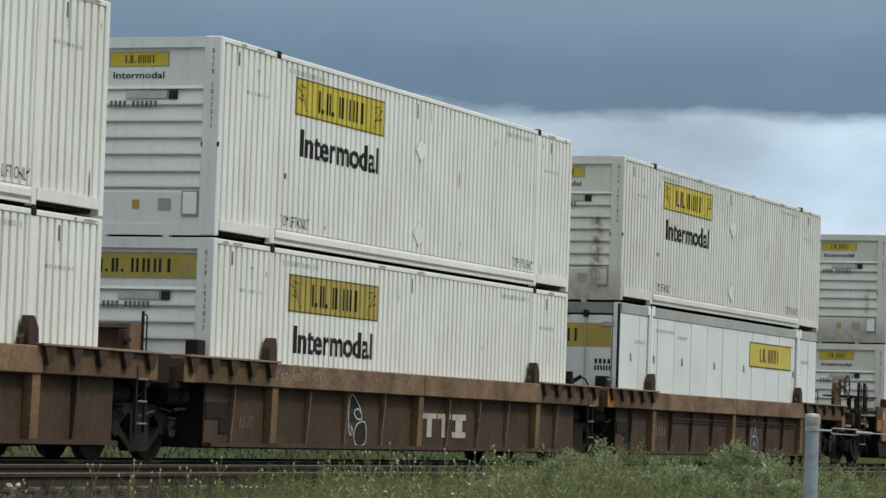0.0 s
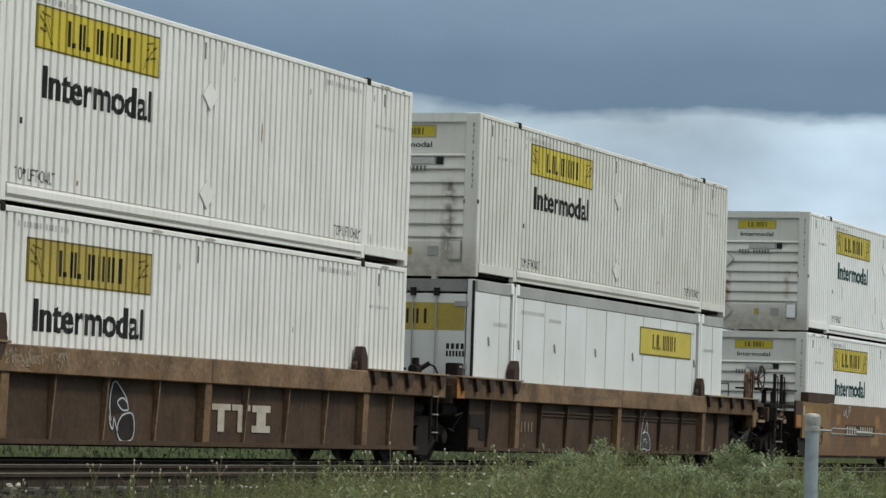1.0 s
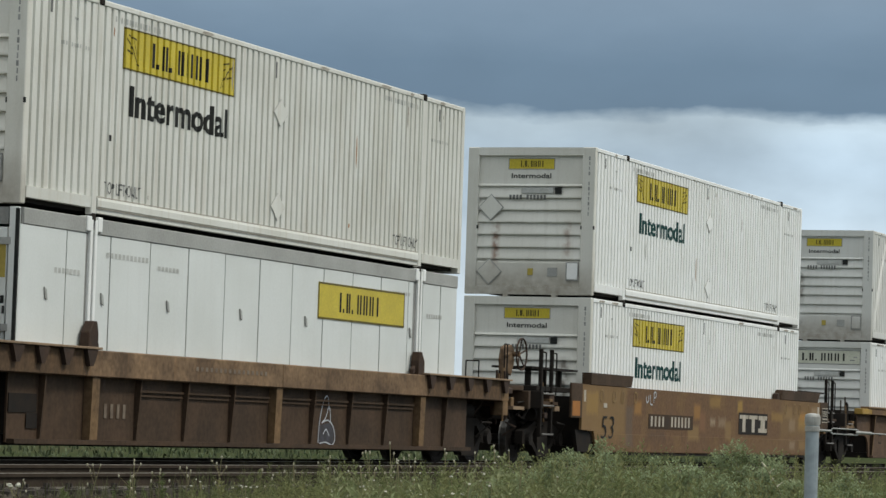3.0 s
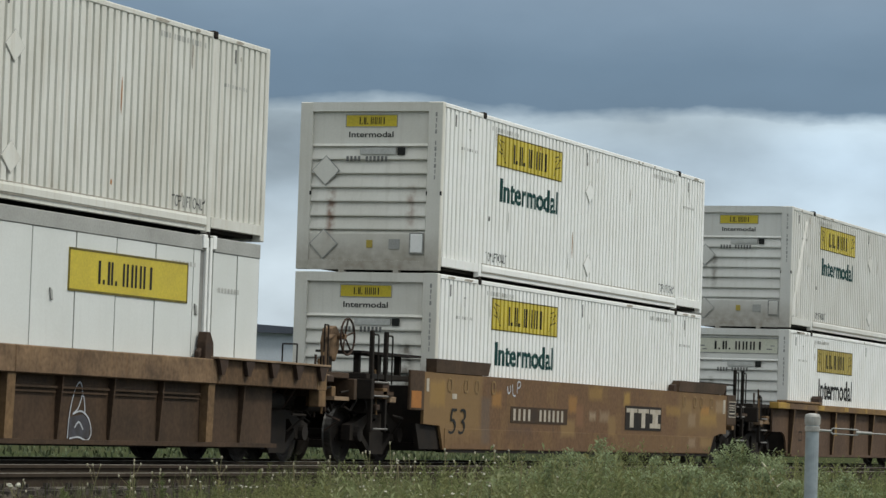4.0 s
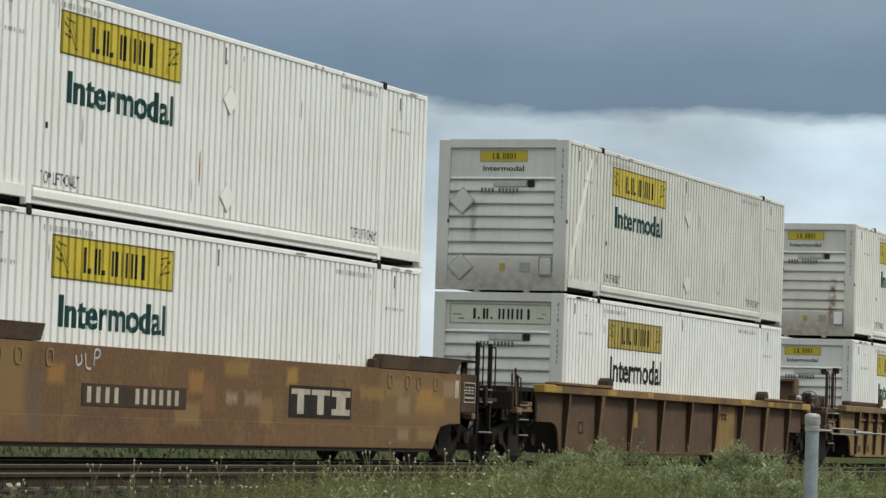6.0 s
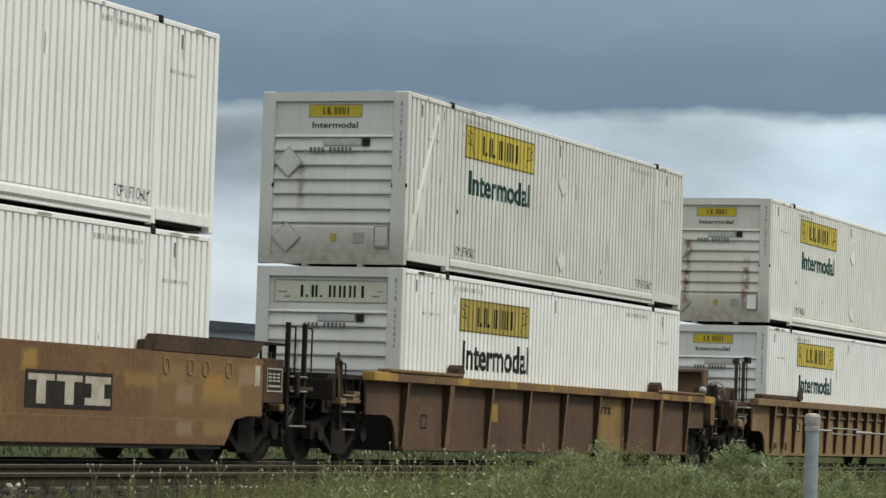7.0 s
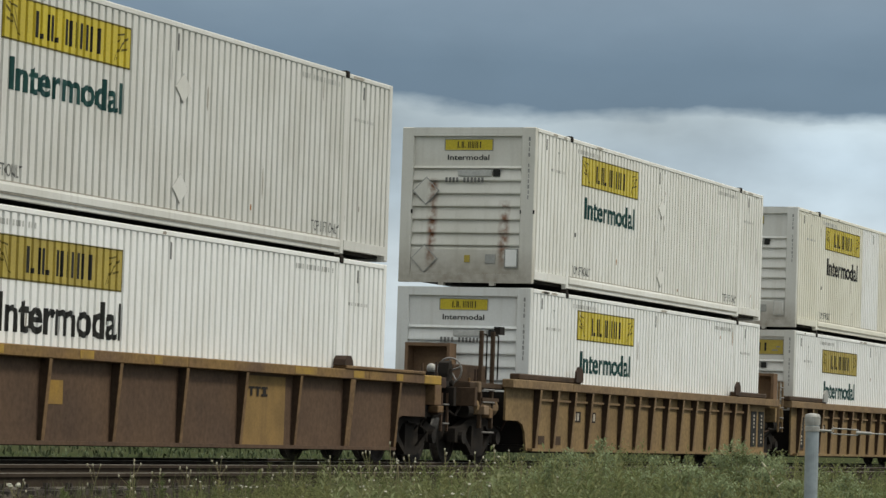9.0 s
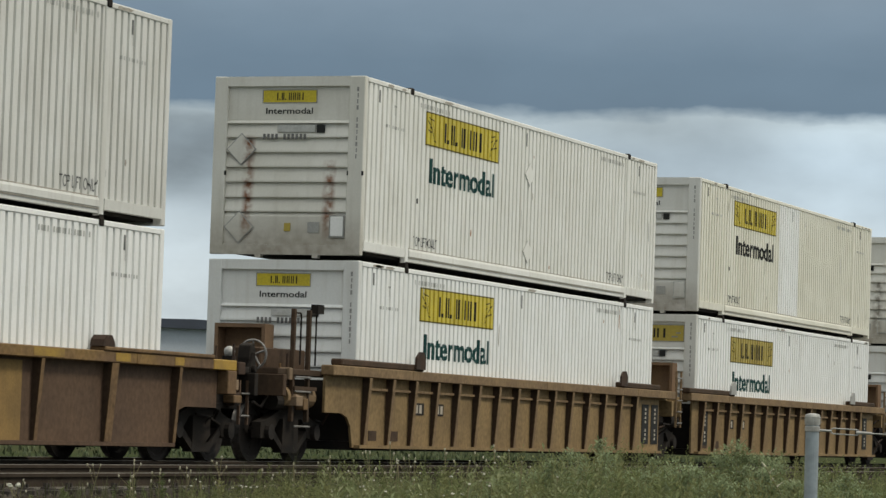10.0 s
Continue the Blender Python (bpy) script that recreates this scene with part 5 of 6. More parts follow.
    for z in (0.52, 0.8, 1.06):
        bm = bmesh.new()
        rod(bm, (-2.6, -0.07, z), (-2.1, -0.07, z), 0.016, 6)
        part("rung", bm, STEEL, car, "worn bright step")
    box_part("step", RIBTAN, car, -2.6, -1.8, -0.05, 0.3, 0.95, 1.0)
    # hand brake and steps at the rear end
    brake_wheel(car, 19.8, 0.2, 1.60, STEEL, 0.22)
    bm = bmesh.new()
    bmesh.ops.create_uvsphere(bm, u_segments=14, v_segments=8, radius=0.085, matrix=Matrix.Translation((19.22, 0.32, 1.62)))
    part("air_dome", bm, GALVCAP, car, "pale rounded air dome")
    bm = bmesh.new()
    bmesh.ops.create_uvsphere(bm, u_segments=14, v_segments=8, radius=0.08, matrix=Matrix.Translation((20.0, 0.34, 1.60)))
    part("air_dome", bm, GALVCAP, car, "pale rounded air dome")
    box_part("dome_foot", IRON, car, 19.93, 20.07, 0.27, 0.41, 1.28, 1.54)
    box_part("dome_foot", IRON, car, 19.14, 19.30, 0.24, 0.40, 1.30, 1.56)
    box_part("end_bracket", EYELLOW, car, 18.0, 18.3, -0.225, -0.05, 0.98, 1.319, label="worn tan end bracket", bevel=0.01)
    ladder(car, 18.9, 19.2, 0.0, 0.55, 1.2, 2, EBROWN)
    return car


def tan_car(k, first):
    """Unit of a narrow-ribbed mustard brown articulated well car."""
    car = railcar(k, "mustard-brown well car unit with close-set ribs")
    x0, x1 = (-1.43, 17.25) if first else (-0.95, 17.25)
    bm = bmesh.new()
    if first:
        p = arched(-1.40, 16.55, 0.245, 1.36, -0.22, 16.0)
        p = p[:6] + [(16.55, 0.245), (16.55, 1.36)]
    else:
        p = [(-0.4, 1.36), (-0.4, 0.245), (16.55, 0.245), (16.55, 1.36)]
    prism(bm, p, -0.07, -0.03)
    part("side_sheet", bm, TANCAR, car)
    for a, b in ((x0, 2.0), (2.01, 8.9), (8.91, 14.6), (14.61, x1)):
        box_part("top_chord", TANCHORD, car, a, b, -0.22, 0.0, 1.36, 1.52, bevel=0.012)
    box_part("bottom_sill", TANCAR, car, -0.15, 16.5, -0.17, -0.071, 0.235, 0.285)
    # each rib's shaded web is coloured dark, its light-catching edge tan
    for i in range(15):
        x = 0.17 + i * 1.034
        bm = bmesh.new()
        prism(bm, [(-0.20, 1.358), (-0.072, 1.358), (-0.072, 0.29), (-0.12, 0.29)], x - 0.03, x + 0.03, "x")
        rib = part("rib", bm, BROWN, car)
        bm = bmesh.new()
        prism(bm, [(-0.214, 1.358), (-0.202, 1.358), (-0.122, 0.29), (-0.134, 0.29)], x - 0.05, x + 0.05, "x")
        part("rib_flange", bm, TANCHORD, rib, "tan rib edge coloured as if lit")
        if i < 14:
            box_part("hat_bar", TANCHORD, car, x + 0.06, x + 0.97, -0.12, -0.072, 1.16, 1.20)
    for a, b in ((-1.05, 2.55), (13.75, 16.2)):
        box_part("guide_plate", BROWN, car, a, b, -0.20, 0.0, 1.521, 1.63, bevel=0.02)
    for x in (2.3, 13.6):
        bm = bmesh.new()
        prism(bm, [(x - 0.22, 1.55), (x - 0.2, 1.74), (x - 0.05, 1.84), (x + 0.1, 1.84), (x + 0.2, 1.74), (x + 0.2, 1.55)], -0.245, -0.205)
        part("container_guide", bm, GUIDE if first else GALVCAP, car)
    for x, w in ((2.30, 0.62), (3.30, 0.55)):
        box_part("mark_panel", SLATE, car, x + 0.0, x + w, -0.078, -0.0705, 0.80, 1.0, label="black panel")
        laid("stencil_mark", raw_mesh("stencil_mark", flat_rects([(x + 0.05 + i * 0.17, x + 0.16 + i * 0.17, 0.83, 0.97) for i in range(3)], -0.082), CREAMINK), car, "cream bars")
    for x in (0.45, 1.4):
        box_part("label_plate", BROWN, car, x, x + 0.35, -0.078, -0.0705, 0.36, 0.52)
    for a in ((15.35, 0), (16.0, 0)) if first else ((0.35, 0), (15.35, 0)):
        x = a[0]
        box_part("mark_panel", INK, car, x, x + 0.46, -0.082, -0.0705, 0.42, 1.22, label="black panel")
        laid("stencil_mark", raw_mesh("stencil_mark", flat_rects([(x + 0.19, x + 0.28, 0.50 + i * 0.085, 0.55 + i * 0.085) for i in range(8) if i != 3], -0.086), CREAMINK), car, "cream bars")
    far_side(car, TANCAR, -0.4, 16.5, 0.245, 1.4)
    well_floor(car, -0.16, 16.5)
    end_platform(car, -0.5, -3.1 if first else -1.4, 1.42, BROWN if first else TANCAR)
    end_platform(car, 16.6, 17.4, 1.42, TANCAR)
    gear(car, -3.0 if first else -1.5, -0.6, ord(k))
    gear(car, 16.6, 17.4, ord(k) + 3)
    if first:
        truck(car, -2.0)
        coupler(car, -2.9, -3.7)
        high_posts(car, (-2.45, -1.85), 0.05, 0.62, 2.34, BROWN)
        box_part("lamp_bracket", BLACKSTEEL, car, -1.62, -1.38, 0.0, 0.12, 2.30, 2.44)
    else:
        truck(car, -1.72)
        ladder(car, -1.72, -1.38, -0.1, 0.78, 1.95, 5, TANCHORD)
    equipment_cabinet(car, -0.62, 2.16, 1.32 if first else 0.32)
    if first:
        box_part("equipment_box", BROWN, car, -2.75, -1.0, 0.45, 0.95, 1.421, 1.74, label="brown equipment box", bevel=0.02)
        bm = bmesh.new()
        rod(bm, (-2.6, 0.2, 1.0), (-1.5, 0.2, 1.0), 0.17, 14)
        part("air_reservoir", bm, TANCHORD, car, "brown air reservoir")
    return car


def end_clutter(car, x, s, seed):
    """Brake hoses, levers and small fittings at a coupled end."""
    rng = random.Random(seed)
    for k in range(3):
        bm = bmesh.new()
        y = 0.25 + 0.35 * k
        pipe(bm, [(x, y, 1.28), (x + s * 0.12, y - 0.05, 1.0), (x + s * 0.28, y - 0.02, 0.82 - 0.05 * k), (x + s * 0.45, y + 0.04, 0.90)], 0.024, 6)
        part("hose", bm, BLACKSTEEL, car, "black brake hose")
    for k in range(4):
        bm = bmesh.new()
        a = x - s * rng.uniform(0.1, 0.9)
        y = rng.uniform(-0.05, 0.3)
        rod(bm, (a, y, rng.uniform(0.7, 1.0)), (a + rng.uniform(-0.12, 0.12), y, rng.uniform(1.5, 1.75)), 0.02, 6)
        part("lever", bm, rng.choice((GUIDE, RIBTAN, BROWN)), car)
    for k in range(4):
        a = x - s * rng.uniform(0.1, 1.0)
        w, z = rng.uniform(0.06, 0.14), rng.uniform(0.75, 1.3)
        box_part("fitting", rng.choice((GUIDE, RIBTAN, DECKLIGHT)), car, a - w, a + w, -0.03 - 0.01 * k, 0.12, z, z + rng.uniform(0.08, 0.2), bevel=0.012)


XS = dict(A=23.23, B=43.00, C=62.50, D=86.06, E=109.82, F=133.23, G=152.63, H=172.05)

carA = ribbed_car("A", "rusty brown ribbed well car unit with sprayed scrawl")
carB = ribbed_car("B", "rusty brown ribbed well car unit with white scrawl and block logo")
carC = ribbed_car("C", "rusty brown ribbed well car unit with hand brake", rear_end=True)
equipment_cabinet(carB, -0.62, 1.94, 0.98)
_bm = bmesh.new()
rod(_bm, (-0.95, 0.92, 1.46), (-0.95, 0.92, 1.84), 0.075, 12)
rod(_bm, (-1.05, 0.80, 1.70), (-0.80, 0.98, 1.70), 0.05, 10)
box(_bm, -1.05, -0.85, 0.82, 1.02, 1.42, 1.52)
part("brake_valve", _bm, GUIDE, carB, "rusty brake valve", bevel=0.008)
box_part("corner_guide", BLACKSTEEL, carB, -0.44, -0.16, 0.0, 0.20, 1.506, 1.74, label="dark corner guide", bevel=0.02)
grab(carB, [(-2.25, 0.0, 1.45), (-2.25, 0.0, 2.06)], 0.022, "post", BLACKSTEEL)
grab(carB, [(-2.12, 0.0, 1.45), (-2.12, 0.0, 2.0), (-2.2, 0.0, 2.02)], 0.011)
block_logo(carB, 8.45, 10.55, 0.44, 0.84, -0.071, CREAMINK)
_bm = bmesh.new()
for _p in ([(5.22, 0.62), (5.18, 0.9), (5.30, 1.07), (5.52, 0.96), (5.72, 0.72), (5.5, 0.66)], [(5.40, 0.50), (5.52, 0.62), (5.84, 0.64), (5.92, 0.48), (5.86, 0.32), (5.55, 0.29), (5.44, 0.36)]):
    _bm.faces.new([_bm.verts.new((x, -0.066, z)) for x, z in rounded(_p + _p[:1])[:-1]])
laid("graffiti", raw_mesh("graffiti", _bm, SLATE), carB, "black sprayed shape")
lines(carB, [[(5.22, 0.55), (5.17, 0.75), (5.2, 0.95), (5.30, 1.08), (5.52, 0.97), (5.68, 0.84), (5.74, 0.70)], [(5.74, 0.70), (5.55, 0.70), (5.40, 0.80), (5.55, 0.86), (5.70, 0.80)],
             [(5.30, 0.60), (5.38, 0.48), (5.44, 0.36), (5.56, 0.28), (5.86, 0.30), (5.94, 0.46), (5.86, 0.65), (5.58, 0.63), (5.44, 0.52), (5.42, 0.38)], [(5.16, 0.62), (5.20, 0.50), (5.28, 0.44), (5.30, 0.58)]], -0.071, GRAFFITI, 0.023)
lines(carB, [[(0.95, 0.5), (1.0, 0.66), (1.06, 0.5), (1.12, 0.66), (1.18, 0.5)], [(1.26, 0.5), (1.27, 0.68)], [(1.34, 0.5), (1.36, 0.68), (1.44, 0.6)]], -0.071, OLDSTENCIL, 0.02)
_r = random.Random(8)
lines(carB, [[(x, z), (x + _r.uniform(-0.10, 0.12), z + _r.uniform(-0.10, 0.10)), (x + _r.uniform(-0.06, 0.14), z + _r.uniform(-0.10, 0.10))] for x, z in ((_r.uniform(1.8, 3.6), _r.uniform(1.22, 1.38)) for _ in range(46))], -0.2265, CHALK, 0.009)
lines(carB, [[(x, z), (x + _r.uniform(-0.03, 0.03), z + _r.uniform(-0.05, 0.05))] for x, z in ((_r.uniform(3.7, 7.6), _r.uniform(1.26, 1.36)) for _ in range(60))], -0.2265, CHALK, 0.010)
for _x, _z, _w in ((2.45, 1.15, 0.5), (6.0, 1.13, 0.4), (9.2, 1.16, 0.35), (12.3, 1.14, 0.45)):
    _bm = bmesh.new()
    _bm.faces.new([_bm.verts.new((_x + _w * (0.5 + 0.5 * math.cos(k) * _r.uniform(0.6, 1.0)), -0.2245, _z + 0.06 + 0.07 * math.sin(k) * _r.uniform(0.5, 1.0))) for k in np.linspace(0, 6.0, 14)])
    laid("rust_patch", raw_mesh("rust_patch", _bm, RUSTPALE), carB)
_bm = bmesh.new()
_bm.faces.new([_bm.verts.new((x, -0.066, z)) for x, z in ((9.92, 0.32), (10.52, 0.30), (10.55, 0.52), (10.33, 0.62), (9.95, 0.58))])
laid("graffiti", raw_mesh("graffiti", _bm, FAINTBLUE), carC, "faded blue-grey sprayed box")
lines(carC, [[(9.89, 0.30), (9.93, 0.62), (10.05, 0.92), (10.20, 1.04), (10.28, 0.90), (10.17, 0.70), (10.02, 0.62)], [(10.02, 0.62), (10.27, 0.66), (10.49, 0.56), (10.57, 0.38), (10.46, 0.28), (10.20, 0.32), (9.95, 0.30)], [(10.24, 0.98), (10.34, 0.80), (10.37, 0.62)], [(10.08, 0.44), (10.20, 0.52), (10.33, 0.42)]], -0.071, GRAFFITI, 0.022)
laid("stencil_mark", raw_mesh("stencil_mark", flat_rects([(2.46 + i * 0.19, 2.54 + i * 0.19, 0.58, 0.77) for i in range(4)], -0.071), OLDSTENCIL), carC, "faded cream bars")
laid("print", raw_mesh("print", flat_rects([(5.0 + i * 0.16, 5.08 + i * 0.16, 1.28, 1.34) for i in range(16)], -0.2265), OLDSTENCIL), carC)
# rigging on the platform before the doors
box_part("rigging_box", BLACKSTEEL, carC, -0.46, -0.20, 0.10, 0.34, 1.506, 1.74, bevel=0.02)
box_part("rigging_slot", FADEINK, carC, -0.40, -0.26, 0.094, 0.102, 1.66, 1.69)
_bm = bmesh.new()
rod(_bm, (-1.10, 0.70, 1.60), (-0.62, 0.78, 1.62), 0.085, 12)
rod(_bm, (-0.86, 0.74, 1.44), (-0.86, 0.74, 1.80), 0.07, 10)
rod(_bm, (-1.02, 0.66, 1.66), (-1.02, 0.66, 1.80), 0.05, 8)
rod(_bm, (-0.70, 0.70, 1.62), (-0.64, 0.56, 1.72), 0.045, 8)
box(_bm, -1.06, -0.64, 0.66, 0.86, 1.44, 1.54)
part("brake_valve", _bm, BLACKSTEEL, carC, "grimy brake valve", bevel=0.01)
box_part("rigging_post", IRON, carC, -0.95, -0.87, 1.00, 1.08, 1.45, 2.12)
for _pts, _r in (([(-1.12, 1.55, 1.45), (-1.12, 1.55, 1.72), (-1.12, 1.80, 1.72), (-1.12, 1.80, 1.45)], 0.018),
                 ([(-1.1, 1.30, 1.46), (-1.08, 1.20, 1.60), (-1.04, 1.08, 1.66), (-1.02, 0.96, 1.62), (-1.0, 0.86, 1.60)], 0.024),
                 ([(-0.98, 1.12, 1.46), (-0.98, 1.16, 1.78), (-0.98, 1.10, 2.0)], 0.02),
                 ([(-0.6, 0.62, 1.72), (-0.56, 0.5, 1.66), (-0.55, 0.42, 1.5)], 0.018)):
    grab(carC, _pts, _r, "brake_pipe", BLACKSTEEL)
truck(carC, 17.5)
box_part("end_bracket", RIBTAN, carC, 17.98, 18.25, -0.225, -0.05, 0.86, 1.114, label="tan end bracket", bevel=0.01)
coupler(carC, 18.2, 19.95)
gear(carC, 18.2, 19.4, 77)
end_platform(carC, 17.6, 19.72, 1.42, BROWN)
_bm = bmesh.new()
_ring = [(19.95 + 0.29 * math.cos(2 * math.pi * i / 22), 0.14, 2.0 + 0.29 * math.sin(2 * math.pi * i / 22)) for i in range(22)]
pipe(_bm, _ring + _ring[:1], 0.018)
for i in range(5):
    _w = 2 * math.pi * i / 5 + 0.3
    rod(_bm, (19.95, 0.19, 2.0), (19.95 + 0.29 * math.cos(_w), 0.14, 2.0 + 0.29 * math.sin(_w)), 0.015, 6)
part("brake_wheel", _bm, GUIDE, carC, "spoked hand brake wheel")
_bm = bmesh.new()
rod(_bm, (19.95, 0.17, 2.0), (19.95, 0.44, 2.0), 0.05, 10)
prism(_bm, [(19.62, 1.66), (19.86, 1.60), (20.0, 1.82), (20.02, 2.06), (19.86, 2.17), (19.66, 2.12), (19.58, 1.9)], 0.30, 0.46)
rod(_bm, (19.45, 0.30, 1.43), (19.52, 0.34, 2.08), 0.055, 8)
rod(_bm, (19.40, 0.26, 1.95), (19.85, 0.34, 2.02), 0.04, 8)
part("brake_housing", _bm, CHORD, carC, "rusty hand brake housing", bevel=0.01)
box_part("brake_stand", IRON, carC, 19.6, 19.72, 0.30, 0.46, 1.421, 1.68)
grab(carC, [(18.9, 0.1, 1.45), (18.9, 0.1, 2.15), (19.05, 0.1, 2.15), (19.05, 0.1, 1.45)])
grab(carC, [(19.35, 0.75, 1.45), (19.35, 0.75, 1.85), (19.35, 1.0, 1.85), (19.35, 1.0, 1.45)])
box_part("step", DECKLIGHT, carC, 18.9, 19.5, -0.1, 0.25, 0.98, 1.04)
lines(carA, [[(9.2, 0.4), (9.3, 0.7), (9.5, 0.45), (9.6, 0.75)]], -0.071, GRAFFITI, 0.03)
carD = smooth_car("D")
carE = arch_car("E")
carF = tan_car("F", True)
carG = tan_car("G", False)
carH = tan_car("H", False)

for _car, _x, _s, _k in ((carC, 19.3, 1, 1), (carD, -2.9, -1, 2), (carD, 19.0, 1, 3), (carE, -2.9, -1, 4), (carE, 19.0, 1, 5), (carF, -2.9, -1, 6)):
    end_clutter(_car, _x, _s, _k)

LOW, HIGH = 0.338, 3.262
RISE = dict(A=-0.012, B=-0.014, C=0.0, D=-0.004, E=0.0, F=0.036, G=0.026, H=0.02)
# bright white on some of D to G puts stronger sunlight into their paint
boxes_of = {
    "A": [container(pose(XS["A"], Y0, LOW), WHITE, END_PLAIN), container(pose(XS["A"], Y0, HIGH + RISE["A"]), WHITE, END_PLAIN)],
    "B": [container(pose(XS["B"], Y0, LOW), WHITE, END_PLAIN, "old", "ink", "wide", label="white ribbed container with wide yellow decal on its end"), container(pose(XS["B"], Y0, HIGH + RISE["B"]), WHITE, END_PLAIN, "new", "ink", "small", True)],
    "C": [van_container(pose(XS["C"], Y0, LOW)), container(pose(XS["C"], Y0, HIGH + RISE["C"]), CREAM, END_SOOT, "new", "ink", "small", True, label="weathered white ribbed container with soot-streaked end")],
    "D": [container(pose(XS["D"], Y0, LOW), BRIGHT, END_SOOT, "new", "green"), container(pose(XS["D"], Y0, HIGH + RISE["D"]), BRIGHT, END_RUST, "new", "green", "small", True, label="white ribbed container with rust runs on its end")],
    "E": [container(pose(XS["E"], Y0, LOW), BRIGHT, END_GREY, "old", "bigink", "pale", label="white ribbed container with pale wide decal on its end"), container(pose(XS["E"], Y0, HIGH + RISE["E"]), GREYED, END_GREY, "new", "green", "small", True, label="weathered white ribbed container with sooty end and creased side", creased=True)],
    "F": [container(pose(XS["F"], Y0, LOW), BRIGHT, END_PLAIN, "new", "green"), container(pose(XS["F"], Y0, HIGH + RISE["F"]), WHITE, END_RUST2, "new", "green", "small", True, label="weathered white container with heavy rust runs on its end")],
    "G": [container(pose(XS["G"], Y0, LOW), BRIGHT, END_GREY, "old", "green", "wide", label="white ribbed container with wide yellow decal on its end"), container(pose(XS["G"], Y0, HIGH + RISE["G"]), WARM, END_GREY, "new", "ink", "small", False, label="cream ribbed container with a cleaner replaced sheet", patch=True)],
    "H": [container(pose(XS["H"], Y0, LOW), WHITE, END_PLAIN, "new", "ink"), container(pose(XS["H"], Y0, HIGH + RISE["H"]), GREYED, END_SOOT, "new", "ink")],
}
for k in "ABCDEFGH":
    for i, b in enumerate(boxes_of[k]):
        if k + str(i) != "C0":
            scrapes(b, ord(k) * 2 + i)
for k, car in zip("ABCDEFGH", (carA, carB, carC, carD, carE, carF, carG, carH)):
    moving.append((car, XS[k], 0.0))
    for b, z in zip(boxes_of[k], (LOW, HIGH + RISE[k])):
        moving.append((b, XS[k], z))


# ================= tracks and ground =================
def rail(parent, y, ztop, x0, x1):
    h = 0.172
    z = ztop - h
    bm = bmesh.new()
    prism(bm, [(y - 0.072, z), (y + 0.072, z), (y + 0.072, z + 0.012), (y + 0.012, z + 0.034), (y + 0.009, z + 0.120), (y + 0.037, z + 0.135), (y + 0.037, z + 0.166), (y + 0.026, z + h), (y - 0.026, z + h), (y - 0.037, z + 0.166), (y - 0.037, z + 0.135), (y - 0.009, z + 0.120), (y - 0.012, z + 0.034), (y - 0.072, z + 0.012)], x0, x1, "x")
    ob = part("rail", bm, RAILRUST, parent, "brown rusty rail")
    bm = bmesh.new()
    box(bm, x0, x1, y - 0.030, y + 0.030, ztop - 0.001, ztop + 0.003)
    part("running_surface", bm, RAILTOP, ob, "worn rail head")
    # light caught by the foot's flange, put in as a paler strip
    bm = bmesh.new()
    box(bm, x0, x1, y - 0.078, y - 0.045, z + 0.002, z + 0.026)
    part("rail_foot", bm, RAILTOP, ob, "pale strip on the rail foot, coloured as if catching light")


def track(name, label, ynear, ztop, dz, seed):
    t = thing(name, label, "railway track", pose(0, 0, 0), kind="structure")
    rail(t, ynear, ztop, -40, 420)
    rail(t, ynear + 1.51, ztop + dz, -40, 420)
    rng = random.Random(seed)
    bm = bmesh.new()
    box(bm, -0.11, 0.11, -0.55, 2.06, -0.36, -0.185)
    for y in (0.0, 1.51):
        box(bm, -0.09, 0.09, y - 0.17, y + 0.17, -0.184, -0.171)
        for s in (-0.105, 0.105):
            box(bm, -0.05, -0.025, y + s - 0.02, y + s + 0.02, -0.170, -0.125)
            box(bm, 0.025, 0.05, y + s - 0.02, y + s + 0.02, -0.170, -0.130)
    me = mesh_of("sleeper", bm, TIMBER)
    for i in range(140):
        ob = new("sleeper", me)
        ob.parent = t
        ob.matrix_basis = pose(24 + i * 0.53 + rng.uniform(-0.03, 0.03), ynear, ztop + dz * 0.5 + rng.uniform(-0.008, 0.004), 0, 0, rng.uniform(-1, 1))
    return t


track("main_track", "railway track under the moving train", Y0 + MID - 0.755, 0.0, 0.0, 1)
track("siding_track", "empty rusty track with brown rails and timber sleepers", 16.287, -0.03, 0.045, 2)


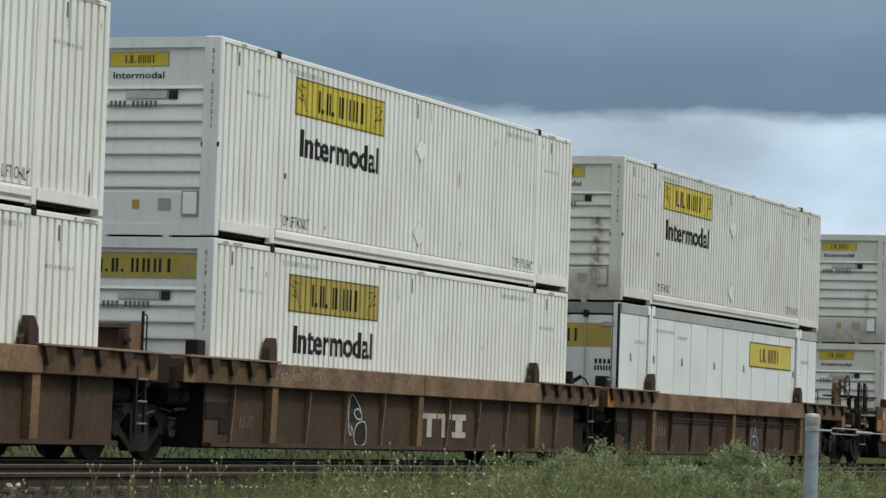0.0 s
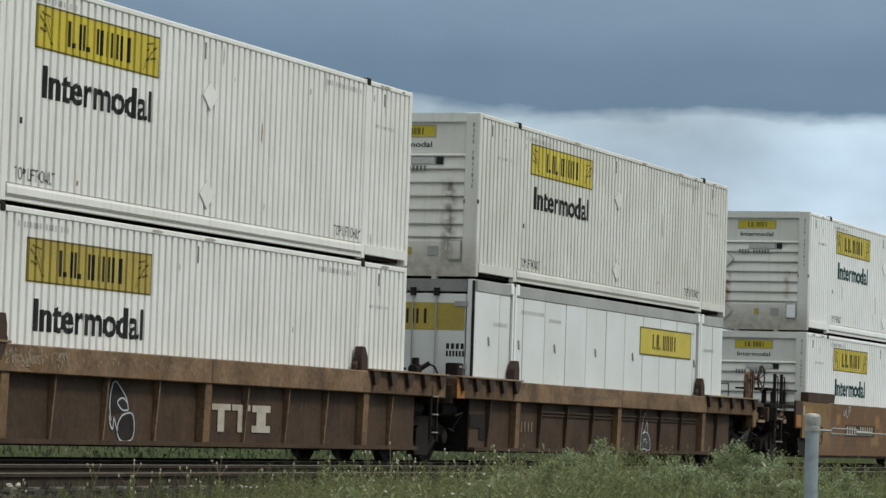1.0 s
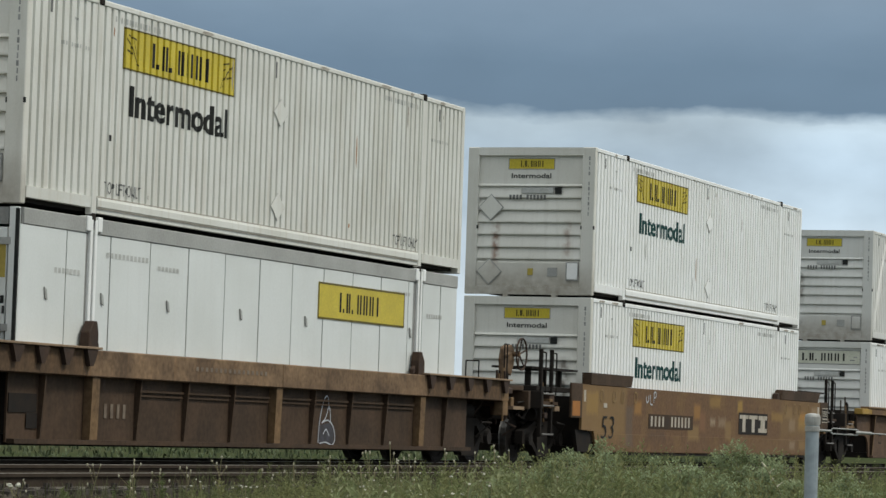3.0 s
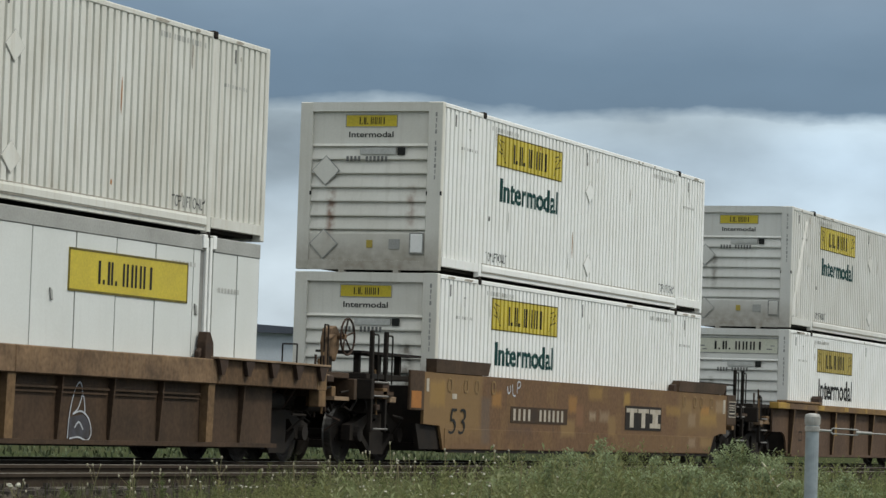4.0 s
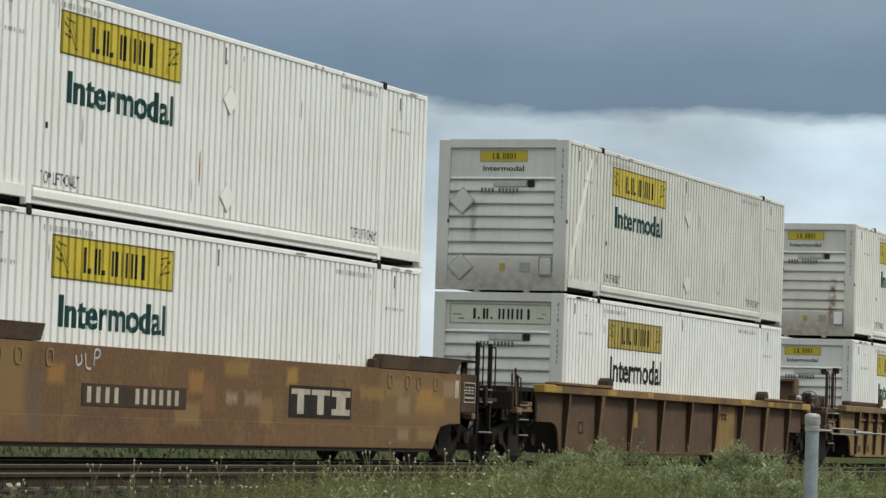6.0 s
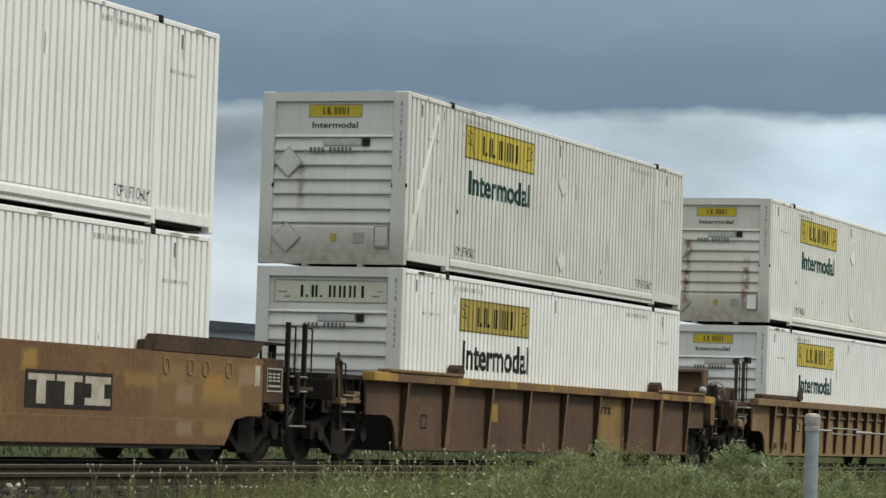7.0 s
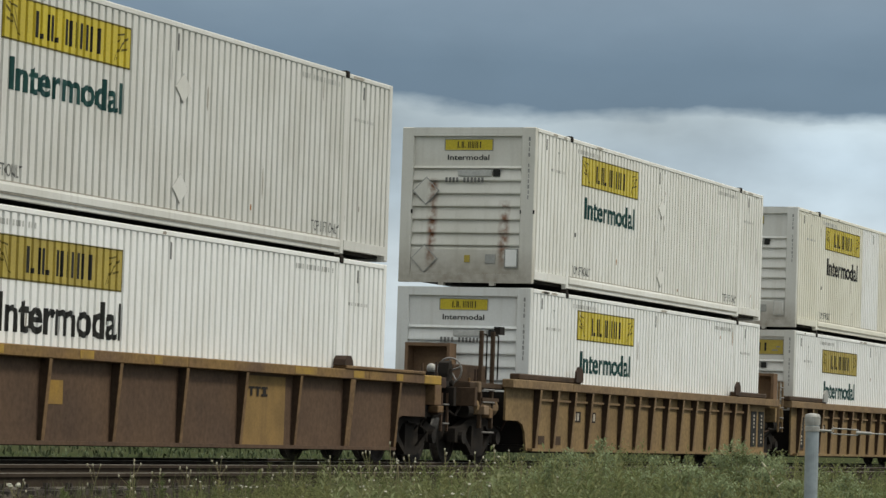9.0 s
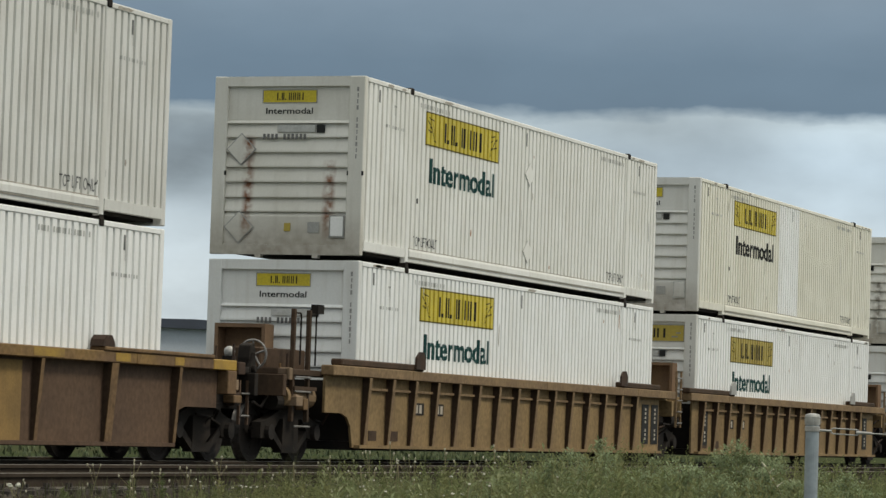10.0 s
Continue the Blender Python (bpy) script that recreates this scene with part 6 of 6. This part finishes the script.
def ground_sheet():
    """One sheet: level meadow with the ballast's low bank across it."""
    ys = [-3000, -60, 0, 6, 10, 12.5, 14.2, 15.0, 24.2, 25.2, 28, 34, 45, 80, 200, 3000]
    zs = [-0.6, -0.6, -0.60, -0.58, -0.56, -0.54, -0.50, -0.31, -0.24, -0.38, -0.25, -0.10, -0.10, -0.3, -0.4, -0.4]
    xs = [-3000, -200, *range(-20, 121, 4), 160, 220, 300, 450, 800, 1500, 3000]
    verts = []
    for x in xs:
        for y, z in zip(ys, zs):
            w = 0.05 * noise.noise(Vector((x * 0.13, y * 0.2, 0))) if abs(y) < 100 and not 14.5 < y < 24.5 else 0
            verts.append((x, y, z + w))
    n = len(ys)
    faces = [(i * n + j, (i + 1) * n + j, (i + 1) * n + j + 1, i * n + j + 1) for i in range(len(xs) - 1) for j in range(n - 1)]
    me = bpy.data.meshes.new("ground")
    me.from_pydata(verts, [], faces)
    me.materials.append(GROUND)
    tagged(new("ground", me), "green meadow ground with trackside weeds", "ground", kind="structure")
    bm = bmesh.new()
    prism(bm, [(14.4, -0.50), (15.2, -0.25), (18.6, -0.195), (19.2, -0.20), (23.0, -0.20), (24.4, -0.38)], -60, 420, "x")
    tagged(new("ballast", mesh_of("ballast", bm, BALLAST)), "grey-brown crushed stone ballast bed", "ballast", kind="structure")


ground_sheet()


def ballast_stones():
    rng = np.random.default_rng(3)
    verts, faces = [], []
    for i in range(6000):
        x = rng.uniform(26, 75)
        y = rng.uniform(14.75, 19.5)
        z = -0.25 + (y - 15.2) * 0.016 if y > 15.2 else -0.25 - (15.2 - y) * 0.31
        s = rng.uniform(0.018, 0.045)
        b = len(verts)
        a0 = rng.uniform(0, 6.28)
        for j in range(4):
            a = a0 + j * 1.5708 + rng.uniform(-0.4, 0.4)
            verts.append((x + s * math.cos(a), y + s * math.sin(a), z + rng.uniform(-0.2, 0.3) * s))
        verts.append((x + rng.uniform(-0.3, 0.3) * s, y, z + s * rng.uniform(0.7, 1.1)))
        faces += [(b + j, b + (j + 1) % 4, b + 4) for j in range(4)]
    me = bpy.data.meshes.new("stones")
    me.from_pydata(verts, [], faces)
    me.materials.append(STONE)
    tagged(new("ballast_stones", me), "loose grey-brown ballast stones beside the rails", "stones", kind="stuff")


ballast_stones()


# ================= weeds =================
def ground_z(y):
    return float(np.interp(y, [0, 6, 10, 12.5, 14.2, 15.0, 24.2, 25.2, 28, 34, 45], [-0.60, -0.58, -0.56, -0.54, -0.50, -0.31, -0.24, -0.38, -0.25, -0.10, -0.10]))


def blade(verts, faces, x, y, z, h, lean, az, w):
    """A bent grass blade of two faces and a tip."""
    b = len(verts)
    dx, dy = math.cos(az), math.sin(az)
    px, py = -dy * w / 2, dx * w / 2
    for t in (0.0, 0.55):
        ox = lean * t * t
        verts.append((x + dx * ox - px * (1 - 0.3 * t), y + dy * ox - py * (1 - 0.3 * t), z + h * t))
        verts.append((x + dx * ox + px * (1 - 0.3 * t), y + dy * ox + py * (1 - 0.3 * t), z + h * t))
    verts.append((x + dx * lean, y + dy * lean, z + h * (1 - 0.15 * lean / max(h, 0.01))))
    faces += [(b, b + 1, b + 3, b + 2), (b + 2, b + 3, b + 4)]


def leafy(verts, faces, rng, x, y, z, h, n, size):
    """A weed: a stem with many narrow leaves, thinning to the top."""
    lean = rng.uniform(-0.08, 0.08), rng.uniform(-0.08, 0.08)
    blade(verts, faces, x, y, z, h, 0.04, rng.uniform(0, 6.28), 0.009)
    for i in range(n):
        t = 0.25 + 0.77 * (i + rng.random()) / n
        az = i * 2.4 + rng.uniform(-0.4, 0.4)
        ln = size * (1.15 - 0.75 * t) * rng.uniform(0.7, 1.3)
        bx, by, bz = x + lean[0] * t, y + lean[1] * t, z + h * t
        dx, dy = math.cos(az), math.sin(az)
        w = ln * 0.19
        up = rng.uniform(0.3, 1.6)
        b = len(verts)
        verts.append((bx, by, bz))
        verts.append((bx + dx * ln * 0.5 - dy * w, by + dy * ln * 0.5 + dx * w, bz + ln * 0.5 * up))
        verts.append((bx + dx * ln, by + dy * ln, bz + ln * (up - 0.35)))
        verts.append((bx + dx * ln * 0.5 + dy * w, by + dy * ln * 0.5 - dx * w, bz + ln * 0.5 * up))
        faces.append((b, b + 1, b + 2, b + 3))


def stuff(name, verts, faces, m, label, category):
    me = bpy.data.meshes.new(name)
    me.from_pydata(verts, [], faces)
    me.materials.append(m)
    return tagged(new(name, me), label, category, kind="stuff")


def growth(bearing):
    """How high the weeds stand, by the bearing from the gate end of the meadow (degrees from the track)."""
    return float(np.interp(bearing, [12, 16.6, 17.7, 18.5, 20.6, 22.6, 24.65, 26.65, 28.7], [1.00, 1.04, 1.09, 1.00, 0.85, 0.79, 0.60, 0.38, 0.30]))


def meadow():
    rng = random.Random(11)
    v1, f1, v2, f2 = [], [], [], []
    for i in range(9000):
        a = rng.uniform(12.0, 29.0)
        d = rng.uniform(14, 40)
        x, y = d * math.cos(radians(a)), d * math.sin(radians(a))
        if y > 15.6:
            continue
        z = ground_z(y)
        h = growth(a) * rng.uniform(0.55, 0.98)
        if rng.random() < np.interp(a, [20.5, 22, 24.5, 26], [0.0, 0.4, 0.65, 0.75]):
            continue
        for _ in range(4):
            blade(v1, f1, x + rng.uniform(-.1, .1), y + rng.uniform(-.1, .1), z, h * rng.uniform(0.6, 1.0), h * rng.uniform(0.1, 0.45), rng.uniform(0, 6.28), rng.uniform(0.005, 0.010))
    for i in range(5200):
        a = rng.uniform(12.0, 27.5)
        if rng.random() > np.interp(a, [12, 19, 22, 24, 27], [1, 1.0, 0.6, 0.28, 0.07]):
            continue
        d = rng.uniform(15, 34)
        x, y = d * math.cos(radians(a)), d * math.sin(radians(a))
        if y > 14.9:
            continue
        h = growth(a) * rng.choice((rng.uniform(0.55, 0.8), rng.uniform(0.75, 1.05))) * (0.9 + 0.22 * noise.noise(Vector((x * 0.8, y * 0.8, 3.0))))
        leafy(v2, f2, rng, x, y, ground_z(y), h, 56, rng.uniform(0.045, 0.10))
    v4, f4 = [], []
    for i in range(200):
        a = rng.uniform(17.3, 22.4)
        d = rng.uniform(17, 29)
        x, y = d * math.cos(radians(a)), d * math.sin(radians(a))
        if y < 13.5:
            leafy(v4, f4, rng, x, y, ground_z(y), growth(a) * rng.uniform(0.6, 1.02), 26, rng.uniform(0.08, 0.15))
    stuff("broad_weeds", v4, f4, PALELEAF, "pale broad-leaved weeds among the grass", "weeds")
    stuff("grass", v1, f1, GRASS, "long green and straw-coloured grass of the meadow", "grass")
    stuff("weeds", v2, f2, LEAF, "dense leafy green weeds before the track", "weeds")
    v3, f3 = [], []
    for i in range(9000):
        x, y = rng.uniform(40, 110), rng.uniform(25.5, 46)
        blade(v3, f3, x, y, ground_z(y), rng.uniform(0.06, 0.20), rng.uniform(0.02, 0.12), rng.uniform(0, 6.28), rng.uniform(0.03, 0.06))
    stuff("bank_grass", v3, f3, BANKGRASS, "green grass on the bank behind the track", "grass")


meadow()


def bush(x, y, h, w, seed):
    """A leafy bushy weed of many branching stems."""
    rng = random.Random(seed)
    b = thing("bushy_weed", "bushy pale-green weed with small leaves", "weed", pose(x, y, ground_z(y)), "bushy weeds by the track")
    bm = bmesh.new()
    verts, faces = [], []
    def leaf(p, ln, up):
        a2 = rng.uniform(0, 6.28)
        dx, dy = math.cos(a2), math.sin(a2)
        k = len(verts)
        verts.extend([tuple(p), (p[0] + dx * ln * .5 - dy * ln * .26, p[1] + dy * ln * .5 + dx * ln * .26, p[2] + ln * .5 * up), (p[0] + dx * ln, p[1] + dy * ln, p[2] + ln * (up - .2)), (p[0] + dx * ln * .5 + dy * ln * .26, p[1] + dy * ln * .5 - dx * ln * .26, p[2] + ln * .5 * up)])
        faces.append((k, k + 1, k + 2, k + 3))
    for i in range(34):
        az, r = rng.uniform(0, 6.28), w * math.sqrt(rng.random())
        top = (r * math.cos(az), r * math.sin(az), h * (1.0 - 0.45 * (r / w) ** 2) * rng.uniform(0.80, 1.0))
        foot = (top[0] * 0.3, top[1] * 0.3, 0)
        rod(bm, foot, top, 0.006, 4, 0.002)
        for j in range(70):
            t = 0.30 + 0.62 * rng.random()
            leaf([f + (q - f) * t for f, q in zip(foot, top)], rng.uniform(0.03, 0.075) * (1.3 - 0.5 * t), rng.uniform(-0.2, 0.9))
        # a loose head of small leaves
        rad = rng.uniform(0.045, 0.085)
        for j in range(90):
            d = Vector((rng.gauss(0, 1), rng.gauss(0, 1), rng.gauss(0, 1))).normalized() * rad * rng.random() ** 0.4
            leaf((top[0] + d.x, top[1] + d.y, top[2] - 0.03 + d.z * 0.8), rng.uniform(0.014, 0.034), rng.uniform(0.0, 1.2))
    part("stem", bm, STALK, b)["kind"] = "stuff"
    me = bpy.data.meshes.new("foliage")
    me.from_pydata(verts, [], faces)
    me.materials.append(BUSHLEAF)
    laid("foliage", me, b)["kind"] = "stuff"


BUSHLEAF = mat("bush_leaves", (0.285, 0.335, 0.195), (0.205, 0.25, 0.132), 0.7, scale=3.0, island=0.3, bump=0, spec=0.2)
translucent(BUSHLEAF, 0.4)


def polar(a, d):
    return d * math.cos(radians(a + 0.1)), d * math.sin(radians(a + 0.1))


for i, (a, d, h, w) in enumerate(((18.05, 24, 1.12, 0.42), (17.6, 23.4, 1.12, 0.40), (18.6, 25, 0.96, 0.40), (17.0, 24.6, 0.98, 0.38), (16.2, 22, 1.05, 0.36), (15.3, 23, 1.17, 0.42), (14.7, 21.5, 1.12, 0.36), (15.8, 20.5, 1.0, 0.32), (13.6, 22.5, 0.98, 0.34), (19.2, 26, 0.86, 0.36), (16.6, 23.5, 1.02, 0.4), (14.2, 22.8, 1.06, 0.36), (17.8, 25.4, 1.08, 0.4), (15.55, 24.2, 1.08, 0.42), (13.1, 21.8, 1.0, 0.36))):
    bush(*polar(a, d), h, w, 100 + i)


def flower(a, d, h, seed, dry=False, big=1.0):
    """A tall wild flower on a bent stalk."""
    rng = random.Random(seed)
    x, y = polar(a, d)
    f = thing("wildflower", "dry seeding stalk standing above the grass" if dry else "white-headed wildflower on a thin stalk", "wildflower", pose(x, y, ground_z(y), 0, 0, rng.uniform(0, 360)), "wildflowers in the meadow")
    bm = bmesh.new()
    lx = rng.uniform(-0.12, 0.12)
    pts = [(lx * t * t, 0.02 * math.sin(3 * t), h * t) for t in (0, 0.35, 0.7, 1.0)]
    pipe(bm, pts, 0.0032 if dry else 0.0045, 5)
    heads = [pts[-1]]
    for _ in range(4 if dry else 2):
        t = rng.uniform(0.55, 0.85)
        p = (lx * t * t, 0.0, h * t)
        q = (p[0] + rng.uniform(-0.1, 0.1), p[1] + rng.uniform(-0.1, 0.1), min(h, p[2] + rng.uniform(0.08, 0.2)))
        rod(bm, p, q, 0.002, 4)
        heads.append(q)
    part("stalk", bm, STALK, f)
    for q in heads:
        bm = bmesh.new()
        sx, sz = (0.007, 0.014) if dry else (rng.uniform(0.008, 0.016) * big, 0.008 * big)
        bmesh.ops.create_icosphere(bm, subdivisions=2, radius=1.0)
        for v in bm.verts:
            k = 1 + rng.uniform(-0.3, 0.3)
            v.co = (q[0] + v.co.x * sx * k, q[1] + v.co.y * sx * k, q[2] + v.co.z * sz * k)
        part("flower_head", bm, SEED if dry else PETAL, f)


_rng = random.Random(21)
for i in range(30):
    a = _rng.choice((_rng.uniform(18.2, 25.0), _rng.uniform(18.6, 21.8)))
    d = _rng.uniform(20, 31)
    if d * math.sin(radians(a)) < 14.6:
        flower(a, d, growth(a) * _rng.uniform(0.84, 1.06), 300 + i, False, _rng.uniform(0.5, 1.05))
for i, (a, d, h) in enumerate(((26.45, 30.5, 0.66), (25.7, 30.5, 0.72), (25.75, 29.5, 0.60), (24.2, 30, 0.80), (22.9, 29, 0.78), (22.2, 29.5, 0.85), (21.6, 28, 0.92), (20.9, 28.5, 0.9), (20.3, 29, 0.96), (27.7, 30, 0.5), (19.8, 28, 0.95), (23.5, 30, 0.7), (25.2, 30, 0.66), (24.7, 29.5, 0.7), (21.2, 29, 1.0), (19.3, 27, 1.02))):
    flower(a, d, h, 500 + i, True)
flower(27.72, 28.0, 0.52, 700, False, 2.4)


def leaning_stalk(x, y, lx, ly, h):
    """A long dry stem that has fallen aslant over the weeds."""
    f = thing("dry_stalk", "long pale dry stalk leaning over the weeds", "wildflower", pose(x, y, ground_z(y)), "wildflowers in the meadow")
    bm = bmesh.new()
    pipe(bm, [(lx * t, ly * t, h * (1.25 * t - 0.25 * t * t)) for t in (0, 0.25, 0.5, 0.75, 1.0)], 0.0035, 5)
    part("stalk", bm, STALK, f)
    bm = bmesh.new()
    for k in range(5):
        t = 0.8 + 0.05 * k
        rod(bm, (lx * t, ly * t, h * (1.25 * t - 0.25 * t * t)), (lx * t + 0.02, ly * t + 0.03 * (-1) ** k, h * (1.25 * t - 0.25 * t * t) + 0.03), 0.006, 4, 0.002)
    part("seed_head", bm, SEED, f)


leaning_stalk(19.45, 4.66, -0.13, 0.46, 1.00)


# ================= fence =================
def fence():
    f = thing("fence_post", "grey galvanised pipe fence post with a cap and tensioned wire", "fence post", pose(14.276, 3.574, -0.636))
    bm = bmesh.new()
    lathe_z(bm, [(0.030, 0.0), (0.030, 1.305)], 20)
    part("pipe", bm, GALV, f)
    bm = bmesh.new()
    lathe_z(bm, [(0.0335, 1.285), (0.035, 1.30), (0.035, 1.322), (0.031, 1.332), (0.012, 1.337)], 20)
    part("cap", bm, GALVCAP, f, "weathered post cap")
    z = 1.268
    d = Vector((0.115, -0.305, -0.010)).normalized()
    bm = bmesh.new()
    lathe_z(bm, [(0.0325, z - 0.012), (0.0335, z - 0.010), (0.0335, z + 0.010), (0.0325, z + 0.012)], 20)
    part("band", bm, GALVCAP, f)
    o = Vector((0.0, 0.0, z - 0.004)) + d * 0.03
    side = Vector((0, 0, 1))
    at = lambda s, h=0.0: tuple(o + d * s + side * h)
    bm = bmesh.new()
    rod(bm, at(0), at(0.055), 0.005, 8)
    pipe(bm, [at(0.05, 0.0), at(0.06, 0.012), at(0.17, 0.012), at(0.18, 0.0), at(0.17, -0.012), at(0.06, -0.012), at(0.05, 0.0)], 0.003, 6)
    part("turnbuckle", bm, STEELWIRE, f, "steel turnbuckle")
    bm = bmesh.new()
    rod(bm, at(0.165), at(0.235), 0.008, 8, 0.006)
    part("sleeve", bm, GALVCAP, f, "pale wire sleeve")
    bm = bmesh.new()
    rod(bm, at(0.235), at(4.2), 0.0028, 6)
    part("wire", bm, STEELWIRE, f)
    for h in (0.95, 0.62):
        o = Vector((0.0, 0.0, h)) + d * 0.03
        bm = bmesh.new()
        rod(bm, at(0), at(4.2), 0.0028, 6)
        part("wire", bm, STEELWIRE, f)


def lathe_z(bm, prof, n):
    rings = [[bm.verts.new((r * math.cos(2 * math.pi * i / n), r * math.sin(2 * math.pi * i / n), z)) for i in range(n)] for r, z in prof]
    for a, b in zip(rings, rings[1:]):
        for i in range(n):
            bm.faces.new((a[i], a[(i + 1) % n], b[(i + 1) % n], b[i]))
    bm.faces.new(rings[0][::-1])
    bm.faces.new(rings[-1])


STEELWIRE = mat("bright_wire", (0.45, 0.45, 0.44), (0.35, 0.35, 0.34), 0.45, metal=0.5, scale=30, bump=0)
fence()


# ================= beyond the railway =================
def shed(name, label, p, q, depth, eave, wall, windows=()):
    """A low clad shed with its front from p to q."""
    p, q = Vector(p), Vector(q)
    L = (q - p).length
    ang = math.degrees(math.atan2(q.y - p.y, q.x - p.x))
    s = thing(name, label, "building", pose(p.x, p.y, -0.4, 0, 0, ang))
    h = eave + 0.4
    bm = bmesh.new()
    n = int(L / 0.6)
    for i in range(n):
        box(bm, i * L / n, (i + 0.7) * L / n, -0.03, -0.001, 0, h)
    part("cladding", bm, wall, s)["kind"] = "stuff"
    box_part("wall", wall, s, 0, L, min(0.0, depth), max(0.0, depth), 0, h - 0.02)
    bm = bmesh.new()
    prism(bm, [(0.25, h - 0.10), (0.25, h + 0.12), (depth / 2, h + 0.30), (depth - 0.35, h + 0.12), (depth - 0.35, h - 0.10)], -0.3, L + 0.3, "x")
    part("roof", bm, SHEDROOF, s, "dark blue roof edge")
    for x, z, w, hh in windows:
        win = box_part("window", PANE, s, x, x + w, -0.07, -0.035, z, z + hh)
        bm = bmesh.new()
        for a in (x - 0.06, x + w):
            box(bm, a, a + 0.06, -0.09, -0.035, z - 0.06, z + hh + 0.06)
        box(bm, x, x + w, -0.09, -0.035, z + hh, z + hh + 0.06)
        box(bm, x, x + w, -0.09, -0.035, z - 0.06, z)
        part("window_frame", bm, wall, win)


shed("shed", "long blue-grey clad shed with dark roof", (171.3, 92.4), (139.3, 67.6), -16, 4.55, SHEDWALL, ((2.0, 2.0, 1.6, 1.4), (22, 3.0, 1.6, 1.2)))
shed("shed", "pale clad shed with dark blue roof edge", (138.9, 66.9), (127.4, 52.2), -14, 4.42, SHEDWHITE, ((4.3, 3.42, 0.95, 0.85), (9.5, 3.22, 0.9, 0.8)))


def flood_light(x, y, top, heads):
    f = thing("flood_light", "thin grey mast with floodlights at its head", "street lamp", pose(x, y, -0.4), "floodlight masts behind the railway")
    bm = bmesh.new()
    rod(bm, (0, 0, 0), (0, 0, top + 0.4), 0.14, 8, 0.09)
    part("mast", bm, SHEDWALL, f)
    for s in heads:
        bm = bmesh.new()
        rod(bm, (0, 0, top + 0.2), (0.2 * s, -0.55 * s, top + 0.35), 0.05, 6)
        part("arm", bm, SHEDROOF, f)
        bm = bmesh.new()
        cx, cy = 0.25 * s, -0.70 * s
        box(bm, cx - 0.15, cx + 0.15, cy - 0.3, cy + 0.3, top + 0.1, top + 0.6)
        part("lamp_head", bm, SHEDROOF, f, bevel=0.05)


flood_light(170.0, 87.8, 6.55, (1, -1))
_bm = bmesh.new()
pipe(_bm, [(170.0, 87.8, 6.2), (173.3, 92.0, 6.65), (176.8, 96.4, 7.6), (180.8, 101.4, 9.3)], 0.028, 5)
tagged(new("cable", mesh_of("cable", _bm, SHEDROOF)), "thin dark cable hung from the floodlight mast", "cable")
flood_light(171.6, 83.0, 8.93, (1, -1))


# ================= movement =================
def travelled(t):
    return 8.4868 * t - 0.0021 * t * t


def motions():
    for ob, x, z in moving:
        walk(ob, [(t, pose(x - travelled(t), Y0, z)) for t in range(0, 11)])
    n = 150
    for ws, x in wheelsets:
        rows = []
        for i in range(n + 1):
            t = 10.0 * i / n
            rows.append((t, pose(x, MID, WHEEL, 0, -math.degrees(travelled(t) / WHEEL) % 360.0, 0)))
        walk(ws, rows)


motions()
